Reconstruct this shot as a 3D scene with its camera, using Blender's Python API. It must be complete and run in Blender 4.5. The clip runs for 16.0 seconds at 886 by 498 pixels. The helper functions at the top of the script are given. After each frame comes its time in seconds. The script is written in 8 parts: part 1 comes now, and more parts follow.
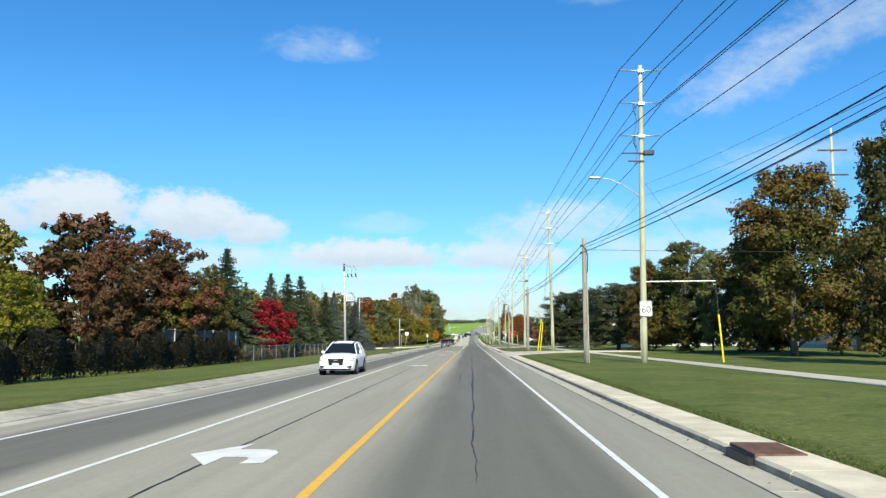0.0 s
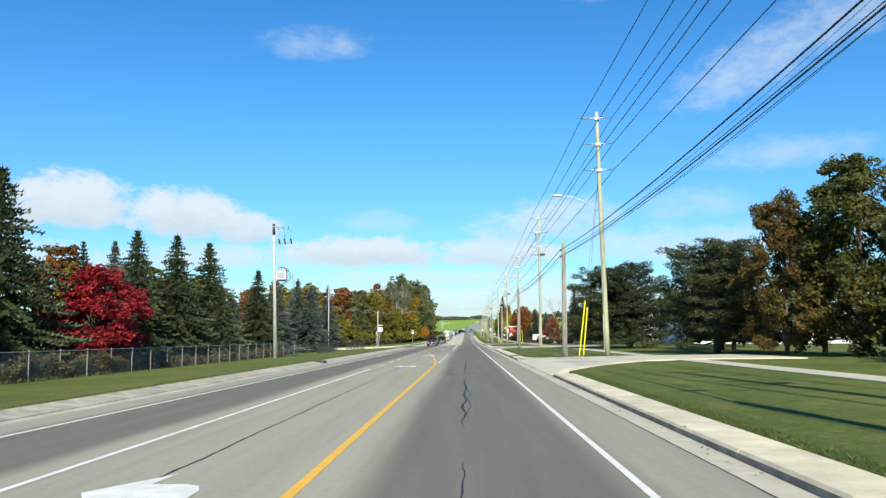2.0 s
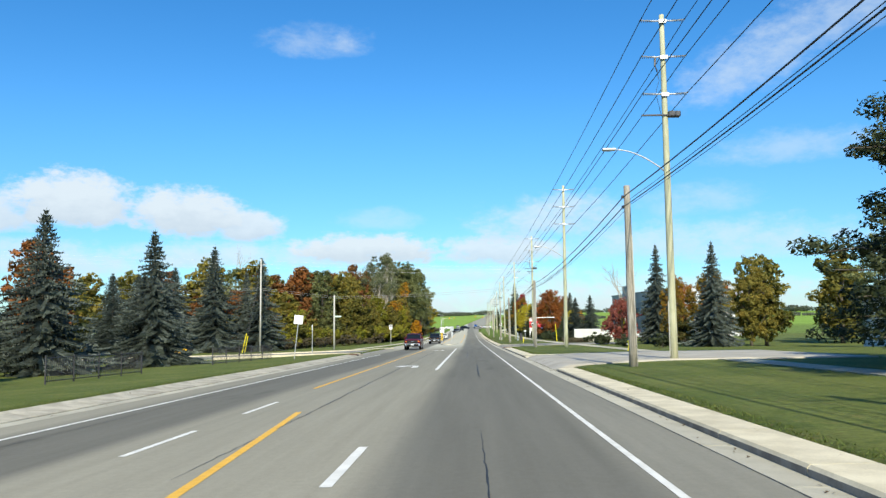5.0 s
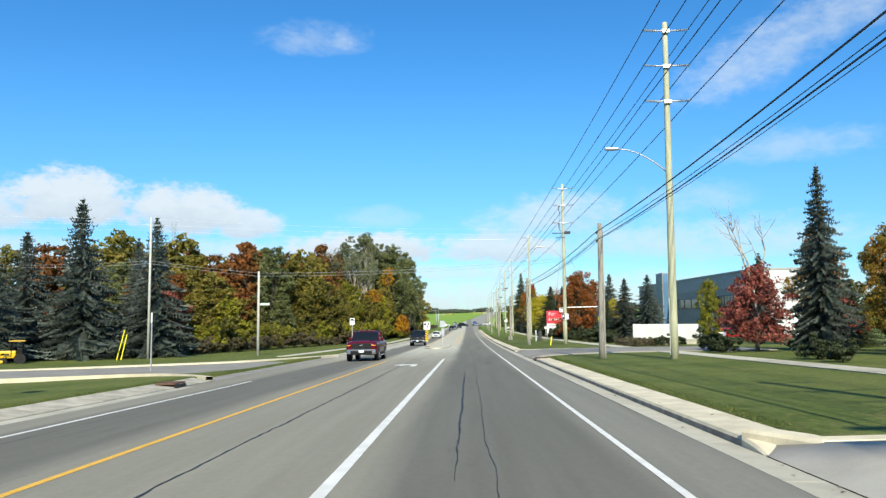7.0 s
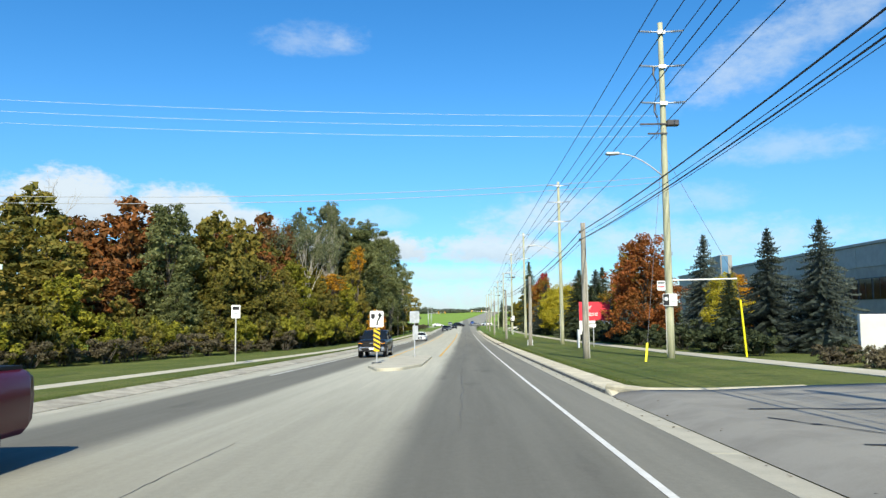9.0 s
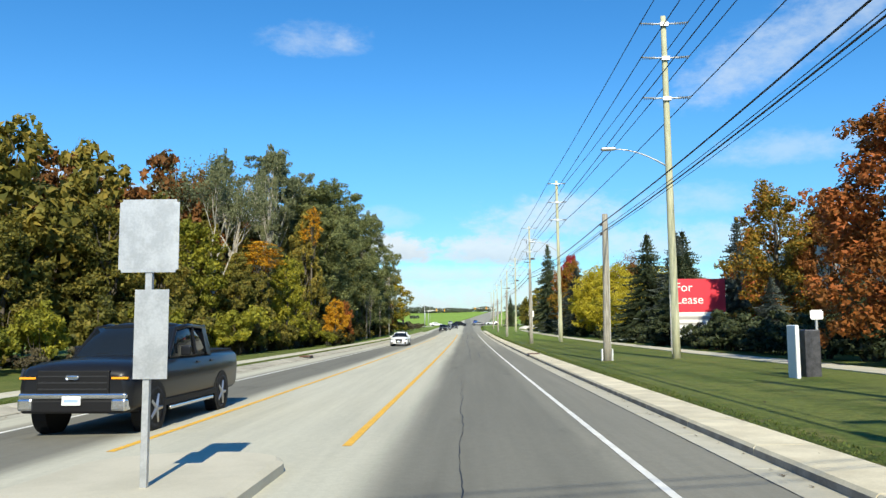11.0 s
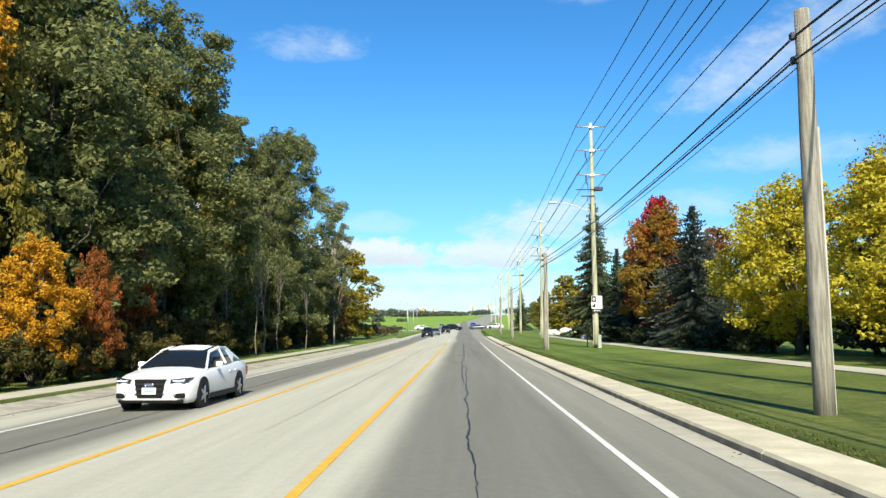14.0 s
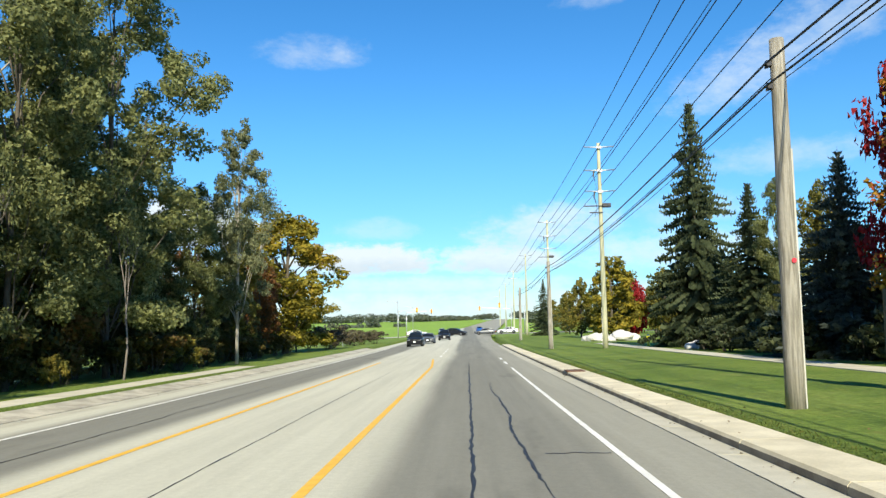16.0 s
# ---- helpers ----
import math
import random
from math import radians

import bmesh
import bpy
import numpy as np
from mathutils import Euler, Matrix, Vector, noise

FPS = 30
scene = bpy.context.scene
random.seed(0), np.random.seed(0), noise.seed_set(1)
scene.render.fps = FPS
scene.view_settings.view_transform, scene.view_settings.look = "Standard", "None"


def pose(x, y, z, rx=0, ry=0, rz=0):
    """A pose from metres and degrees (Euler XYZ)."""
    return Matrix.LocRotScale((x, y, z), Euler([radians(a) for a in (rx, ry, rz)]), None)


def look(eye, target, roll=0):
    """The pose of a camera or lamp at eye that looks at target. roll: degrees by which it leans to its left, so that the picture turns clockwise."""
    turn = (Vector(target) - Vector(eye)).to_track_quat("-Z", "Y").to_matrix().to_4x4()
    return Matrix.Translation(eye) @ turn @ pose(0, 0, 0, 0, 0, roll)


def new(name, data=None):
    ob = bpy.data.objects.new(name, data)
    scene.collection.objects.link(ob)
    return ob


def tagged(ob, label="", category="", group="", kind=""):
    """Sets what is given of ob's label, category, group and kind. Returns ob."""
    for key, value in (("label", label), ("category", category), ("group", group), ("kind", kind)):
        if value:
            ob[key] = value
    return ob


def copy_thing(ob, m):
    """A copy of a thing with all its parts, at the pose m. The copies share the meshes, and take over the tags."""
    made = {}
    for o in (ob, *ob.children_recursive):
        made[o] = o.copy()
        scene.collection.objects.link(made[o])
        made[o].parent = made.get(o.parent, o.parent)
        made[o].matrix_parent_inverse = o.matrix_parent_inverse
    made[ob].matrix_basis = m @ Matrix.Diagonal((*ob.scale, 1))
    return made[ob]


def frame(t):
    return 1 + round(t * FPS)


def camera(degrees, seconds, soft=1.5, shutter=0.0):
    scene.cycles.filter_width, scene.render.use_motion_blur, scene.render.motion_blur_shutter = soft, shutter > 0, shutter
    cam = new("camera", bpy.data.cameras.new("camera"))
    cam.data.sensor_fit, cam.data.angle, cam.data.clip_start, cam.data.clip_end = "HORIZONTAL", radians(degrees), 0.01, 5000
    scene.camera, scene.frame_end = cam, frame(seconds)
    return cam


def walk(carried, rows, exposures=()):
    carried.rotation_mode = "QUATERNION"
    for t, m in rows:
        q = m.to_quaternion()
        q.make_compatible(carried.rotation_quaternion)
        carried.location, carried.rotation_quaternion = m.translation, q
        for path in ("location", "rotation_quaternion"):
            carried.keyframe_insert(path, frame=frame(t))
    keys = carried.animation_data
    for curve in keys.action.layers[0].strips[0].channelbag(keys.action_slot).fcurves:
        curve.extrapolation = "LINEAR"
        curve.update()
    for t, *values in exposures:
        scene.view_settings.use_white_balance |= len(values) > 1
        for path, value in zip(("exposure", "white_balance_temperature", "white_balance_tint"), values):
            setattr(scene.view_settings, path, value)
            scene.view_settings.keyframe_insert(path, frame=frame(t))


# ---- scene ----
cam = camera(60.91, 16.0, soft=1.4)
# seconds, x, y, z in metres, then the turns in degrees
ROWS = [
    (0.0, -0.027, 0.00, 1.650, 95.476, -0.000, 2.142),
    (0.5, 0.007, 10.27, 1.397, 95.379, 0.079, 1.904),
    (1.0, 0.025, 20.70, 1.140, 95.312, 0.135, 1.743),
    (1.5, 0.064, 31.23, 0.880, 95.287, 0.265, 1.685),
    (2.0, 0.062, 41.80, 0.620, 95.288, 0.285, 1.750),
    (2.5, 0.028, 52.54, 0.355, 95.284, 0.268, 1.852),
    (3.0, -0.029, 63.31, 0.090, 95.251, 0.365, 1.941),
    (3.5, -0.065, 74.18, -0.178, 95.193, 0.529, 1.989),
    (4.0, -0.075, 85.23, -0.451, 95.164, 0.638, 2.000),
    (6.5, -0.221, 138.73, -1.769, 94.952, 0.556, 1.944),
    (7.0, -0.193, 149.36, -2.031, 94.935, 0.525, 1.885),
    (7.5, -0.168, 160.02, -2.294, 94.959, 0.539, 1.799),
    (8.0, -0.149, 170.60, -2.554, 94.982, 0.539, 1.735),
    (8.5, -0.121, 181.81, -2.831, 95.003, 0.467, 1.681),
    (9.0, -0.078, 193.00, -3.107, 95.006, 0.432, 1.645),
    (11.5, -0.058, 243.90, -4.265, 95.047, 0.319, 1.848),
    (12.0, -0.085, 254.05, -4.465, 95.072, 0.246, 1.801),
    (12.5, -0.123, 264.21, -4.656, 95.161, 0.237, 1.610),
    (13.0, -0.107, 274.37, -4.835, 95.199, 0.269, 1.534),
    (13.5, -0.092, 284.58, -5.006, 95.357, 0.264, 1.438),
    (14.0, -0.082, 294.89, -5.168, 95.411, 0.289, 1.472),
    (14.5, -0.076, 305.33, -5.320, 95.499, 0.403, 1.515),
    (15.0, -0.071, 315.76, -5.462, 95.572, 0.526, 1.567),
    (15.5, -0.055, 326.06, -5.591, 95.693, 0.702, 1.664),
    (16.0, -0.039, 336.37, -5.710, 95.843, 0.908, 1.820),
]
# seconds, stops, white balance: the picture brightens and warms a little on the way
walk(cam, [(t, pose(*p)) for t, *p in ROWS], [(0.0, 0.50, 6600, 5), (9.0, 0.50, 6600, 5), (11.5, 0.55, 6750, 5), (13.0, 0.62, 6850, 5), (16.0, 0.66, 6850, 5)])

# ---- world, sun, exposure ----
SUN_AZ, SUN_EL = 174.5, 37.0      # degrees clockwise from +y, degrees above the horizon


def link(nt, a, b):
    nt.links.new(a, b)


def math_node(nt, op, a, b=None, c=None, clamp=False):
    n = nt.nodes.new("ShaderNodeMath")
    n.operation, n.use_clamp = op, clamp
    for k, v in enumerate((a, b, c)):
        if v is None:
            continue
        if isinstance(v, (int, float)):
            n.inputs[k].default_value = v
        else:
            link(nt, v, n.inputs[k])
    return n.outputs[0]


def mix_node(nt, fac, a, b, mode="MIX"):
    n = nt.nodes.new("ShaderNodeMix")
    n.data_type, n.blend_type = "RGBA", mode
    for k, v in ((0, fac), (6, a), (7, b)):
        if isinstance(v, (int, float)):
            n.inputs[k].default_value = v
        elif isinstance(v, tuple):
            n.inputs[k].default_value = (*v[:3], 1)
        else:
            link(nt, v, n.inputs[k])
    return n.outputs[2]


def build_world():
    w = bpy.data.worlds.new("sky")
    scene.world = w
    w.use_nodes = True
    nt = w.node_tree
    nt.nodes.clear()
    out = nt.nodes.new("ShaderNodeOutputWorld")
    bg = nt.nodes.new("ShaderNodeBackground")
    sky = nt.nodes.new("ShaderNodeTexSky")
    sky.sky_type, sky.sun_disc = "NISHITA", False
    sky.sun_elevation, sky.sun_rotation = radians(SUN_EL), radians(SUN_AZ)
    sky.altitude, sky.air_density, sky.dust_density, sky.ozone_density = 300, 1.0, 0.05, 3.0
    tc = nt.nodes.new("ShaderNodeTexCoord")
    sep = nt.nodes.new("ShaderNodeSeparateXYZ")
    link(nt, tc.outputs["Generated"], sep.inputs[0])
    az = math_node(nt, "ARCTAN2", sep.outputs[0], sep.outputs[1])
    el = math_node(nt, "ARCSINE", sep.outputs[2])
    az = math_node(nt, "MULTIPLY", az, 57.2958)
    el = math_node(nt, "MULTIPLY", el, 57.2958)
    comb = nt.nodes.new("ShaderNodeCombineXYZ")
    link(nt, az, comb.inputs[0])
    link(nt, math_node(nt, "MULTIPLY", el, 1.8), comb.inputs[1])

    def noise_at(scale, detail, rough):
        n = nt.nodes.new("ShaderNodeTexNoise")
        n.inputs["Scale"].default_value, n.inputs["Detail"].default_value, n.inputs["Roughness"].default_value = scale, detail, rough
        link(nt, comb.outputs[0], n.inputs["Vector"])
        return math_node(nt, "SUBTRACT", n.outputs["Fac"], 0.5)

    big, small, fine = noise_at(0.16, 4, 0.55), noise_at(0.5, 5, 0.6), noise_at(1.7, 6, 0.65)
    puff = math_node(nt, "ADD", math_node(nt, "MULTIPLY", big, 1.0), math_node(nt, "MULTIPLY", small, 1.7))
    puff = math_node(nt, "ADD", puff, math_node(nt, "MULTIPLY", fine, 0.65))
    total, shade = None, None
    # azimuth, elevation, half width, half height, density, softness, tilt
    for a0, e0, ra, re, dens, soft, tilt in CLOUDS:
        du = math_node(nt, "SUBTRACT", az, a0)
        dv = math_node(nt, "SUBTRACT", math_node(nt, "SUBTRACT", el, e0), math_node(nt, "MULTIPLY", du, tilt))
        u, v = math_node(nt, "MULTIPLY", du, 1 / ra), math_node(nt, "MULTIPLY", dv, 1 / re)
        # flat below, billowing above
        vb = math_node(nt, "MAXIMUM", v, math_node(nt, "MULTIPLY", v, -1.5))
        q = math_node(nt, "ADD", math_node(nt, "MULTIPLY", u, u), math_node(nt, "MULTIPLY", vb, vb))
        q = math_node(nt, "ADD", math_node(nt, "SUBTRACT", 1.0, q), puff)
        m = nt.nodes.new("ShaderNodeMapRange")
        m.interpolation_type = "SMOOTHSTEP"
        m.inputs["From Min"].default_value, m.inputs["From Max"].default_value = 0.0, soft
        m.inputs["To Max"].default_value = dens
        link(nt, q, m.inputs["Value"])
        total = m.outputs[0] if total is None else math_node(nt, "MAXIMUM", total, m.outputs[0])
        low_part = math_node(nt, "ADD", math_node(nt, "MULTIPLY", v, -0.9), math_node(nt, "MULTIPLY", small, -1.2))
        under = math_node(nt, "MULTIPLY", m.outputs[0], math_node(nt, "ADD", low_part, 0.25, clamp=True), clamp=True)
        shade = under if shade is None else math_node(nt, "MAXIMUM", shade, under)
    hs = nt.nodes.new("ShaderNodeHueSaturation")
    hs.inputs["Saturation"].default_value = SKY_SAT
    link(nt, sky.outputs[0], hs.inputs["Color"])
    tint = mix_node(nt, 1.0, hs.outputs[0], SKY_TINT, "MULTIPLY")
    low = nt.nodes.new("ShaderNodeMapRange")
    low.interpolation_type = "SMOOTHSTEP"
    low.inputs["From Min"].default_value, low.inputs["From Max"].default_value = -2.0, 16.0
    link(nt, el, low.inputs["Value"])
    tint = mix_node(nt, 1.0, tint, mix_node(nt, low.outputs[0], SKY_LOW, (1.0, 1.0, 1.0)), "MULTIPLY")
    white = mix_node(nt, shade, CLOUD_WHITE, CLOUD_GREY)
    col = mix_node(nt, total, tint, white)
    link(nt, col, bg.inputs["Color"])
    bg.inputs["Strength"].default_value = SKY_STRENGTH
    link(nt, bg.outputs[0], out.inputs[0])


SKY_LOW = (0.46, 0.59, 0.755)
SKY_STRENGTH, SKY_SAT, SKY_TINT = 0.115, 1.3, (0.80, 1.0, 1.12)
CLOUD_WHITE, CLOUD_GREY = (4.9, 5.4, 6.0), (3.3, 3.9, 4.75)
CLOUDS = [
    (-28.4, 7.8, 5.2, 2.8, 0.95, 0.7, 0.0), (-34.0, 7.0, 5.0, 2.2, 0.88, 0.8, 0.0), (-20.9, 7.3, 5.0, 2.6, 0.95, 0.7, 0.0), (-16.6, 6.6, 3.2, 1.7, 0.9, 0.8, 0.0),
    (-7.4, 4.9, 7.0, 1.7, 0.95, 0.7, 0.0), (2.6, 4.8, 6.4, 1.7, 0.85, 0.85, 0.0), (6.0, 7.0, 7.2, 2.6, 0.68, 1.2, 0.10), (-6.6, 7.2, 4.0, 1.3, 0.3, 1.2, 0.0),
    (-11.6, 20.1, 4.8, 1.7, 0.40, 1.6, 0.04), (-9.9, 20.2, 2.6, 1.2, 0.5, 1.6, 0.05), (21.5, 17.4, 7.4, 3.4, 0.56, 1.6, 0.32), (26.5, 19.6, 6.2, 3.2, 0.52, 1.6, 0.25),
    (23.2, 11.2, 7.6, 1.7, 0.40, 1.5, 0.02), (16.6, 8.0, 5.4, 1.8, 0.38, 1.4, 0.0), (17.0, 5.0, 14.0, 2.2, 0.58, 1.3, 0.0), (10.5, 23.6, 3.6, 1.2, 0.34, 1.5, 0.05),
    (-19.0, 4.4, 10.0, 1.5, 0.7, 1.2, 0.0), (-11.0, 4.4, 6.0, 1.3, 0.66, 1.2, 0.0), (-2.0, 3.0, 14.0, 1.0, 0.6, 1.2, 0.0), (4.0, 0.9, 40.0, 2.6, 0.8, 1.3, 0.0), (-30.0, 3.8, 10.0, 2.0, 0.68, 1.2, 0.0),
    (-60.0, 12.0, 9.0, 4.0, 0.7, 1.0, 0.0), (60.0, 15.0, 10.0, 4.0, 0.6, 1.0, 0.0), (140.0, 20.0, 14.0, 5.0, 0.7, 1.0, 0.0), (-130.0, 14.0, 14.0, 4.0, 0.7, 1.0, 0.0),
]
build_world()
sun = new("sun", bpy.data.lights.new("sun", "SUN"))
sun.data.energy, sun.data.angle, sun.data.color = 4.8, radians(0.53), (1.0, 0.92, 0.75)
_a, _e = radians(SUN_AZ), radians(SUN_EL)
sun.matrix_world = look((60 * math.sin(_a), 60 * math.cos(_a), 60 * math.tan(_e)), (0, 0, 0))

# ---- materials ----
def nodes_for(name):
    m = bpy.data.materials.new(name)
    m.use_nodes = True
    nt = m.node_tree
    b = nt.nodes["Principled BSDF"]
    return m, nt, b


def coords(nt, which="Object", scale=(1, 1, 1)):
    tc = nt.nodes.new("ShaderNodeTexCoord")
    mp = nt.nodes.new("ShaderNodeMapping")
    mp.inputs["Scale"].default_value = scale
    link(nt, tc.outputs[which], mp.inputs[0])
    return mp.outputs[0]


def noise_tex(nt, vec, scale, detail=4, rough=0.6):
    n = nt.nodes.new("ShaderNodeTexNoise")
    n.inputs["Scale"].default_value, n.inputs["Detail"].default_value, n.inputs["Roughness"].default_value = scale, detail, rough
    link(nt, vec, n.inputs["Vector"])
    return n.outputs["Fac"]


def ramp(nt, fac, lo, hi, t0=0.0, t1=1.0):
    m = nt.nodes.new("ShaderNodeMapRange")
    m.interpolation_type = "SMOOTHSTEP"
    for k, v in (("From Min", lo), ("From Max", hi), ("To Min", t0), ("To Max", t1)):
        m.inputs[k].default_value = v
    link(nt, fac, m.inputs["Value"])
    return m.outputs[0]


def bump(nt, b, height, strength, dist=0.01):
    n = nt.nodes.new("ShaderNodeBump")
    n.inputs["Strength"].default_value, n.inputs["Distance"].default_value = strength, dist
    link(nt, height, n.inputs["Height"])
    link(nt, n.outputs[0], b.inputs["Normal"])


def surface(name, a, b2, scale=4.0, fine=40.0, rough=0.8, metal=0.0, bumpy=0.2, stretch=(1, 1, 1), vary=0.0, spec=0.3):
    """Two colours mixed by a coarse noise, with a fine grain and relief."""
    m, nt, b = nodes_for(name)
    v = coords(nt, "Object", stretch)
    n1, n2 = noise_tex(nt, v, scale), noise_tex(nt, v, fine, 3)
    fac = math_node(nt, "ADD", ramp(nt, n1, 0.35, 0.65, 0, 0.7), ramp(nt, n2, 0.3, 0.7, 0, 0.3))
    col = mix_node(nt, fac, a, b2)
    if vary:
        oi = nt.nodes.new("ShaderNodeObjectInfo")
        col = mix_node(nt, 1.0, col, mix_node(nt, oi.outputs["Random"], (1 - vary,) * 3, (1 + vary,) * 3), "MULTIPLY")
    link(nt, col, b.inputs["Base Color"])
    b.inputs["Roughness"].default_value, b.inputs["Metallic"].default_value = rough, metal
    b.inputs["Specular IOR Level"].default_value = spec
    if bumpy:
        bump(nt, b, n2, bumpy)
    return m


def plain(name, col, rough=0.5, metal=0.0, spec=0.5, coat=0.0):
    m, nt, b = nodes_for(name)
    v = coords(nt)
    n = noise_tex(nt, v, 6.0, 3)
    link(nt, mix_node(nt, n, tuple(c * 0.92 for c in col), tuple(min(1, c * 1.06) for c in col)), b.inputs["Base Color"])
    b.inputs["Roughness"].default_value, b.inputs["Metallic"].default_value = rough, metal
    b.inputs["Specular IOR Level"].default_value, b.inputs["Coat Weight"].default_value = spec, coat
    return m


def foliage(name, cols, patch=0.5, hue=0.0, rough=0.65, trans=0.25):
    """Leaves: each leaf takes its tone from its own island, in patches that run through the crown."""
    m, nt, b = nodes_for(name)
    geo = nt.nodes.new("ShaderNodeNewGeometry")
    oi = nt.nodes.new("ShaderNodeObjectInfo")
    v = coords(nt)
    n = noise_tex(nt, v, patch, 3)
    f = math_node(nt, "ADD", math_node(nt, "MULTIPLY", geo.outputs["Random Per Island"], 0.6), math_node(nt, "MULTIPLY", ramp(nt, n, 0.3, 0.7), 0.55))
    f = math_node(nt, "ADD", f, math_node(nt, "MULTIPLY", math_node(nt, "SUBTRACT", oi.outputs["Random"], 0.5), 0.28))
    cr = nt.nodes.new("ShaderNodeValToRGB")
    el = cr.color_ramp.elements
    el[0].color, el[1].color = (*cols[0], 1), (*cols[-1], 1)
    for k, c in enumerate(cols[1:-1]):
        e = el.new((k + 1) / (len(cols) - 1))
        e.color = (*c, 1)
    link(nt, f, cr.inputs[0])
    link(nt, cr.outputs[0], b.inputs["Base Color"])
    b.inputs["Roughness"].default_value, b.inputs["Specular IOR Level"].default_value = rough, 0.25
    tr = nt.nodes.new("ShaderNodeBsdfTranslucent")
    link(nt, cr.outputs[0], tr.inputs[0])
    mx = nt.nodes.new("ShaderNodeMixShader")
    mx.inputs[0].default_value = trans
    link(nt, b.outputs[0], mx.inputs[1])
    link(nt, tr.outputs[0], mx.inputs[2])
    link(nt, mx.outputs[0], nt.nodes["Material Output"].inputs[0])
    return m


def road_material():
    m, nt, b = nodes_for("worn_asphalt")
    v = coords(nt)
    sep = nt.nodes.new("ShaderNodeSeparateXYZ")
    link(nt, v, sep.inputs[0])
    long_v = coords(nt, "Object", (1.0, 0.06, 1))
    wob = math_node(nt, "MULTIPLY", math_node(nt, "SUBTRACT", noise_tex(nt, long_v, 0.5, 3), 0.5), 0.8)
    x = math_node(nt, "ADD", sep.outputs[0], wob)
    # the travelled lanes are dark, the edges and the turning lane are pale with dust
    lane = None
    for x0, x1 in ((-1.2, 1.95), (-8.9, -5.9)):
        u = ramp(nt, math_node(nt, "ABSOLUTE", math_node(nt, "SUBTRACT", x, (x0 + x1) / 2)), (x1 - x0) / 2 - 0.45, (x1 - x0) / 2 + 0.35, 1, 0)
        lane = u if lane is None else math_node(nt, "MAXIMUM", lane, u)
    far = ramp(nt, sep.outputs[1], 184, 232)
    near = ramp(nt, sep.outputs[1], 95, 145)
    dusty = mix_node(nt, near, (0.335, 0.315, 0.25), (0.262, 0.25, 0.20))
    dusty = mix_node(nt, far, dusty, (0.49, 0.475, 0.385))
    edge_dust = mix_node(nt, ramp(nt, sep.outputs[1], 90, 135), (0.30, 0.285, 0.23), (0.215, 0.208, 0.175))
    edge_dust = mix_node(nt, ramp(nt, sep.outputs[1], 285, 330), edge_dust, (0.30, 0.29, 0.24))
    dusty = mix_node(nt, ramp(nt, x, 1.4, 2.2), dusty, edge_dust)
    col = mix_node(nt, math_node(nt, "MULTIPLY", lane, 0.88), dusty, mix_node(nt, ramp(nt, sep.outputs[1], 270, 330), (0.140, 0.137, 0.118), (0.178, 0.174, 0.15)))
    # paler wheel tracks and tyre streaks along the lanes
    track = noise_tex(nt, coords(nt, "Object", (1.0, 0.012, 1)), 2.6, 4, 0.6)
    col = mix_node(nt, 1.0, col, mix_node(nt, ramp(nt, track, 0.3, 0.7), (0.95, 0.95, 0.95), (1.05, 1.05, 1.05)), "MULTIPLY")
    blotch = noise_tex(nt, long_v, 1.4, 5, 0.65)
    col = mix_node(nt, 1.0, col, mix_node(nt, ramp(nt, blotch, 0.3, 0.7), (0.94, 0.94, 0.94), (1.05, 1.05, 1.05)), "MULTIPLY")
    stain = math_node(nt, "MULTIPLY", ramp(nt, noise_tex(nt, coords(nt, "Object", (1.0, 0.22, 1)), 0.8, 4), 0.58, 0.72), lane)
    col = mix_node(nt, math_node(nt, "MULTIPLY", stain, 0.3), col, (0.06, 0.058, 0.054))
    speck = noise_tex(nt, v, 9, 3, 0.7)
    col = mix_node(nt, 1.0, col, mix_node(nt, ramp(nt, speck, 0.3, 0.7), (0.96, 0.96, 0.96), (1.04, 1.04, 1.04)), "MULTIPLY")
    grain = noise_tex(nt, v, 55, 2, 0.7)
    col = mix_node(nt, 1.0, col, mix_node(nt, grain, (0.8, 0.8, 0.8), (1.2, 1.2, 1.2)), "MULTIPLY")
    link(nt, col, b.inputs["Base Color"])
    b.inputs["Roughness"].default_value, b.inputs["Specular IOR Level"].default_value = 0.92, 0.12
    bump(nt, b, grain, 0.25, 0.006)
    return m


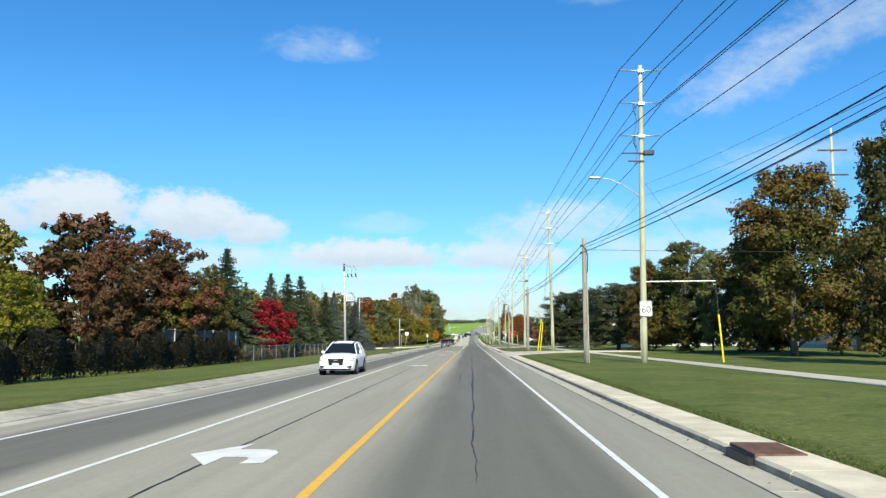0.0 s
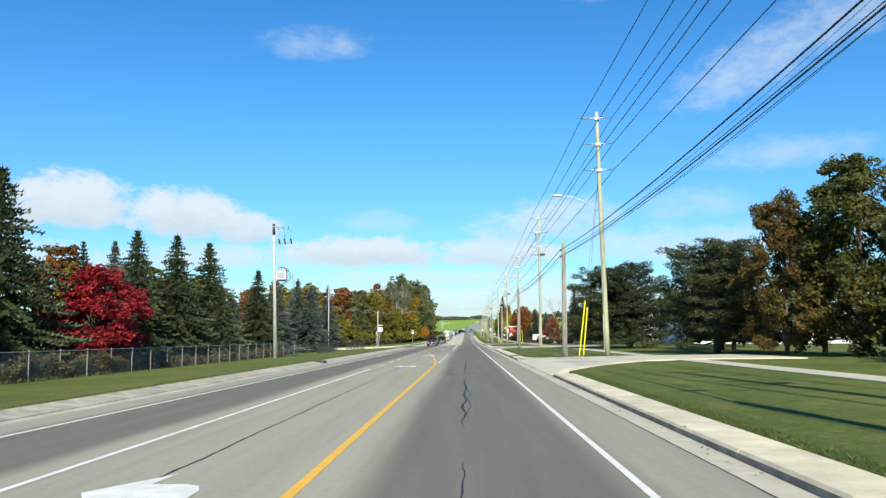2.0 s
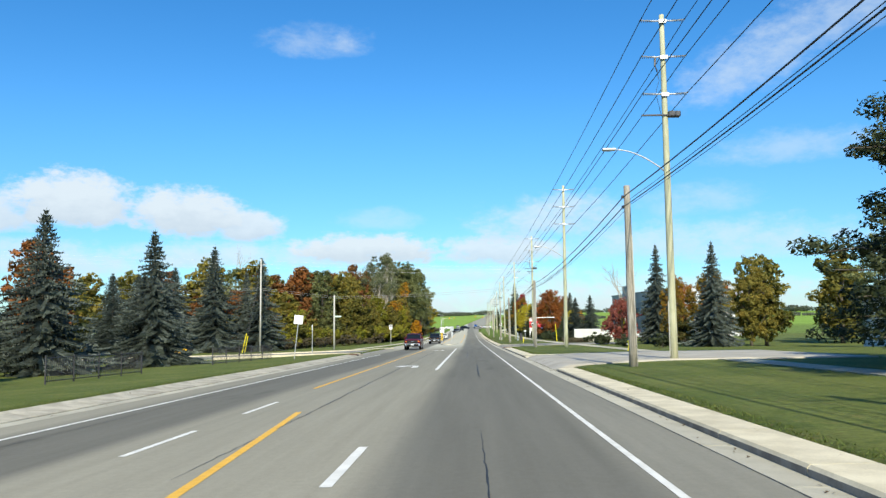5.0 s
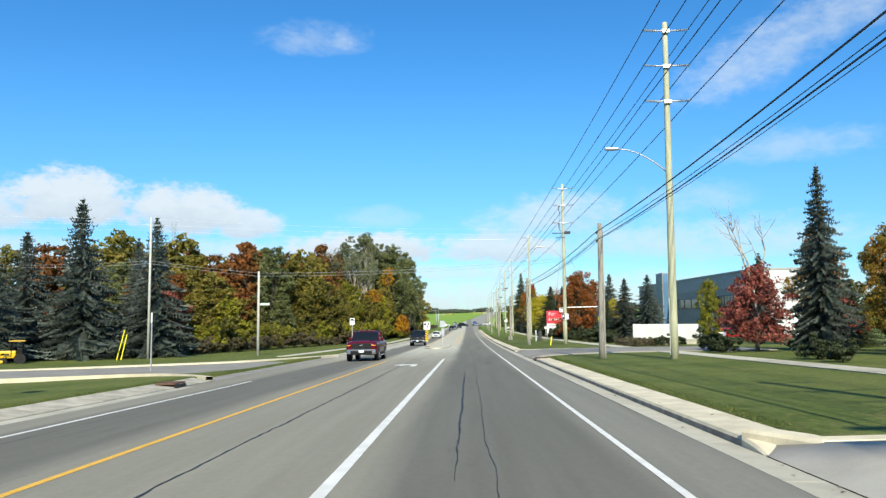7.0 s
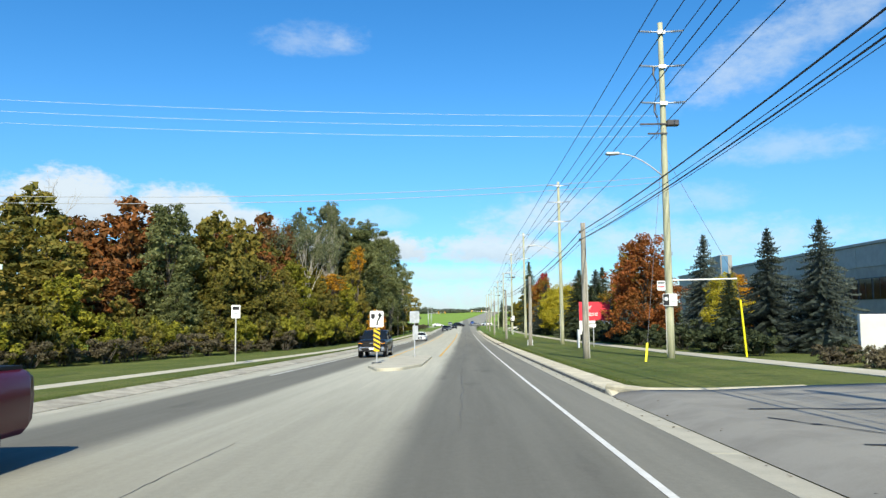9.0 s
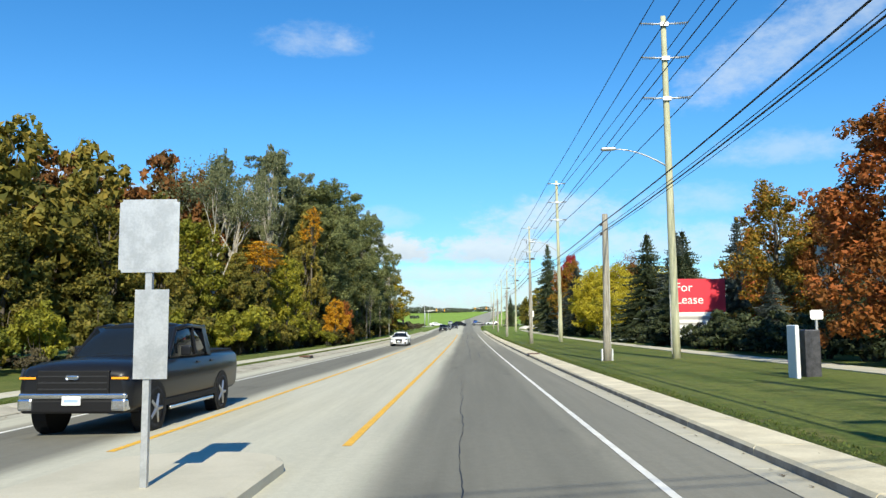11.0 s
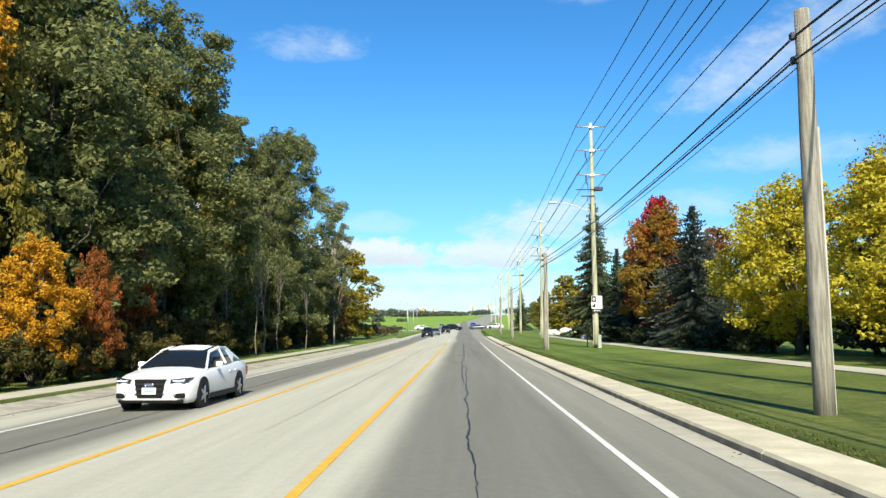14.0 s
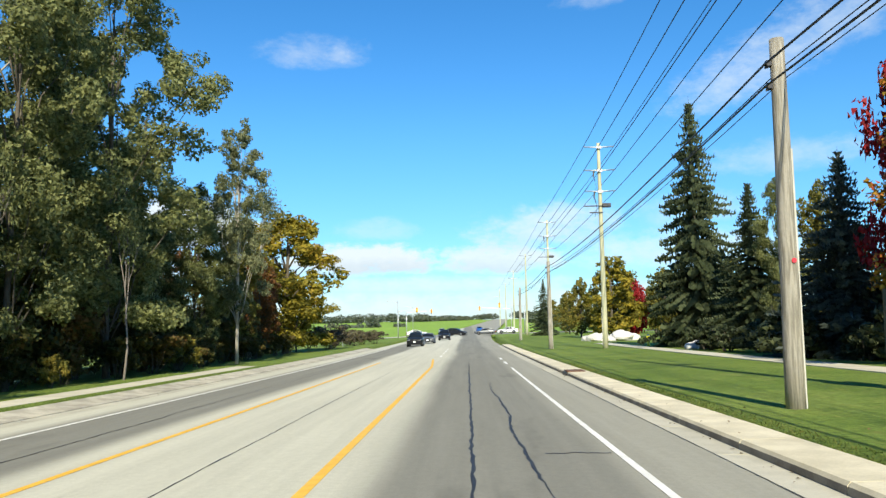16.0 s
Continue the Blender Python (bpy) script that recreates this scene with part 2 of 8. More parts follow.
def grass_material():
    m, nt, b = nodes_for("mown_grass")
    v = coords(nt)
    n1, n2, n3 = noise_tex(nt, v, 0.25, 4), noise_tex(nt, v, 3.0, 4), noise_tex(nt, v, 28, 3, 0.7)
    col = mix_node(nt, ramp(nt, n1, 0.35, 0.65), (0.098, 0.130, 0.030), (0.142, 0.165, 0.044))
    col = mix_node(nt, ramp(nt, n2, 0.54, 0.72, 0, 0.7), col, (0.185, 0.168, 0.055))
    n4 = noise_tex(nt, v, 1.1, 5, 0.65)
    col = mix_node(nt, ramp(nt, n4, 0.46, 0.32, 0, 0.6), col, (0.058, 0.092, 0.018))
    thin = noise_tex(nt, coords(nt, "Object", (1.0, 0.35, 1)), 0.9, 4, 0.6)
    col = mix_node(nt, ramp(nt, thin, 0.60, 0.74, 0, 0.5), col, (0.22, 0.19, 0.075))
    sep = nt.nodes.new("ShaderNodeSeparateXYZ")
    link(nt, v, sep.inputs[0])
    n5 = noise_tex(nt, v, 7.0, 4, 0.7)
    col = mix_node(nt, 1.0, col, mix_node(nt, ramp(nt, n5, 0.3, 0.7), (0.74, 0.76, 0.74), (1.24, 1.22, 1.2)), "MULTIPLY")
    fieldf = ramp(nt, math_node(nt, "ADD", sep.outputs[1], math_node(nt, "MULTIPLY", n1, 60)), 490, 560)
    col = mix_node(nt, fieldf, col, mix_node(nt, noise_tex(nt, v, 0.02, 3), (0.14, 0.205, 0.035), (0.225, 0.28, 0.06)))
    lawn_far = ramp(nt, math_node(nt, "ADD", sep.outputs[1], math_node(nt, "MULTIPLY", n1, 40)), 320, 365)   # lawn colour multiplied up, and greener, further on
    col = mix_node(nt, 1.0, col, mix_node(nt, lawn_far, (1, 1, 1), (1.2, 1.38, 1.1)), "MULTIPLY")
    col = mix_node(nt, 1.0, col, mix_node(nt, n3, (0.55, 0.55, 0.55), (1.45, 1.45, 1.45)), "MULTIPLY")
    link(nt, col, b.inputs["Base Color"])
    b.inputs["Roughness"].default_value, b.inputs["Specular IOR Level"].default_value = 0.9, 0.15
    bump(nt, b, n3, 0.8, 0.04)
    return m


M = {}
M["road"] = road_material()
M["grass"] = grass_material()
M["field"] = surface("field_green", (0.12, 0.20, 0.03), (0.18, 0.26, 0.05), 0.03, 0.5, 0.9, bumpy=0)
M["concrete"] = surface("kerb_concrete", (0.52, 0.465, 0.335), (0.72, 0.65, 0.48), 1.2, 30, 0.9, bumpy=0.3, vary=0.08)
M["gutter"] = surface("gutter_concrete", (0.36, 0.34, 0.27), (0.50, 0.47, 0.375), 1.0, 30, 0.9, bumpy=0.3, vary=0.08)
# kerb face towards the road: weathered, its shade also put into the colour
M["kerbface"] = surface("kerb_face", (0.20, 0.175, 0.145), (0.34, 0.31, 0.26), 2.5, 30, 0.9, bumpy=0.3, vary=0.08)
M["verge_kerb"] = surface("worn_verge_kerb", (0.30, 0.275, 0.22), (0.52, 0.48, 0.38), 1.6, 30, 0.9, bumpy=0.4, vary=0.12)
M["walk"] = surface("pavement_concrete", (0.46, 0.43, 0.335), (0.57, 0.53, 0.42), 0.8, 30, 0.9, bumpy=0.3, vary=0.06)
M["drive_dusty"] = surface("dusty_drive", (0.34, 0.315, 0.265), (0.46, 0.43, 0.365), 0.5, 45, 0.9, bumpy=0.4)
M["drive"] = surface("drive_asphalt", (0.22, 0.208, 0.18), (0.31, 0.295, 0.255), 0.7, 45, 0.9, bumpy=0.4)
M["white"] = surface("white_road_paint", (0.64, 0.63, 0.58), (0.80, 0.79, 0.74), 2.5, 60, 0.7, bumpy=0.1)
M["yellow"] = surface("yellow_road_paint", (0.68, 0.38, 0.05), (0.82, 0.48, 0.07), 6, 60, 0.7, bumpy=0.1)
M["tar"] = surface("tar_seal", (0.018, 0.018, 0.02), (0.035, 0.034, 0.034), 4, 40, 0.6, bumpy=0.2)
M["pole_new"] = surface("pale_green_pole_wood", (0.36, 0.37, 0.24), (0.52, 0.51, 0.36), 3, 40, 0.8, stretch=(6, 6, 0.5), bumpy=0.4)
M["pole_old"] = surface("weathered_grey_pole_wood", (0.17, 0.155, 0.125), (0.40, 0.375, 0.32), 3, 40, 0.85, stretch=(8, 8, 0.5), bumpy=0.6)
M["pole_conc"] = surface("pale_concrete_pole", (0.42, 0.41, 0.37), (0.56, 0.55, 0.5), 3, 40, 0.85, bumpy=0.2)
M["galv"] = surface("galvanised_steel", (0.42, 0.43, 0.44), (0.58, 0.59, 0.6), 5, 40, 0.45, metal=0.7, bumpy=0.05)
M["dark_metal"] = surface("dark_fittings", (0.04, 0.04, 0.045), (0.09, 0.09, 0.1), 5, 40, 0.5, metal=0.3, bumpy=0.05)
M["wire"] = plain("wire_black", (0.025, 0.025, 0.03), 0.6)
M["wire_grey"] = plain("wire_aluminium", (0.10, 0.10, 0.115), 0.5)
M["wire_bright"] = plain("wire_bright", (0.75, 0.78, 0.8), 0.4)
M["wire_pale"] = plain("wire_pale", (0.35, 0.36, 0.37), 0.45)
M["sign_green"] = plain("sign_green", (0.55, 0.66, 0.58), 0.45)
M["porcelain"] = plain("insulator_grey", (0.24, 0.265, 0.285), 0.3)
M["guard"] = plain("guy_guard_yellow", (0.85, 0.75, 0.02), 0.45)
M["sign_white"] = plain("sign_white", (0.80, 0.81, 0.80), 0.45)
M["sign_black"] = plain("sign_black", (0.015, 0.015, 0.017), 0.5)
M["sign_yellow"] = plain("sign_yellow", (0.85, 0.55, 0.02), 0.45)
M["sign_red"] = plain("sign_red", (0.72, 0.035, 0.06), 0.45)
M["bark"] = surface("grey_brown_bark", (0.07, 0.06, 0.048), (0.15, 0.13, 0.10), 5, 30, 0.95, stretch=(3, 3, 0.6), bumpy=0.8)
M["bark_pale"] = surface("pale_bark", (0.30, 0.27, 0.22), (0.46, 0.43, 0.37), 4, 30, 0.9, stretch=(2, 2, 0.8), bumpy=0.6)
M["olive"] = foliage("olive_leaves", [(0.045, 0.050, 0.012), (0.12, 0.12, 0.026), (0.21, 0.185, 0.036), (0.30, 0.225, 0.042)], trans=0.35)
M["green"] = foliage("green_leaves", [(0.06, 0.073, 0.026), (0.17, 0.19, 0.07), (0.33, 0.345, 0.145)], trans=0.44)
M["sage"] = foliage("grey_green_leaves", [(0.05, 0.062, 0.032), (0.14, 0.158, 0.075), (0.27, 0.28, 0.15)], trans=0.38)
M["lime"] = foliage("yellow_green_leaves", [(0.09, 0.10, 0.014), (0.22, 0.22, 0.025), (0.38, 0.34, 0.035)], trans=0.35)
M["turning_lime"] = foliage("yellow_orange_leaves", [(0.085, 0.082, 0.014), (0.21, 0.18, 0.024), (0.33, 0.265, 0.032), (0.38, 0.25, 0.03)], trans=0.35)
M["gold"] = foliage("golden_leaves", [(0.22, 0.18, 0.016), (0.50, 0.42, 0.03), (0.68, 0.58, 0.08)], trans=0.35)
M["amber"] = foliage("orange_leaves", [(0.24, 0.10, 0.012), (0.50, 0.24, 0.015), (0.64, 0.36, 0.025)])
M["rust"] = foliage("rusty_leaves", [(0.06, 0.045, 0.014), (0.17, 0.075, 0.022), (0.30, 0.11, 0.03)])
M["maple"] = foliage("turning_maple_leaves", [(0.036, 0.048, 0.013), (0.075, 0.086, 0.019), (0.12, 0.105, 0.024), (0.18, 0.09, 0.03)], 0.22)
M["russet"] = foliage("russet_maple_leaves", [(0.04, 0.042, 0.014), (0.085, 0.068, 0.024), (0.14, 0.068, 0.033), (0.21, 0.08, 0.05)], 0.3)
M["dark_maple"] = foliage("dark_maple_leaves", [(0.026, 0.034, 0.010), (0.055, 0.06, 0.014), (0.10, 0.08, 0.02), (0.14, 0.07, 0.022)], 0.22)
M["mixed_maple"] = foliage("mixed_maple_leaves", [(0.055, 0.058, 0.012), (0.12, 0.105, 0.018), (0.23, 0.155, 0.02), (0.35, 0.18, 0.02), (0.42, 0.08, 0.035)], 0.24)
M["red"] = foliage("red_leaves", [(0.13, 0.010, 0.014), (0.30, 0.018, 0.026), (0.44, 0.035, 0.04)])
M["orange_red"] = foliage("orange_red_leaves", [(0.08, 0.045, 0.012), (0.25, 0.09, 0.02), (0.38, 0.11, 0.03)], 0.3)
M["burgundy"] = foliage("burgundy_leaves", [(0.10, 0.03, 0.022), (0.22, 0.06, 0.045), (0.34, 0.11, 0.08)])
M["spruce"] = foliage("blue_spruce_needles", [(0.026, 0.034, 0.026), (0.078, 0.098, 0.082), (0.165, 0.195, 0.175)], trans=0.12)
M["spruce_green"] = foliage("green_spruce_needles", [(0.020, 0.030, 0.015), (0.062, 0.082, 0.040), (0.125, 0.148, 0.078)], trans=0.12)
M["pine"] = foliage("dark_pine_needles", [(0.012, 0.020, 0.009), (0.034, 0.046, 0.019), (0.072, 0.085, 0.036)], trans=0.08)
# ridge trees: haze of distance put into the colour as muted, bluish tones
M["far_trees"] = foliage("distant_leaves", [(0.045, 0.062, 0.045), (0.075, 0.092, 0.062), (0.10, 0.11, 0.07)], 0.05, trans=0.1)
M["twig"] = surface("bare_twigs", (0.14, 0.12, 0.105), (0.24, 0.215, 0.19), 4, 30, 0.95, bumpy=0)
M["scrub"] = foliage("dry_scrub", [(0.05, 0.042, 0.028), (0.11, 0.09, 0.055), (0.17, 0.15, 0.08)], 1.0)

# ---- the lie of the land ----
SLOPE = 0.02465


def lerp_table(t, table):
    if t <= table[0][0]:
        return table[0][1]
    for (a, va), (b, vb) in zip(table, table[1:]):
        if t <= b:
            u = (t - a) / (b - a)
            return va + (vb - va) * u
    return table[-1][1]


def road_z(y):
    """Height of the crown of the road: a steady fall that eases past y = 200 into a dip, then the rise to the far ridge."""
    u = min(max(y - 200.0, 0.0), SAG)
    z = -SLOPE * y + 0.5 * EASE * u * u + EASE * SAG * max(0.0, y - 200.0 - SAG)
    return z - 0.027 * max(0.0, y - 1065)


EASE, SAG = 1.0e-4, 394.5


def bend(y):
    """How far the road has swung over at y: straight, then a gentle curve past the far junction."""
    if y < 430:
        return 0.0
    if y < 540:
        return 0.00028 * (y - 430) ** 2
    return 3.39 + 0.0616 * (y - 540)


CROSS = [(-700, -1.5), (-60, -1.2), (-30, -0.75), (-21, -0.5), (-11.3, -0.05), (-10.4, -0.05), (-10.35, -0.20), (-1.8, 0.0), (2.0, 0.0), (3.75, -0.03),
         (3.80, 0.12), (4.6, 0.13), (7.0, 0.20), (10.0, 0.28), (15.0, 0.32), (60, 0.5), (700, 1.0)]


def gz(x, y):
    """Height of the ground at (x, y)."""
    return road_z(y) + lerp_table(x - bend(y), CROSS)


def y_steps(y0, y1, step=4.0):
    out = [y0]
    k = math.floor(y0 / step) + 1
    while k * step < y1 - 1e-6:
        out.append(k * step)
        k += 1
    return out + [y1]


def fast_mesh(name, verts, faces, mat=None, smooth=False):
    me = bpy.data.meshes.new(name)
    v = np.asarray(verts, dtype=np.float32).reshape(-1, 3)
    f = np.asarray(faces, dtype=np.int32)
    n, k = f.shape
    me.vertices.add(len(v))
    me.vertices.foreach_set("co", v.ravel())
    me.loops.add(n * k)
    me.loops.foreach_set("vertex_index", f.ravel())
    me.polygons.add(n)
    me.polygons.foreach_set("loop_start", np.arange(0, n * k, k, dtype=np.int32))
    me.polygons.foreach_set("loop_total", np.full(n, k, dtype=np.int32))
    if smooth:
        me.polygons.foreach_set("use_smooth", np.ones(n, dtype=bool))
    me.update(calc_edges=True)
    me.validate()
    if mat:
        me.materials.append(mat)
    return me


def under(ob, parent):
    ob.parent = parent
    return ob


def part(name, bm, mat, parent=None, label=""):
    """Links a bmesh as one mesh object under a thing or a part."""
    me = bpy.data.meshes.new(name)
    bm.to_mesh(me)
    bm.free()
    if mat:
        me.materials.append(mat)
    ob = new(name, me)
    if parent:
        ob.parent = parent
    if label:
        tagged(ob, label)
    return ob


def empty(name, m, label="", category="", group="", kind=""):
    ob = new(name)
    ob.empty_display_size = 0.3
    ob.matrix_world = m
    return tagged(ob, label, category, group, kind)


def box(bm, x0, x1, y0, y1, z0, z1, bevel=0.0):
    r = bmesh.ops.create_cube(bm, size=1.0, matrix=Matrix.LocRotScale(((x0 + x1) / 2, (y0 + y1) / 2, (z0 + z1) / 2), None, (x1 - x0, y1 - y0, z1 - z0)))
    if bevel:
        es = list({e for v in r["verts"] for e in v.link_edges})
        bmesh.ops.bevel(bm, geom=es, offset=bevel, segments=2, affect="EDGES", profile=0.5)
    return bm


def tube(bm, a, b, r0, r1=None, seg=10, cap=True):
    """A tapered round bar from a to b."""
    a, b = Vector(a), Vector(b)
    r1 = r0 if r1 is None else r1
    d = b - a
    m = Matrix.Translation((a + b) / 2) @ d.to_track_quat("Z", "Y").to_matrix().to_4x4()
    bmesh.ops.create_cone(bm, cap_ends=cap, segments=seg, radius1=r0, radius2=r1, depth=d.length, matrix=m)
    return bm


def bent_tube(bm, pts, radii, seg=8):
    """One continuous tapered tube through the points."""
    pts = [Vector(p) for p in pts]
    rings = []
    side = None
    for i, q in enumerate(pts):
        d = (pts[min(i + 1, len(pts) - 1)] - pts[max(i - 1, 0)]).normalized()
        if side is None:
            side = d.cross(Vector((0.3, 0.9, 0.1))).normalized()
        side = (side - d * side.dot(d)).normalized()
        up = d.cross(side)
        rings.append([bm.verts.new(q + (side * math.cos(2 * math.pi * k / seg) + up * math.sin(2 * math.pi * k / seg)) * radii[i]) for k in range(seg)])
    for r0, r1 in zip(rings, rings[1:]):
        for k in range(seg):
            j = (k + 1) % seg
            f = bm.faces.new((r0[k], r0[j], r1[j], r1[k]))
            f.smooth = True
    bm.faces.new(rings[0][::-1])
    bm.faces.new(rings[-1])
    return bm


def strip(name, xs, y0, y1, mat, dz=0.0, label="", category="", z_of=None, step=4.0, kind="structure"):
    """A band that follows the road: xs across, with (x, dz) pairs, from y0 to y1."""
    ys = y_steps(y0, y1, step)
    verts, faces = [], []
    n = len(xs)
    for y in ys:
        for x, d in xs:
            verts.append((x + bend(y), y, (z_of or gz)(x + bend(y), y) + d + dz))
    for j in range(len(ys) - 1):
        for i in range(n - 1):
            a = j * n + i
            faces.append((a, a + 1, a + n + 1, a + n))
    ob = new(name, fast_mesh(name, verts, faces, mat))
    return tagged(ob, label, category, kind=kind)


def flat(x, y):
    return road_z(y)


def surf_z(x, y):
    """Height of the carriageway at x."""
    return road_z(y) + lerp_table(x - bend(y), [(-10.4, -0.20), (-1.8, 0.0), (2.0, 0.0), (3.75, -0.03), (60, -0.03)])

# ---- ground, road, kerbs, paths ----
def build_ground():
    xs = [-700, -400, -250, -150, -90, -60, -45, -36, -30, -26, -23, -21, -18, -15, -13, -11.32, -11.3, -10.3, 3.7, 4.6, 4.62, 5.5, 7, 8.5, 10, 12, 13.4, 15, 18, 24, 32, 45, 60, 90, 150, 250, 400, 700]
    ys = [-80 + 2.5 * k for k in range(205)]
    while ys[-1] < 615:
        ys.append(ys[-1] + 5)
    while ys[-1] < 2500:
        ys.append(ys[-1] + max(6, (ys[-1] - 600) * 0.12))
    verts, faces = [], []
    for y in ys:
        for x in xs:
            z = gz(x + bend(y), y)
            if -11.31 < x < 4.61:
                z = road_z(y) - 0.6
            elif -25 < x < 25:
                z += 0.02 * noise.noise((x * 0.25, y * 0.12, 0))
            else:
                z += 0.5 * noise.noise((x * 0.03, y * 0.03, 3))
            if y > 520 and abs(x) > 20:
                u = min(1, (y - 520) / 380)
                z += u * (0.8 + 1.5 * noise.noise((x * 0.006, y * 0.004, 7)))
            if x < -12.5 and 185.6 < y < 197.9:
                z -= 0.45
            verts.append((x + bend(y), y, z))
    n = len(xs)
    for j in range(len(ys) - 1):
        for i in range(n - 1):
            a = j * n + i
            faces.append((a, a + 1, a + n + 1, a + n))
    ob = new("ground", fast_mesh("ground", verts, faces, M["grass"], True))
    tagged(ob, "mown green grass verge sloping gently beside the road", "grass", kind="structure")


build_ground()
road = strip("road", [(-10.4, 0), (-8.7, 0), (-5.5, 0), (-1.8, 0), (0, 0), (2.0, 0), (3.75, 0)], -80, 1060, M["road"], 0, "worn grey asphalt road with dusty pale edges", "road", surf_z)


def line(x, y0, y1, mat, label, w=0.13, lift=0.006, x1=None, bend=None):
    """A painted line along the road; with x1 it runs over to x1, with bend it curves there."""
    ys = y_steps(y0, y1, 2.0)
    verts, faces = [], []
    for y in ys:
        u = (y - y0) / max(1e-6, y1 - y0)
        xx = x if x1 is None else x + (x1 - x) * (u ** (bend or 1.0))
        for d in (-w / 2, w / 2):
            verts.append((xx + d, y, surf_z(xx, y) + lift))
    for j in range(len(ys) - 1):
        faces.append((2 * j, 2 * j + 1, 2 * j + 3, 2 * j + 2))
    return tagged(new("road_marking", fast_mesh("road_marking", verts, faces, mat)), label, "road marking", kind="structure")


WL, YL = "long white edge line painted on the asphalt", "long yellow line painted on the asphalt"
line(2.0, -80, 372, M["white"], WL, 0.105)
line(2.0, 376, 379, M["white"], "short white dash on the asphalt")
line(2.0, 382, 385, M["white"], "short white dash on the asphalt")
line(-8.6, -80, 178.5, M["white"], WL, 0.11)
line(-8.6, 226, 420, M["white"], WL, 0.11)
line(-1.82, -80, 84, M["yellow"], YL, 0.135)
line(-1.82, 84, 124, M["yellow"], YL, 0.135, x1=-4.0, bend=1.5)
line(-5.3, 132, 197, M["yellow"], YL, 0.12)
line(-5.3, -80, 84, M["white"], WL, 0.11)
for k in range(7):
    line(-5.25, 88 + 6 * k, 91 + 6 * k, M["white"], "short white dash on the asphalt", 0.11)
for k in range(5):
    line(-1.74, 91.7 + 5.9 * k, 94.7 + 5.9 * k, M["white"], "short white dash on the asphalt", 0.14)
line(-1.74, 143, 197.6, M["white"], "broad solid white line beside the turning lane", 0.16)
line(-5.3, 245, 382, M["yellow"], YL, 0.13)
line(-1.82, 245, 374, M["yellow"], YL, 0.135)
line(-1.82, 374, 384, M["yellow"], YL, 0.135, x1=-2.2)
for k in range(4):
    line(-1.9, 388 + 6 * k, 391 + 6 * k, M["white"], "short white dash on the asphalt", 0.12)


def turn_arrow(x, y, stem=1.9):
    """A left-turn arrow lying on the lane: a stem that bends into a head pointing left."""
    inner = [(0.42, -stem), (0.42, -0.15), (0.36, -0.04), (0.24, 0.01), (0.0, 0.03)]
    outer = [(0.74, -stem), (0.72, 0.35), (0.62, 0.62), (0.42, 0.76), (0.0, 0.80)]
    bm = bmesh.new()

    def at(a, b):
        return bm.verts.new((x + a, y + b, surf_z(x + a, y + b) + 0.007))

    vi, vo = [at(*q) for q in inner], [at(*q) for q in outer]
    for k in range(4):
        bm.faces.new((vi[k], vo[k], vo[k + 1], vi[k + 1]))
    far, tip, near = at(0.06, 1.46), at(-0.62, 0.38), at(-0.03, -0.71)
    bm.faces.new((vo[4], far, tip))
    bm.faces.new((vi[4], vo[4], tip))
    bm.faces.new((vi[4], tip, near))
    return tagged(part("turn_arrow", bm, M["white"]), "white left-turn arrow painted on the turning lane", "road marking", kind="structure")


for ya in (10.6, 49.5, 86.5, 113.0, 148.0, 189.6):
    turn_arrow(-3.62, ya + 0.4 * (ya < 60), 0.6 if ya < 100 else 1.9)


def crack(x, y0, y1, w, amp, seed, label="dark tar-sealed crack wandering along the lane"):
    rnd = random.Random(seed)
    verts, faces = [], []
    n = max(6, int((y1 - y0) / 0.22))
    drift = 0.0
    for k in range(n + 1):
        y = y0 + (y1 - y0) * k / n
        drift += rnd.uniform(-1, 1) * amp * 0.05
        drift *= 0.97
        xx = x + drift + amp * 0.25 * noise.noise((y * 0.35, seed, 0))
        xx += rnd.uniform(-0.16, 0.16) * w
        ww = 0.45 * w * (0.55 + 0.9 * rnd.random()) * min(1, 4 * k / n + 0.2, 4 * (n - k) / n + 0.2)
        z = surf_z(xx, y) + 0.005
        verts += [(xx - ww / 2, y, z), (xx + ww / 2, y, z)]
    for k in range(n):
        faces.append((2 * k, 2 * k + 1, 2 * k + 3, 2 * k + 2))
    return tagged(new("road_crack", fast_mesh("road_crack", verts, faces, M["tar"])), label, "road crack", kind="structure")


crack(-3.72, -20, 78, 0.085, 0.14, 1, "thin dark tar seam along the turning lane")
crack(-3.72, 78, 108, 0.085, 0.14, 2, "thin dark tar seam along the turning lane")
crack(-3.72, 116, 205, 0.085, 0.14, 3, "thin dark tar seam along the turning lane")
crack(-3.5, 308, 372, 0.04, 0.10, 4, "thin dark tar seam along the turning lane")
crack(-6.9, 262, 372, 0.07, 0.35, 5, "dark tar seam along the far lane")
crack(-8.0, 110, 170, 0.03, 0.3, 6)
for k, (a, b) in enumerate(((-10, 74), (96, 140), (163, 196), (216, 300), (300, 372))):
    crack(3.275, a, b, 0.035, 0.012, 60 + k, "thin dark joint between asphalt and gutter")
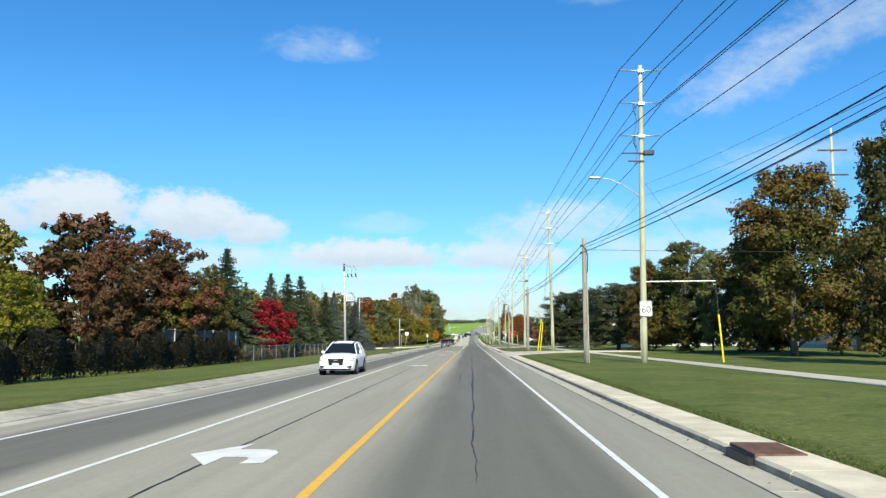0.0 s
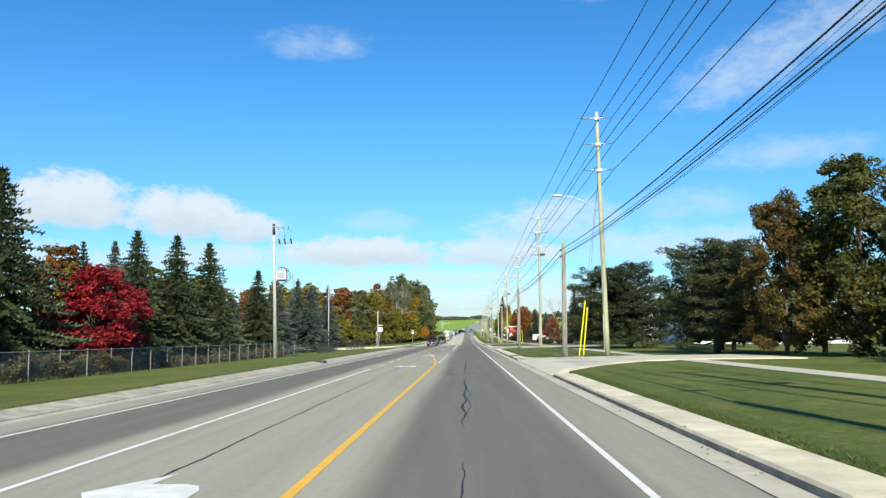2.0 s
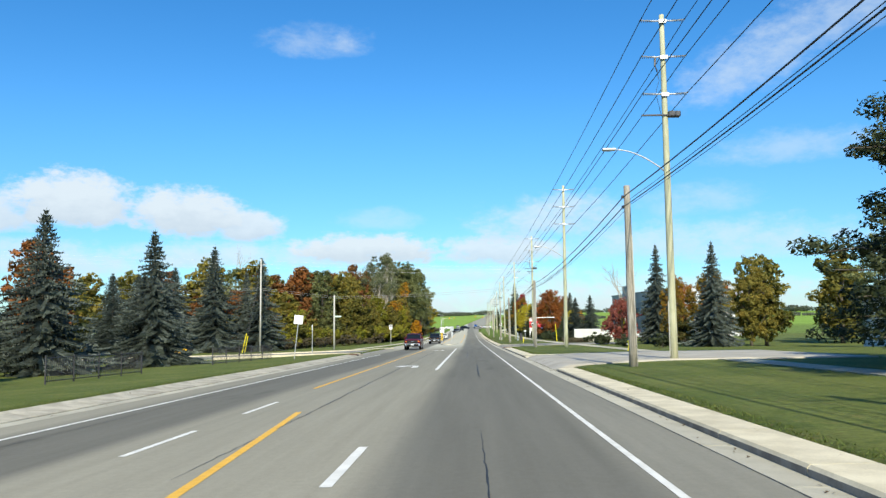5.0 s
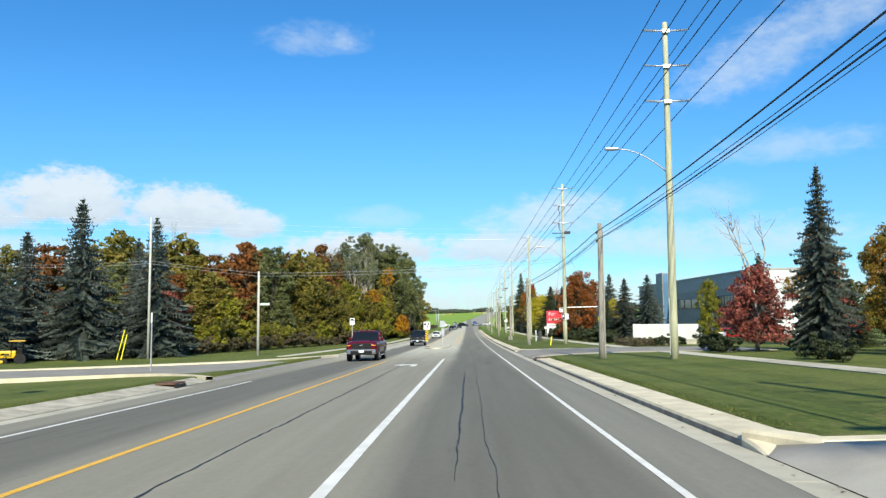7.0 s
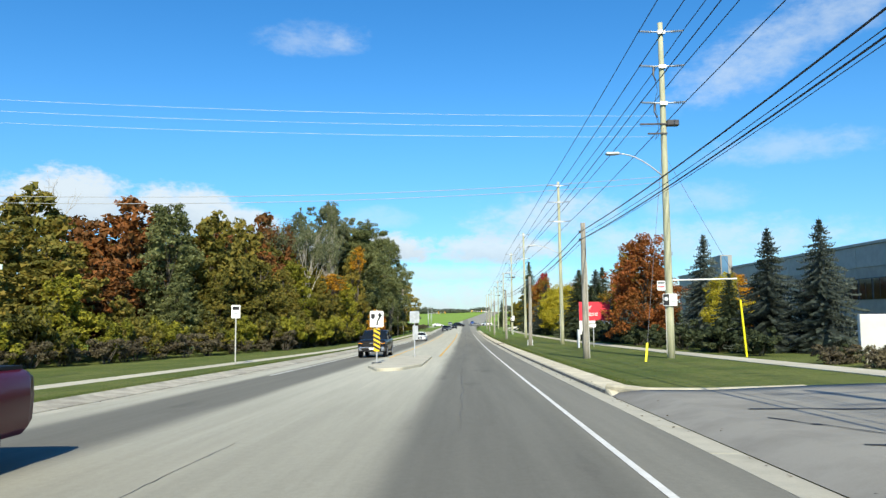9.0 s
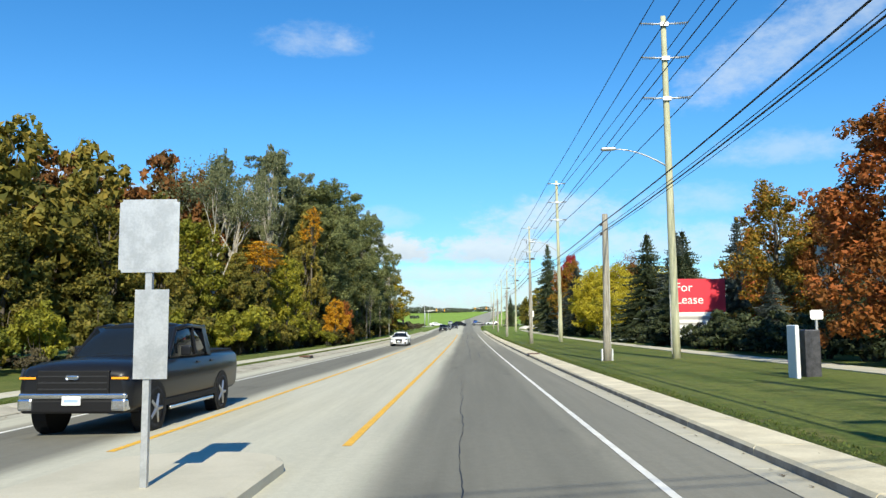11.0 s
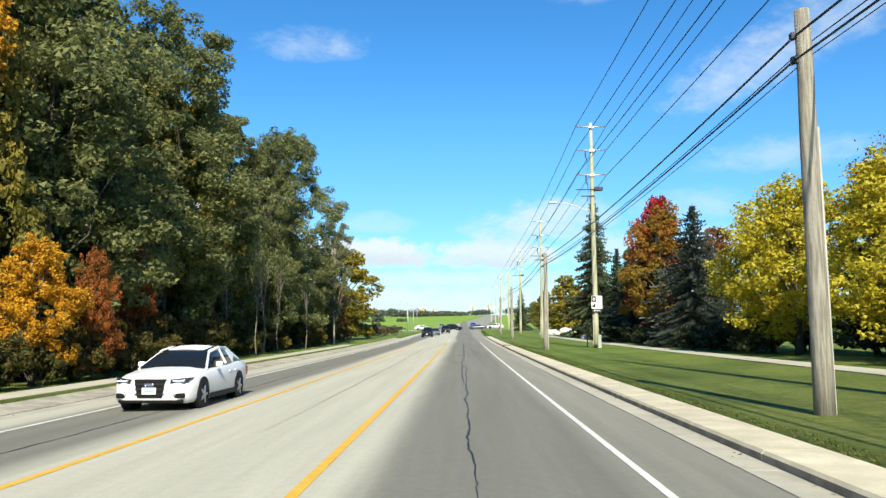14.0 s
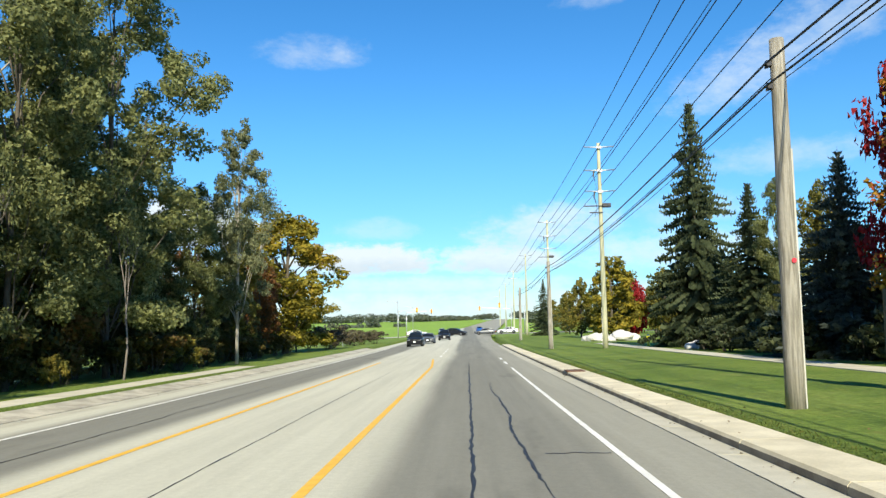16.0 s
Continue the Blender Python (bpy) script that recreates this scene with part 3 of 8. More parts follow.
for k, (x, y0, y1, w, a) in enumerate([(0.02, 9, 33, 0.07, 0.22), (0.0, 24, 52, 0.11, 0.25), (-0.55, 30, 37, 0.08, 0.2), (0.0, 56, 73, 0.12, 0.45), (0.05, 57, 70, 0.05, 0.5), (0.02, 76, 98, 0.10, 0.25), (0.05, 98, 120, 0.05, 0.2),
                                      (0.25, 136, 150, 0.09, 0.2), (-0.35, 158, 182, 0.09, 0.15), (0.1, 150, 200, 0.03, 0.2), (-0.2, 206, 262, 0.03, 0.35), (0.15, 270, 300, 0.05, 0.25), (0.7, 278, 288, 0.10, 0.3), (0.05, 300, 332, 0.07, 0.3),
                                      (0.0, 336, 378, 0.10, 0.2), (0.75, 343, 362, 0.10, 0.35), (-0.1, 318, 340, 0.09, 0.4)]):
    crack(x, y0, y1, w, a, 20 + k)


def cross_crack(x0, x1, y, seed):
    rnd = random.Random(seed)
    verts, faces = [], []
    n = 14
    for k in range(n + 1):
        x = x0 + (x1 - x0) * k / n
        yy = y + rnd.uniform(-0.06, 0.06)
        z = surf_z(x, yy) + 0.005
        verts += [(x, yy - 0.025, z), (x, yy + 0.025, z)]
    for k in range(n):
        faces.append((2 * k, 2 * k + 1, 2 * k + 3, 2 * k + 2))
    tagged(new("road_crack", fast_mesh("road_crack", verts, faces, M["tar"])), "hairline dark crack across the lane", "road crack", kind="structure")


cross_crack(-1.2, 0.6, 148, 1)
cross_crack(-5.1, -4.0, 281, 2)
cross_crack(-4.9, -3.2, 300, 3)
cross_crack(1.0, 1.9, 347, 4)
cross_crack(2.1, 3.4, 99, 5)


# ---- kerbs, gutters and paths, piece by piece ----
def runs(gaps, y0, y1, size):
    """The starts of pieces of about that size from y0 to y1, leaving out the gaps."""
    out, y = [], y0
    cuts = sorted(gaps) + [(y1, y1)]
    for a, b in cuts:
        n = max(1, round((a - y) / size))
        out += [(y + (a - y) * k / n, y + (a - y) * (k + 1) / n) for k in range(n)]
        y = b
    return out


R_GAPS = [(74.0, 97.2), (141.0, 160.6), (196.2, 214.0)]
L_GAPS = [(179.5, 209.0)]


def section_piece(name, sec, y0, y1, mat, parent, cache, base):
    """A length of a constant section, standing on the fall of the road; alike lengths share one mesh."""
    ln = round(y1 - y0, 3)
    fall = road_z(y1 - 0.012) - road_z(y0 + 0.012)
    key = (name, ln, round(fall, 3))
    if key not in cache:
        verts, faces = [], []
        n = len(sec)
        for yy, zz in ((0.012, 0.0), (ln - 0.012, fall)):
            verts += [(x, yy, z + zz) for x, z in sec]
        for i in range(n):
            j = (i + 1) % n
            faces.append((i, j, n + j, n + i))
        me = bpy.data.meshes.new(name)
        me.from_pydata(verts, [], faces + [tuple(range(n))[::-1], tuple(range(n, 2 * n))])
        for m in mat if isinstance(mat, (list, tuple)) else [mat]:
            me.materials.append(m)
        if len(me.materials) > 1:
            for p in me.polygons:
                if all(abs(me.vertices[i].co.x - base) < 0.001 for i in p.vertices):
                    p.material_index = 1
        cache[key] = me
    ob = new(name, cache[key])
    ob.location = (0, y0, road_z(y0 + 0.012))
    ob.parent = parent
    return ob


CACHE = {}


def kerb_run(side, gaps, y0, y1):
    s = side
    edge = 3.75 if s > 0 else -10.4
    zr = -0.03 if s > 0 else -0.20
    kerb = empty("kerb", pose(0, 0, 0), "pale concrete kerb with a broad top beside the road" if s > 0 else "weathered pale concrete kerb along the grass verge", "kerb", kind="structure")
    if s > 0:
        sec = [(edge, zr - 0.25), (edge, zr + 0.10), (edge + 0.035, zr + 0.145), (edge + 0.82, zr + 0.16), (edge + 0.84, zr - 0.25)]
    else:   # low, worn and sloping
        sec = [(edge, zr - 0.25), (edge, zr + 0.025), (edge - 0.04, zr + 0.045), (edge - 0.45, zr + 0.09), (edge - 0.82, zr + 0.15), (edge - 0.84, zr - 0.25)]
    if s < 0:
        sec = sec[::-1]
    for a, b in runs(gaps, y0, y1, 3.05):
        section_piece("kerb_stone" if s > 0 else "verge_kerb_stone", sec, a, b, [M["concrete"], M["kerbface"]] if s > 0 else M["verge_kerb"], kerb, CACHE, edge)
    if s > 0:
        for a, b in gaps:   # each run ends in a short ramp down to the dropped kerb
            for y_end, dirn in ((a, 1), (b, -1)):
                bm = bmesh.new()
                rings = []
                for k in range(5):
                    u = k / 4
                    y = y_end + dirn * 0.9 * u
                    drop = 0.125 * u ** 1.6
                    rings.append([bm.verts.new((px_, y, road_z(y) + pz)) for px_, pz in ((edge, zr - 0.2), (edge, zr + 0.10 - drop * 0.8), (edge + 0.035, zr + 0.145 - drop), (edge + 0.72 - 0.35 * u, zr + 0.16 - drop), (edge + 0.84, zr - 0.1))])
                for r0, r1 in zip(rings, rings[1:]):
                    for i in range(4):
                        bm.faces.new((r0[i], r0[i + 1], r1[i + 1], r1[i]))
                bmesh.ops.recalc_face_normals(bm, faces=bm.faces[:])
                part("kerb_end", bm, M["concrete"], kerb)
    gut = empty("gutter", pose(0, 0, 0), "pale concrete gutter strip between asphalt and kerb", "gutter", kind="structure")
    x0, x1 = (edge - s * 0.46, edge)
    sec2 = [(x0, zr - 0.2), (x0, zr + 0.012), (x1, zr + 0.008), (x1, zr - 0.2)]
    if s < 0:
        sec2 = sec2[::-1]
    for a, b in runs([], y0, y1, 3.05):
        if s < 0 and a > 176 and b < 212:
            continue
        section_piece("gutter_slab" if s > 0 else "gutter_strip", sec2, a, b, M["gutter"], gut, CACHE, 0)


kerb_run(1, R_GAPS, -40, 420)
kerb_run(-1, L_GAPS, -40, 420)


def path_slabs(x0, x1, y0, y1, zx, label, dz=0.03, x_of=None):
    walk_path = empty("pavement", pose(0, 0, 0), label, "pavement", kind="structure")
    zr = lerp_table(zx, CROSS) + dz
    for a, b in runs([], y0, y1, 1.6):
        d = x_of(a) if x_of else 0.0
        ob = section_piece("paving_slab", [(x0, zr - 0.12), (x0, zr), (x1, zr), (x1, zr - 0.12)], a, b, M["walk"], walk_path, CACHE, 0)
        ob.location.x = d
        ob.location.z += lerp_table(zx + d, CROSS) - lerp_table(zx, CROSS)
    return walk_path


path_slabs(12.1, 13.7, -30, 410, 12.9, "pale concrete pavement running through the lawn")
path_slabs(-13.9, -12.7, 128, 184, -13.3, "narrow pale concrete path through the verge")
path_slabs(-13.9, -12.7, 214, 380, -13.3, "narrow pale concrete path through the verge", 0.035, lambda y: -3.2 * max(0, (262 - y) / 48) + 0.5)


# the two sides of each driveway, from the road's edge inwards
DRIVES = [
    ([(3.75, 74.0), (4.3, 74.9), (5.0, 77.0), (5.7, 78.4), (7.5, 82.0), (10.5, 85.3), (14.0, 86.6), (30, 87.5)],
     [(3.75, 97.2), (4.1, 96.0), (4.5, 95.3), (5.2, 94.7), (9.3, 95.0), (13.0, 95.6), (17.4, 96.2), (30, 97.0)]),
    ([(3.75, 141.0), (4.3, 141.5), (5.5, 143.2), (9.0, 145.0), (30, 145.5)],
     [(3.75, 160.6), (4.4, 159.5), (6.1, 159.6), (9.0, 160.6), (12.0, 161.0), (30, 161.0)]),
    ([(3.75, 196.2), (4.3, 196.6), (5.5, 198.2), (9.0, 199.2), (14.0, 199.6), (32, 200.0)],
     [(3.75, 214.0), (4.4, 212.6), (6.0, 212.0), (9.3, 212.3), (32, 211.8)]),
]


def apron(near, far, mat, label):
    """A driveway that opens from the kerb between its two sides, ramping up over the dropped kerb."""
    verts, faces = [], []
    xs = [3.76, 4.1, 4.45, 4.8, 5.4, 6.2, 7.2, 8.5, 10, 12, 14, 17, 20]
    n = 15
    for x in xs:
        y0, y1 = lerp_table(x, near) - 0.12, lerp_table(x, far) + 0.12
        for k in range(n):   # the outermost rows turn down into the turf
            y = y0 + (y1 - y0) * min(max(k - 1, 0), n - 3) / (n - 3)
            up = -0.012 + 0.21 * min(1, (x - 3.76) / 0.7)
            zz = road_z(y) + up if x < 4.85 else max(road_z(y) + up, gz(x, y) + 0.055)
            verts.append((x, y, zz - (0.2 if k in (0, n - 1) else 0.0)))
    for i in range(len(xs) - 1):
        for k in range(n - 1):
            a = i * n + k
            faces.append((a, a + n, a + n + 1, a + 1))
    return tagged(new("driveway", fast_mesh("driveway", verts, faces, mat)), label, "driveway", kind="structure")


def kerb_return(side, dirn, reach, label="rounded concrete kerb return at the driveway"):
    """The kerb that turns from the road's edge along a driveway. dirn +1: its lawn lies ahead."""
    bm = bmesh.new()
    dense = []
    for (xa, ya), (xb, yb) in zip(side, side[1:]):
        m = 4
        dense += [(xa + (xb - xa) * k / m, ya + (yb - ya) * k / m) for k in range(m)]
    dense = [q for q in dense if q[0] < reach]
    rings = []
    for i, (x, y) in enumerate(dense):
        a, b = dense[max(0, i - 1)], dense[min(len(dense) - 1, i + 1)]
        d = Vector((b[0] - a[0], b[1] - a[1], 0)).normalized()
        nrm = Vector((-d.y, d.x, 0))
        if nrm.y * dirn < 0:
            nrm = -nrm
        u = i / (len(dense) - 1)
        w = 0.34 - 0.08 * u
        top = max(road_z(y) + 0.155 - 0.10 * (1 - u) ** 8, gz(max(x, 4.7), y) + 0.10 - 0.05 * u)
        low = road_z(y) - 0.3
        ring = []
        for off, z in ((0.0, low), (0.0, top - 0.05), (0.04, top), (w, top + 0.01), (w + 0.25, top - 0.2)):
            ring.append(bm.verts.new((x + nrm.x * off, y + nrm.y * off, z)))
        rings.append(ring)
    for r0, r1 in zip(rings, rings[1:]):
        for i in range(4):
            bm.faces.new((r0[i], r0[i + 1], r1[i + 1], r1[i]))
    bm.faces.new(rings[0])
    bmesh.ops.recalc_face_normals(bm, faces=bm.faces[:])
    return tagged(part("kerb_return", bm, M["concrete"]), label, "kerb", kind="structure")


for (near, far), mat, label in zip(DRIVES, ("walk", "drive_dusty", "drive"), ("pale concrete driveway apron opening off the road", "dusty pale asphalt driveway opening off the road", "grey asphalt driveway with dark sealed cracks")):
    apron(near, far, M[mat], label)
    kerb_return(far, 1, 8.5)


def slant_crack(x0, y0, x1, y1, seed):
    """A tar-sealed crack running across a driveway."""
    rnd = random.Random(seed)
    verts, faces = [], []
    n = 16
    for k in range(n + 1):
        x, y = x0 + (x1 - x0) * k / n, y0 + (y1 - y0) * k / n + rnd.uniform(-0.12, 0.12)
        z = gz(x, y) + 0.07
        w = 0.04 + 0.04 * rnd.random()
        verts += [(x, y - w, z), (x, y + w, z)]
    for k in range(n):
        faces.append((2 * k, 2 * k + 1, 2 * k + 3, 2 * k + 2))
    tagged(new("road_crack", fast_mesh("road_crack", verts, faces, M["tar"])), "dark tar-sealed crack across the driveway", "road crack", kind="structure")


slant_crack(5.2, 207.5, 13.0, 205.0, 3)
slant_crack(5.0, 203.0, 9.5, 200.8, 4)
slant_crack(5.0, 206.0, 6.6, 201.5, 5)
slant_crack(5.1, 86.0, 9.0, 83.6, 6)


def side_street():
    """The street that joins from beyond the verge, with its rounded corners."""
    y0, y1 = 184.5, 199.0
    xs = [-10.4, -12, -14, -17, -20, -26, -36, -50, -80, -140]
    verts, faces = [], []
    n = 7
    for i, x in enumerate(xs):
        fl = max(0.0, 1 - (-10.4 - x) / 6.5) ** 2
        a, b = y0 - 5.0 * fl, y1 + 10.0 * fl
        for k in range(n):
            y = a + (b - a) * k / (n - 1)
            zz = road_z(y) + lerp_table(x, [(-140, -1.6), (-60, -1.25), (-30, -0.75), (-14, -0.27), (-10.4, -0.20)]) + 0.09 * min(1, (-10.4 - x) / 3) + 0.004
            verts.append((x, y, zz))
    for i in range(len(xs) - 1):
        for k in range(n - 1):
            a = i * n + k
            faces.append((a, a + 1, a + n + 1, a + n))
    tagged(new("side_street", fast_mesh("side_street", verts, faces, M["drive"])), "grey asphalt side street joining the main road", "road", kind="structure")
    for sgn, c, amp in ((-1, y0, 5.0), (1, y1, 10.0)):
        bm = bmesh.new()
        prev = None
        for k in range(46):
            x = -10.4 - 40 * (k / 45) ** 1.8
            fl = max(0.0, 1 - (-10.4 - x) / 6.5) ** 2
            y = c + sgn * amp * fl
            zz = road_z(y) + lerp_table(x, [(-140, -1.6), (-60, -1.25), (-30, -0.75), (-14, -0.27), (-10.4, -0.20)])
            nx, ny = (0.0, sgn) if fl == 0 else Vector((-0.5 * fl, sgn)).normalized()
            ring = [bm.verts.new((x + nx * d, y + ny * d, zz + h)) for d, h in ((0, 0.0), (0.0, 0.19), (0.4, 0.21), (0.42, -0.1))]
            if prev:
                for i in range(3):
                    bm.faces.new((prev[i], prev[i + 1], ring[i + 1], ring[i]))
            prev = ring
        bmesh.ops.recalc_face_normals(bm, faces=bm.faces[:])
        tagged(part("kerb_corner", bm, M["concrete"]), "pale concrete kerb curving into the side street", "kerb", kind="structure")


side_street()


def island():
    """The raised concrete island that splits the road past the junction."""
    bm = bmesh.new()
    rim, top = [], []
    pts = []
    y0, y1 = 227.0, 243.0
    for k in range(13):
        a = math.pi * k / 12
        pts.append((-3.55 - 0.75 * math.cos(a), y0 + 1.2 - 1.2 * math.sin(a)))
    for y in (231, 235, 239):
        pts.append((-2.25, y))
    for k in range(9):
        a = math.pi * k / 8
        pts.append((-3.55 + 1.3 * math.cos(a), y1 + 0.8 * math.sin(a)))
    for y in (239, 235, 231):
        pts.append((-4.95, y))
    lo = [bm.verts.new((x, y, surf_z(x, y) - 0.05)) for x, y in pts]
    mid = [bm.verts.new((x, y, surf_z(x, y) + 0.11)) for x, y in pts]
    cx = -3.55
    hi = [bm.verts.new((cx + (x - cx) * 0.93, y, surf_z(x, y) + 0.15)) for x, y in pts]
    n = len(pts)
    for a, b in ((lo, mid), (mid, hi)):
        for i in range(n):
            j = (i + 1) % n
            bm.faces.new((a[i], a[j], b[j], b[i]))
    bm.faces.new(hi)
    bmesh.ops.recalc_face_normals(bm, faces=bm.faces[:])
    bmesh.ops.triangulate(bm, faces=[f for f in bm.faces if len(f.verts) > 4])
    tagged(part("traffic_island", bm, M["walk"]), "low pale concrete traffic island with rounded ends", "traffic island", kind="structure")


island()


def catch_basin(x, y, s):
    cb = empty("catch_basin", pose(x, y, surf_z(x, y)), "dark kerb-side drain opening with a rusty cover", "drain")
    # the shade inside the drain is put in as a black block
    part("opening", box(bmesh.new(), -0.05, 0.02, -0.45, 0.45, 0.0, 0.13), M["sign_black"], cb)
    part("cover", box(bmesh.new(), 0.02 if s > 0 else -0.72, 0.72 if s > 0 else -0.02, -0.5, 0.5, 0.14, 0.19, 0.01), M["rust_iron"], cb, "rust-brown iron cover")
    return cb


M["rust_iron"] = surface("rusty_iron", (0.10, 0.055, 0.035), (0.20, 0.11, 0.07), 6, 50, 0.8, metal=0.2, bumpy=0.3)
for x, y, s in ((3.72, 10.9, 1), (3.72, 104.5, 1), (3.72, 281.5, 1), (3.72, 194.2, 1), (3.72, 366, 1), (-10.37, 97.7, -1), (-10.37, 176.0, -1), (-10.37, 284, -1)):
    catch_basin(x, y, s)

# ---- poles, wires, lamps, signs ----
def insulator(name, at, parent, h=0.28):
    bm = bmesh.new()
    x, y, z = at
    tube(bm, (x, y, z), (x, y, z + h), 0.03, 0.025, 6)
    for k in range(3):
        tube(bm, (x, y, z + 0.05 + k * h / 3.4), (x, y, z + 0.09 + k * h / 3.4), 0.075, 0.05, 8)
    return part(name, bm, M["porcelain"], parent)


def lamp_arm(p, z, reach, rise):
    bm = bmesh.new()
    pts, rad = [], []
    for k in range(9):
        u = k / 8
        pts.append((-reach * u, 0, z + rise * math.sin(u * math.pi / 2) ** 0.9))
        rad.append(0.04 - 0.012 * u)
    bent_tube(bm, pts, rad, 8)
    arm = part("lamp_arm", bm, M["galv"], p, "curved galvanised lamp arm")
    bm = bmesh.new()
    box(bm, -reach - 0.62, -reach + 0.08, -0.14, 0.14, z + rise - 0.05, z + rise + 0.07, 0.035)
    head = part("lamp_head", bm, M["galv"], arm, "flat grey cobra-head lamp")
    bm = bmesh.new()
    box(bm, -reach - 0.55, -reach - 0.12, -0.1, 0.1, z + rise - 0.075, z + rise - 0.052, 0.008)
    part("lens", bm, M["porcelain"], arm, "clear lamp lens")


def tall_pole(x, y, h, lean, arms, lamp=None, gear=0, span=1.15, new_wood=True):
    g = gz(x, y)
    p = empty("utility_pole", pose(x, y, g, 0, lean, 0), "tall pale green-tinged wooden utility pole with crossarms in the lawn", "utility pole", "tall poles along the road")
    bm = bmesh.new()
    n = 8
    bent_tube(bm, [(0, 0, -0.3 + (h + 0.3) * k / n) for k in range(n + 1)], [0.21 - 0.085 * k / n for k in range(n + 1)], 14)
    part("pole", bm, M["pole_new"] if new_wood else M["pole_conc"], p)
    for za in arms:
        bm = bmesh.new()
        box(bm, -0.2, 0.2, -0.24, -0.1, za - 0.16, za + 0.04, 0.01)
        tube(bm, (-0.62, -0.17, za - 0.04), (0.62, -0.17, za - 0.04), 0.04, None, 8)
        arm = part("crossarm", bm, M["galv"], p, "grey steel crossarm")
        for sx in (-1, 1):
            bm = bmesh.new()
            tube(bm, (sx * 0.5, -0.17, za - 0.04), (sx * span, -0.17, za + 0.02), 0.035, 0.03, 8)
            for k in range(6):
                xx = sx * (0.55 + (span - 0.62) * k / 5)
                tube(bm, (xx, -0.17, za - 0.03), (xx + sx * 0.03, -0.17, za - 0.025), 0.085, 0.06, 9)
            part("insulator", bm, M["porcelain"], arm, "pale horizontal post insulator")
            part("wire_clamp", tube(bmesh.new(), (sx * span, -0.26, za + 0.02), (sx * span, -0.06, za + 0.02), 0.035, None, 6), M["dark_metal"], arm)
    if lamp:
        lamp_arm(p, *lamp)
    for k in range(gear):
        bm = bmesh.new()
        zz = arms[-1] - 1.15 - 0.5 * k
        box(bm, -1.25 + 0.4 * k, 0.15, -0.2, -0.1, zz - 0.04, zz + 0.04, 0.01)
        arm = part("switch_arm", bm, M["dark_metal"], p, "dark steel switch arm")
        za = arms[min(len(arms) - 1, 1 + k)]
        bm = bmesh.new()
        tube(bm, (-0.45, -0.17, za - 0.1), (-0.5, -0.25, za - 0.55), 0.07, 0.05, 8)
        tube(bm, (-0.5, -0.25, za - 0.55), (-0.38, -0.3, za - 0.85), 0.03, None, 6)
        part("cut_out", bm, M["dark_metal"], arm, "dark drop-out fuse")
        bm = bmesh.new()
        bent_tube(bm, [(-0.5, -0.25, za - 0.5), (-0.3, -0.25, za - 1.3), (-0.5, -0.25, za - 2.0), (-0.25, -0.2, zz)], [0.012] * 4, 5)
        part("lead", bm, M["wire"], arm)
    if gear:
        bm = bmesh.new()
        box(bm, 0.12, 0.75, -0.3, 0.1, arms[-1] - 1.25, arms[-1] - 0.95, 0.05)
        part("switch_box", bm, M["dark_metal"], p, "dark slanted switch housing")
    bm = bmesh.new()
    tube(bm, (-0.2, -0.05, 0.2), (-0.2, -0.05, 3.0), 0.025, None, 6)
    part("ground_wire_cover", bm, M["pole_conc"], p)
    return p


TALL = [  # x, y, height, lean in degrees, crossarms, lamp (height, reach, rise), switch arms
    (10.55, 47.0, 18.7, 0.6, (18.35, 16.25, 14.15), (10.1, 2.65, 1.35), 2, 1.35),
    (10.55, 98.7, 18.5, -1.2, (18.0, 16.0, 14.0), (10.7, 2.95, 1.4), 0),
    (10.25, 146.0, 18.1, 0.0, (17.75, 15.8, 13.8), (9.6, 2.7, 1.3), 1),
    (10.05, 187.5, 17.2, 0.3, (16.75, 14.9, 13.05), (9.3, 2.6, 1.3), 0),
    (10.35, 231.8, 17.5, 0.0, (17.0, 15.15, 13.2), (9.2, 2.4, 1.35), 2),
    (9.78, 270.0, 16.6, -0.4, (16.2, 14.5, 12.5), (9.1, 2.6, 0.95), 0),
    (9.32, 310.0, 16.3, -0.6, (16.0, 14.1, 12.3), (9.0, 2.4, 1.1), 0, 0.9),
    (9.85, 351.5, 17.0, -0.2, (16.7, 14.9, 13.0), (10.0, 2.7, 0.9), 2),
    (10.2, 393.0, 15.5, 0.0, (15.2, 13.4, 11.8), None, 2),
    (10.6, 434.0, 15.5, 0.0, (15.2, 13.4, 11.8), None, 1),
    (11.0, 476.0, 15.0, 0.0, (14.7, 13.0), None, 0),
    (11.4, 520.0, 15.0, 0.0, (14.7, 13.0), None, 0),
    (11.8, 566.0, 14.0, 0.0, (13.7,), None, 0),
    (12.2, 615.0, 14.0, 0.0, (13.7,), None, 0),
]
tall_made = [tall_pole(*t) for t in TALL]

SHORT = [(7.25, 48.4, 7.95), (7.1, 96.5, 8.2), (6.9, 140.0, 7.9), (7.05, 190.7, 7.35), (6.6, 235.0, 7.5), (6.52, 269.9, 6.95), (6.22, 308.4, 7.3), (6.05, 350.8, 7.1), (6.6, 397.0, 7.0), (7.0, 437.0, 7.0)]


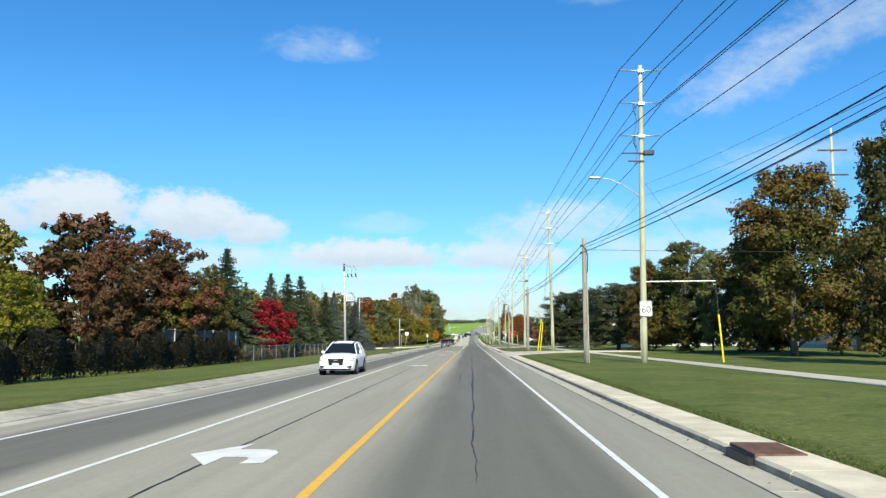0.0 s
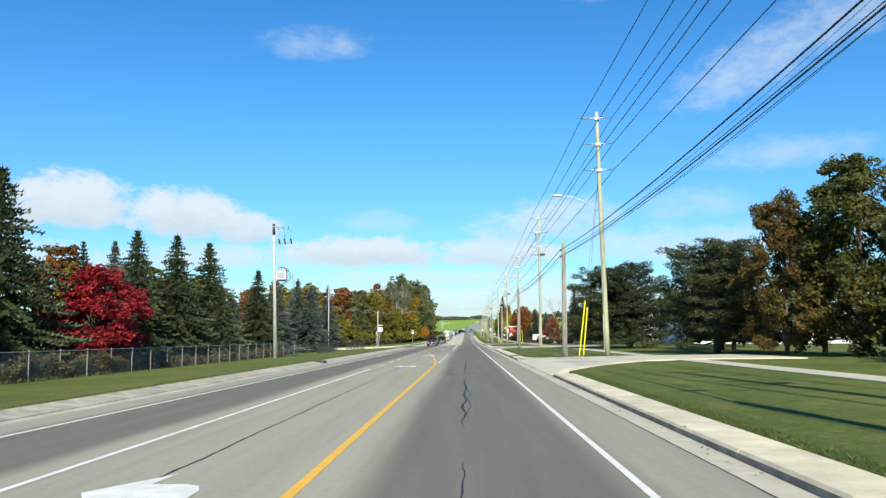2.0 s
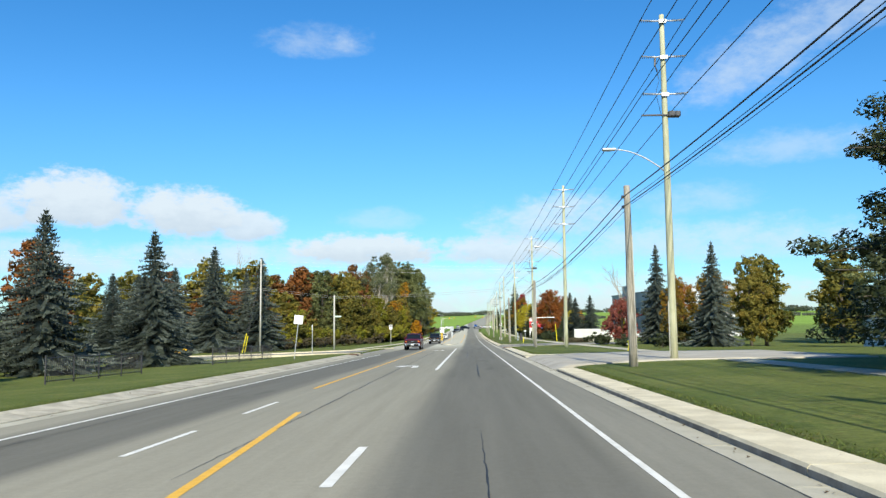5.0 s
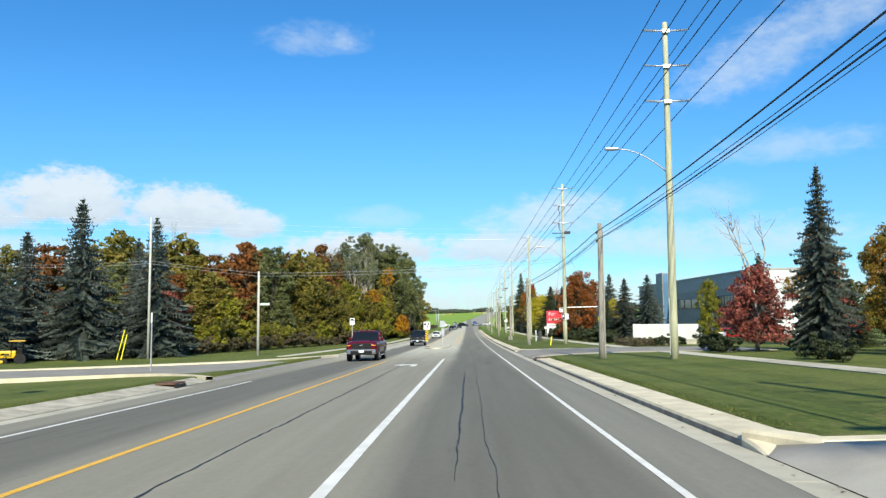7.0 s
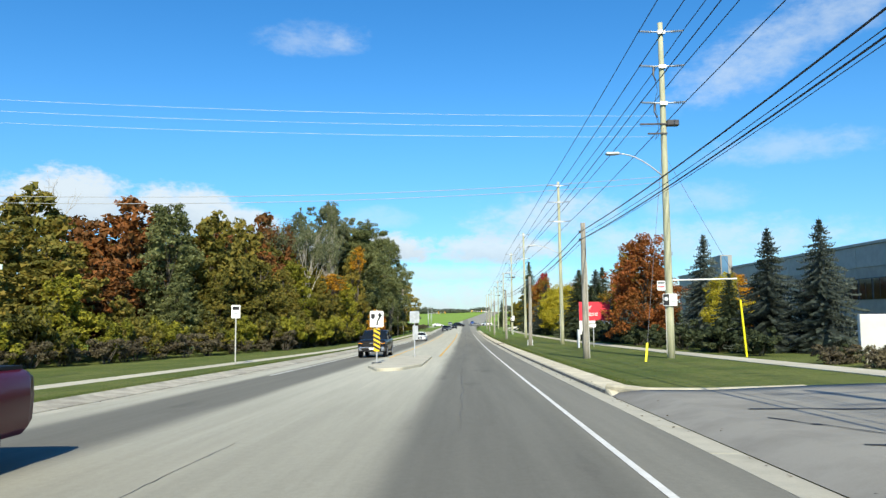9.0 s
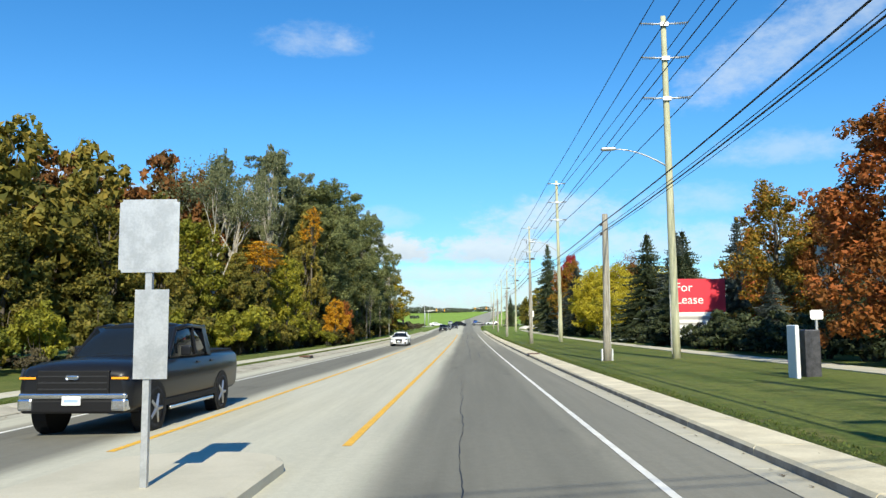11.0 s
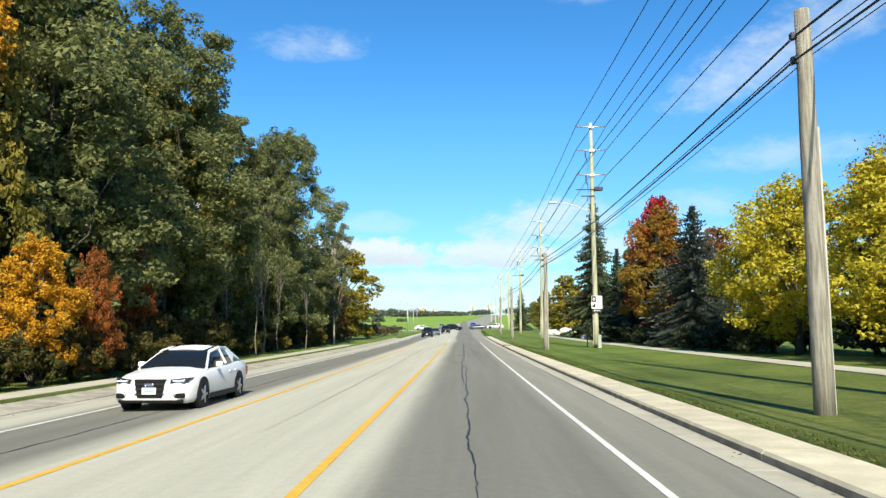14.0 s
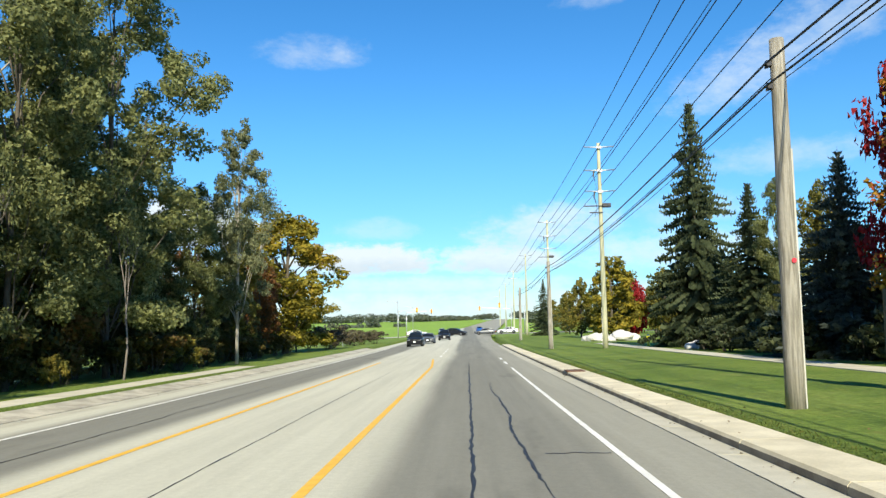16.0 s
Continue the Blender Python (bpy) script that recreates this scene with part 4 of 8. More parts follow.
def short_pole(x, y, h, k):
    g = gz(x, y)
    p = empty("cable_pole", pose(x, y, g, 0, 0.5 if k % 2 else -0.3, 0), "weathered grey wooden pole with split grain standing in the lawn", "utility pole", "short poles along the road")
    bm = bmesh.new()
    n = 6
    rnd = random.Random(k)
    bent_tube(bm, [(rnd.uniform(-0.01, 0.01), 0, -0.3 + (h + 0.3) * j / n) for j in range(n + 1)], [0.185 - 0.05 * j / n for j in range(n + 1)], 14)
    part("pole", bm, M["pole_old"], p)
    for z in (h - 0.5, h - 0.95):
        bm = bmesh.new()
        box(bm, -0.24, -0.14, -0.06, 0.06, z - 0.05, z + 0.07, 0.01)
        tube(bm, (-0.26, 0, z - 0.08), (-0.02, 0, z), 0.018, None, 6)
        part("cable_clamp", bm, M["dark_metal"], p)
    bm = bmesh.new()
    tube(bm, (0.16, -0.06, 0.0), (0.135, -0.06, h - 2.2), 0.03, None, 6)
    part("riser_pipe", bm, M["pole_conc"], p, "pale riser pipe")
    if k == 0:
        bm = bmesh.new()
        bent_tube(bm, [(-0.1, -0.12, h - 0.5), (0.1, -0.18, h - 0.75), (0.2, -0.12, h - 1.2), (0.17, -0.08, h - 2.2)], [0.03] * 4, 6)
        part("drip_loop", bm, M["wire"], p, "black cable loop")
        for z in (2.55,):
            bm = bmesh.new()
            tube(bm, (0, -0.19, z), (0, -0.2, z), 0.05, None, 10)
            part("reflector", bm, M["sign_red"], p, "small red reflector")
    if k == 7:
        bm = bmesh.new()
        tube(bm, (0.03, -0.17, 2.75), (0.03, -0.19, 2.75), 0.045, None, 10)
        part("reflector", bm, M["sign_red"], p, "small red reflector")
    if k == 5:
        for dx in (-0.24, 0.24):
            bm = bmesh.new()
            box(bm, dx - 0.03, dx + 0.03, -0.12, 0.12, 0.0, 0.55, 0.005)
            part("guard_board", bm, M["sign_white"], p, "short white guard board")
    return p


for k, s in enumerate(SHORT):
    short_pole(*s, k)


def wire_line(name, pts, r, mat, sag, label, seg=12):
    """A wire hung from point to point."""
    verts, faces = [], []
    path = []
    for (a, b) in zip(pts, pts[1:]):
        a, b = Vector(a), Vector(b)
        s = sag * ((b - a).length / 42) ** 2
        for k in range(seg):
            u = k / seg
            q = a.lerp(b, u)
            q.z -= 4 * s * u * (1 - u)
            path.append(q)
    path.append(Vector(pts[-1]))
    n = 5
    for i, q in enumerate(path):
        d = (path[min(i + 1, len(path) - 1)] - path[max(i - 1, 0)]).normalized()
        side = d.cross(Vector((0, 0, 1))).normalized()
        up = side.cross(d)
        for k in range(n):
            a = 2 * math.pi * k / n
            verts.append(tuple(q + side * (r * math.cos(a)) + up * (r * math.sin(a))))
    for i in range(len(path) - 1):
        for k in range(n):
            j = (k + 1) % n
            faces.append((i * n + k, i * n + j, (i + 1) * n + j, (i + 1) * n + k))
    return tagged(new(name, fast_mesh(name, verts, faces, mat, True)), label, "wire", "overhead wires")


def pole_point(t, xa, za):
    x, y, h, lean = t[:4]
    return (x + xa + za * math.sin(radians(lean)), y - 0.11, gz(x, y) + za + 0.02)


before = (15.6, 2.0, 18.7, 0.5, (18.0, 15.9, 13.8), None, 0, 1.35)
behind = (20.0, -42.0, 18.7, 0.5, (18.35, 16.25, 14.15))
lines = [behind, before] + TALL
for lvl in range(3):
    for side in (-1, 1):
        pts = [pole_point(t, side * (t[7] if len(t) > 7 else 1.15), t[4][min(lvl, len(t[4]) - 1)]) for t in lines if lvl < len(t[4])]
        wire_line("power_wire", pts, 0.024, M["wire"], 0.15, "thin dark power wire strung between tall poles")
for xa, za, r in ((0.2, 10.3, 0.010), (0.2, 11.0, 0.008)):
    wire_line("service_wire", [pole_point(t, xa, za - 0.6 * (i % 2) - max(0, (t[1] - 150) * 0.004)) for i, t in enumerate(lines[:4])], r, M["wire_grey"], 0.6, "thin grey service wire strung between tall poles")
SH = [(10.6, -42, 7.9), (10.5, 2.0, 7.9)] + SHORT
for dz, dx, r in ((0.5, -0.2, 0.024), (0.95, -0.22, 0.022), (0.55, 0.16, 0.012), (0.8, 0.16, 0.010)):
    wire_line("phone_cable", [(x + dx, y, gz(x, y) + h - dz) for x, y, h in SH], r, M["wire"], 0.35, "thick black telephone cable on the short poles")


def sidewalk_guy(x, y, z, x1):
    g = gz(x, y)
    t = empty("guy_strut", pose(x, y, g), "horizontal steel strut with a guy wire and yellow guard", "guy wire")
    part("strut", tube(bmesh.new(), (0.1, 0, z), (x1 - x, 0, z + 0.05), 0.045, None, 8), M["galv"], t)
    gg = gz(x1, y) - g
    part("guy_wire", tube(bmesh.new(), (x1 - x, 0, z + 0.05), (x1 - x + 0.35, 0, gg), 0.012, None, 6), M["wire_grey"], t)
    part("top_guy_wire", tube(bmesh.new(), (0.05, 0, z + 6.5), (x1 - x, 0, z + 0.05), 0.010, None, 6), M["wire_grey"], t)
    part("guard", tube(bmesh.new(), (x1 - x + 0.14, 0, gg + 2.9), (x1 - x + 0.35, 0, gg), 0.055, None, 8), M["guard"], t, "yellow plastic guy guard")
    return t


sidewalk_guy(10.6, 47.0, 4.95, 15.0)
sidewalk_guy(10.3, 231.8, 3.95, 13.8)


def guy_anchor(x, y, tx, ty, tz, n=2, ln=3.6):
    g = gz(x, y)
    t = empty("guy_anchor", pose(x, y, g), "guy wires with yellow plastic guards anchored in grass", "guy wire")
    for k in range(n):
        a = Vector((0.35 * k, 0.25 * k, -0.1))
        d = Vector((tx - x, ty - y, tz - g)) - a
        part("guy_wire", tube(bmesh.new(), a, a + d, 0.011, None, 5), M["wire_grey"], t)
        e = a + d.normalized() * (ln - 0.5 * k)
        part("guard", tube(bmesh.new(), a, e, 0.06, None, 8), M["guard"], t, "yellow plastic guy guard")
    return t


guy_anchor(8.7, 100.3, 10.25, 99.0, gz(10, 99) + 13.5, 2, 4.3)
guy_anchor(8.4, 229.0, 10.35, 231.7, gz(10, 231) + 12, 1, 1.0)
guy_anchor(-36.2, 226.0, -34.2, 228.4, gz(-34, 228) + 12, 2, 3.2)


def text_part(body, size, at, mat, parent, align="CENTER", name="lettering"):
    cu = bpy.data.curves.new(name, "FONT")
    cu.body, cu.size, cu.align_x, cu.align_y, cu.extrude = body, size, align, "CENTER", 0.002
    cu.materials.append(mat)
    ob = new(name, cu)
    ob.parent = parent
    ob.matrix_local = pose(*at, 90, 0, 0)
    return ob


def plate(w, h, z, mat, parent, name="plate", label="", y=-0.02, x=0.0, r=0.03):
    bm = bmesh.new()
    box(bm, x - w / 2, x + w / 2, y - 0.004, y + 0.004, z - h / 2, z + h / 2)
    bmesh.ops.bevel(bm, geom=[e for e in bm.edges if abs(e.verts[0].co.y - e.verts[1].co.y) > 0.004], offset=r, segments=3, affect="EDGES")
    return part(name, bm, mat, parent, label)


def bar(w, h, x, z, mat, parent, y=-0.028):
    return part("bar", box(bmesh.new(), x - w / 2, x + w / 2, y - 0.002, y + 0.002, z - h / 2, z + h / 2), mat, parent)


def speed_sign():
    s = empty("speed_sign", pose(10.68, 46.76, gz(10.6, 47)), "white speed limit sign reading 60 fixed to a pole", "road sign")
    pl = plate(0.76, 0.94, 3.3, M["sign_white"], s)
    for a, b, c, d in ((0.7, 0.02, 0, 3.74), (0.7, 0.02, 0, 2.86)):
        bar(a, b, c, d, M["sign_black"], s)
    for xx in (-0.35, 0.35):
        bar(0.02, 0.9, xx, 3.3, M["sign_black"], s)
    text_part("MAXIMUM", 0.14, (0, -0.028, 3.62), M["sign_black"], s)
    text_part("60", 0.58, (0, -0.028, 3.22), M["sign_black"], s)


speed_sign()


def transit_signs(x, y, z, label):
    s = empty("transit_sign", pose(x, y, gz(x, y)), label, "road sign")
    plate(0.72, 0.62, z, M["sign_white"], s)
    bar(0.30, 0.56, -0.19, z, M["sign_black"], s)
    part("roundel", tube(bmesh.new(), (-0.19, -0.03, z + 0.05), (-0.19, -0.034, z + 0.05), 0.10, None, 16), M["sign_white"], s)
    for k in range(3):
        bar(0.26, 0.05, 0.18, z + 0.18 - 0.14 * k, M["galv"], s)
    plate(0.42, 0.5, z + 0.72, M["sign_white"], s, x=-0.42)
    bar(0.34, 0.06, -0.42, z + 0.86, M["sign_black"], s)
    bar(0.34, 0.05, -0.42, z + 0.66, M["sign_red"], s)


transit_signs(10.32, 231.55, 2.95, "white transit route signs fixed to a pole")


def lane_sign(x, y, z):
    """A white lane sign: a dark panel with a diamond, an arrow, small bars, and a black tab below."""
    t = empty("lane_sign", pose(x, y, gz(x, y)), "white lane sign with a diamond and a black ENDS tab", "road sign")
    plate(0.80, 0.96, z, M["sign_white"], t)
    part("dark_panel", box(bmesh.new(), -0.37, -0.06, -0.031, -0.026, z + 0.02, z + 0.45), M["sign_black"], t)
    for w, mat, d in ((0.15, "sign_white", 0.034), (0.095, "sign_black", 0.037)):
        bm = bmesh.new()
        bm.faces.new([bm.verts.new(v) for v in ((-0.215 - w * 0.62, -d, z + 0.235), (-0.215, -d, z + 0.235 - w), (-0.215 + w * 0.62, -d, z + 0.235), (-0.215, -d, z + 0.235 + w))])
        part("diamond", bm, M[mat], t)
    bm = bmesh.new()
    bm.faces.new([bm.verts.new((-0.215 + a, -0.031, z - 0.22 + b)) for a, b in ((-0.12, -0.14), (0.08, -0.14), (0.02, -0.07), (0.12, 0.10), (0.06, 0.14), (-0.05, -0.02), (-0.12, 0.05))])
    bmesh.ops.triangulate(bm, faces=bm.faces[:])
    part("arrow", bm, M["sign_black"], t, "black slanting arrow")
    for k in range(4):
        bar(0.30, 0.05, 0.18, z + 0.30 - 0.17 * k, M["galv"], t)
    plate(0.74, 0.25, z - 0.62, M["sign_black"], t, "tab", "black tab below the sign")
    text_part("ENDS", 0.20, (0, -0.028, z - 0.62), M["sign_white"], t)


lane_sign(9.9, 351.25, 3.35)


def post_sign(x, y, post_h, w, h, label, mat=None, back=False, marks=(), lean=0, post_mat=None):
    s = empty("post_sign", pose(x, y, gz(x, y), 0, lean, 0), label, "road sign")
    bm = bmesh.new()
    box(bm, -0.035, 0.035, -0.01, 0.05, -0.2, post_h, 0.006)
    part("post", bm, post_mat or M["galv"], s, "steel post")
    plate(w, h, post_h - h / 2 + 0.05, mat or M["sign_white"], s)
    for a, b, c, d, m in marks:
        bar(a, b, c, post_h - h / 2 + 0.05 + d, M[m], s)
    return s


post_sign(-13.8, 238.0, 3.5, 0.55, 0.8, "small white bus stop sign on a wooden post", marks=((0.4, 0.2, 0, 0.2, "sign_black"), (0.3, 0.06, 0, -0.1, "galv")), post_mat=M["pole_conc"])
post_sign(-14.9, 170.3, 3.6, 0.77, 0.75, "square white sign on a leaning steel post", lean=6.3)
post_sign(-17.6, 190.5, 3.2, 0.08, 0.6, "thin steel sign post seen edge on")
post_sign(-3.3, 241.5, 3.0, 0.62, 0.75, "pale grey back of a traffic sign on the island", mat=M["galv"], marks=((0.35, 0.9, 0.05, -1.0, "galv"),))
post_sign(10.9, 258.0, 1.9, 0.4, 0.3, "short post with a small pale sign in the lawn")
post_sign(-17.8, 444.0, 3.0, 0.5, 0.9, "dark sign on a post beside the verge", mat=M["sign_black"])


def keep_right():
    x, y = -4.74, 233.0
    s = empty("keep_right_sign", pose(x, y, surf_z(x, y) + 0.14), "white curved-arrow sign above a yellow and black hazard board", "road sign")
    part("post", box(bmesh.new(), -0.035, 0.035, 0.0, 0.05, 0, 2.8, 0.005), M["galv"], s)
    part("foot", box(bmesh.new(), -0.25, 0.25, -0.12, 0.16, 0, 0.05, 0.01), M["sign_black"], s, "black base plate")
    plate(0.72, 0.86, 2.32, M["sign_white"], s, "plate")
    bm = bmesh.new()
    pts = [(-0.02, -0.33), (0.06, -0.33), (0.08, -0.12), (0.2, 0.08), (0.2, 0.2), (0.27, 0.2), (0.16, 0.35), (0.05, 0.2), (0.12, 0.2), (0.11, 0.1), (0.0, -0.1)]
    bm.faces.new([bm.verts.new((a, -0.03, 2.32 + b)) for a, b in pts])
    bmesh.ops.triangulate(bm, faces=bm.faces[:])
    part("arrow", bm, M["sign_black"], s, "black curved arrow")
    bm = bmesh.new()
    bm.faces.new([bm.verts.new((a, -0.03, 2.32 + b)) for a, b in ((-0.3, 0.28), (-0.3, 0.08), (-0.2, -0.02), (-0.1, 0.08), (-0.1, 0.28))])
    part("island_mark", bm, M["sign_black"], s)
    pl = plate(0.34, 1.2, 1.22, M["sign_yellow"], s, "hazard_board", "yellow and black striped board")
    for k in range(5):
        bm = bmesh.new()
        z0 = 0.72 + 0.24 * k
        top = min(1.80, z0 + 0.12 - 0.0)
        bm.faces.new([bm.verts.new(v) for v in ((-0.165, -0.03, z0 + 0.12), (0.165, -0.03, z0 - 0.06), (0.165, -0.03, z0 + 0.06), (-0.165, -0.03, min(1.81, z0 + 0.24)))])
        part("stripe", bm, M["sign_black"], pl)


keep_right()


# ---- poles on the far verge ----
def transformer_pole():
    x, y = -20.6, 123.5
    p = empty("transformer_pole", pose(x, y, gz(x, y), 0, -1.6, 0), "pale concrete pole with a grey transformer beside the fence", "utility pole")
    bm = bmesh.new()
    bent_tube(bm, [(0, 0, -0.3), (0, 0, 7), (0, 0, 14.6)], [0.2, 0.165, 0.12], 14)
    part("pole", bm, M["pole_conc"], p)
    # a boxy pale tank on a bracket, three bushings on its lid
    tank = part("transformer", box(bmesh.new(), 0.28, 1.36, -0.42, 0.38, 8.45, 9.45, 0.06), M["sign_white"], p, "pale boxy transformer tank")
    part("lid", box(bmesh.new(), 0.24, 1.40, -0.46, 0.42, 9.44, 9.53, 0.02), M["galv"], tank)
    part("door_seam", box(bmesh.new(), 0.40, 1.24, -0.432, -0.42, 8.60, 9.25, 0.004), M["galv"], tank)
    for dx in (0.48, 0.82, 1.16):
        insulator("bushing", (dx, -0.02, 9.52), tank, 0.34)
    part("bracket", box(bmesh.new(), 0.05, 1.45, -0.10, 0.06, 8.28, 8.44, 0.01), M["galv"], p)
    part("strut", tube(bmesh.new(), (0.1, -0.02, 7.6), (1.25, -0.02, 8.3), 0.04, None, 6), M["galv"], p)
    part("pole_cap", bent_tube(bmesh.new(), [(0, 0, 13.4), (0, 0, 14.64)], [0.150, 0.140], 12), M["dark_metal"], p, "dark sleeve at the pole's top")
    top = part("top_arm", tube(bmesh.new(), (-0.1, -0.12, 14.35), (1.75, -0.12, 13.95), 0.035, None, 6), M["galv"], p, "thin steel arm")
    low = part("cut_out_arm", tube(bmesh.new(), (-0.1, -0.12, 12.55), (1.95, -0.12, 12.45), 0.04, None, 6), M["galv"], p, "thin steel arm")
    for xa in (0.55, 1.15, 1.85):
        bm = bmesh.new()
        tube(bm, (xa, -0.16, 12.95), (xa + 0.10, -0.24, 12.35), 0.075, 0.06, 8)
        tube(bm, (xa + 0.16, -0.30, 12.85), (xa + 0.22, -0.34, 12.25), 0.03, None, 6)
        part("cut_out", bm, M["dark_metal"], low, "dark drop-out fuse")
        part("lead", bent_tube(bmesh.new(), [(xa * 0.85, -0.12, 14.15), (xa + 0.12, -0.2, 13.7), (xa + 0.05, -0.2, 13.0)], [0.016] * 3, 5), M["wire"], low)
        insulator("insulator", (xa * 0.9, -0.12, 14.1), top, 0.22)
    for k, (x1, z1) in enumerate(((1.62, 9.6), (1.75, 9.2))):
        part("drop_cable", bent_tube(bmesh.new(), [(0.6 + 0.4 * k, -0.1, 9.85), (x1, -0.15, z1), (x1 + 0.04, -0.15, 8.5), (1.0, -0.15, 7.95 - 0.25 * k), (0.16, -0.15, 8.0 - 0.4 * k)], [0.028] * 5, 6), M["wire"], p, "black looped cable")
    part("guy_wire", tube(bmesh.new(), (-0.1, 0, 13.0), (-2.4, 1.0, 9.5), 0.012, None, 5), M["wire_bright"], p)
    part("riser_pipe", tube(bmesh.new(), (-0.1, -0.2, 0), (-0.08, -0.18, 7.5), 0.05, None, 8), M["galv"], p)


transformer_pole()


def plain_pole(x, y, h, label, mat, lamp=None, r=0.15):
    p = empty("street_pole", pose(x, y, gz(x, y)), label, "utility pole")
    bm = bmesh.new()
    bent_tube(bm, [(0, 0, -0.3), (0, 0, h / 2), (0, 0, h)], [r, r * 0.85, r * 0.7], 12)
    part("pole", bm, mat, p)
    if lamp:
        lamp_arm(p, *lamp)
    return p


lp = plain_pole(-21.4, 225.3, 8.5, "pale concrete pole with a street name board at the corner", M["pole_conc"])
bm = bmesh.new()
box(bm, 0.15, 1.15, -0.02, 0.02, 5.05, 5.28, 0.005)
part("name_board", bm, M["sign_green"], lp, "small pale street name board")
plain_pole(-34.0, 228.5, 15.0, "tall pale concrete pole with a lamp before the spruces", M["pole_conc"], (13.8, -0.9, 0.3))
rp = plain_pole(32.0, 67.0, 20.0, "tall wooden utility pole rising behind the maples", M["pole_new"])
for z in (18.0, 15.8, 13.0, 11.8):
    bm = bmesh.new()
    box(bm, -1.3, 1.3, -0.16, -0.06, z - 0.07, z + 0.07, 0.01)
    part("crossarm", bm, M["dark_metal"], rp, "dark crossarm")
for z0, z1 in ((8.3, 10.5), (8.0, 10.2)):
    wire_line("street_wire", [(-75, 236, gz(-60, 236) + z0 + 4), (-34.0, 228.5, gz(-34, 228) + z0 + 2.0), (-21.4, 225.3, gz(-21, 225) + z0), (10.2, 231.8, gz(10, 231) + z0 + 1.0)], 0.014, M["wire_pale"], 0.7, "thin wire crossing the road to the corner pole")
for k in range(3):
    wire_line("crossing_wire", [(-80, 224, gz(-60, 224) + 16.0 + 0.6 * k), (-34.0, 228.5, gz(-34, 228) + 13.6 + 0.6 * k), (10.3, 231.8, gz(10, 231) + 11.4 + 0.55 * k)], 0.006, M["wire_bright"], 0.35, "thin bright wire crossing high over the road", 20)
wire_line("service_wire", [(7.4, 48.4, gz(7, 48) + 7.2), (31.0, 40.0, gz(31, 40) + 6.0)], 0.013, M["wire"], 0.4, "thin black service wire to the building")

# ---- trees and shrubs ----
def leaf_quads(centres, normals, size, rs, aspect=1.0, droop=0.0):
    """Small folded leaf-clump faces at the given places, facing roughly along the normals."""
    n = len(centres)
    nr = normals + rs.normal(0, 0.42, (n, 3))
    nr /= np.linalg.norm(nr, axis=1)[:, None] + 1e-9
    up = rs.normal(0, 1, (n, 3))
    up[:, 2] += droop
    t = np.cross(nr, up)
    t /= np.linalg.norm(t, axis=1)[:, None] + 1e-9
    b = np.cross(nr, t)
    s = size * rs.uniform(0.55, 1.25, n)
    a = s[:, None] * t * aspect
    c = s[:, None] * b
    bend = nr * (s * rs.uniform(-0.25, 0.25, n))[:, None]
    v = np.empty((n, 3, 3), dtype=np.float32)
    v[:, 0] = centres - a * 0.42 - c * 0.35
    v[:, 1] = centres + a * 0.42 - c * 0.3 + bend
    v[:, 2] = centres + c * 0.7 - bend
    f = np.arange(n * 3, dtype=np.int32).reshape(n, 3)
    return v.reshape(-1, 3), f


FINE = [2.4]      # leaves are this many times more, and smaller by as much in area


def crown_points(rs, n, clumps, flat=0.75):
    """Points on the outsides of overlapping clumps: (x, y, z, radius) each."""
    cl = np.array(clumps)
    w = cl[:, 3] ** 2
    idx = rs.choice(len(cl), n, p=w / w.sum())
    d = rs.normal(0, 1, (n, 3))
    d /= np.linalg.norm(d, axis=1)[:, None]
    rad = cl[idx, 3] * rs.uniform(0.55, 1.08, n)
    p = cl[idx, :3] + d * rad[:, None] * np.array([1, 1, flat])
    return p, d


def split_clumps(rs, clumps, n, lo=0.34, hi=0.58):
    """Each clump breaks up into smaller ones round its outside, so that the crown is ragged, with gaps."""
    out = []
    for x, y, z, r in clumps:
        for k in range(n):
            d = rs.normal(0, 1, 3)
            d /= np.linalg.norm(d)
            q = r * rs.uniform(0.55, 1.05)
            out.append((x + d[0] * q, y + d[1] * q, z + d[2] * q * 0.8, r * rs.uniform(lo, hi)))
    return out


def limb(bm, a, b, r0, r1, rs, seg=5):
    a, b = Vector(a), Vector(b)
    pts, rad = [], []
    for k in range(5):
        u = k / 4
        q = a.lerp(b, u) + Vector(rs.normal(0, 0.03, 3)) * (b - a).length * (u * (1 - u) * 4)
        q.z += 0.12 * (b - a).length * u * (1 - u)
        pts.append(q)
        rad.append(r0 + (r1 - r0) * u)
    bent_tube(bm, pts, rad, seg)


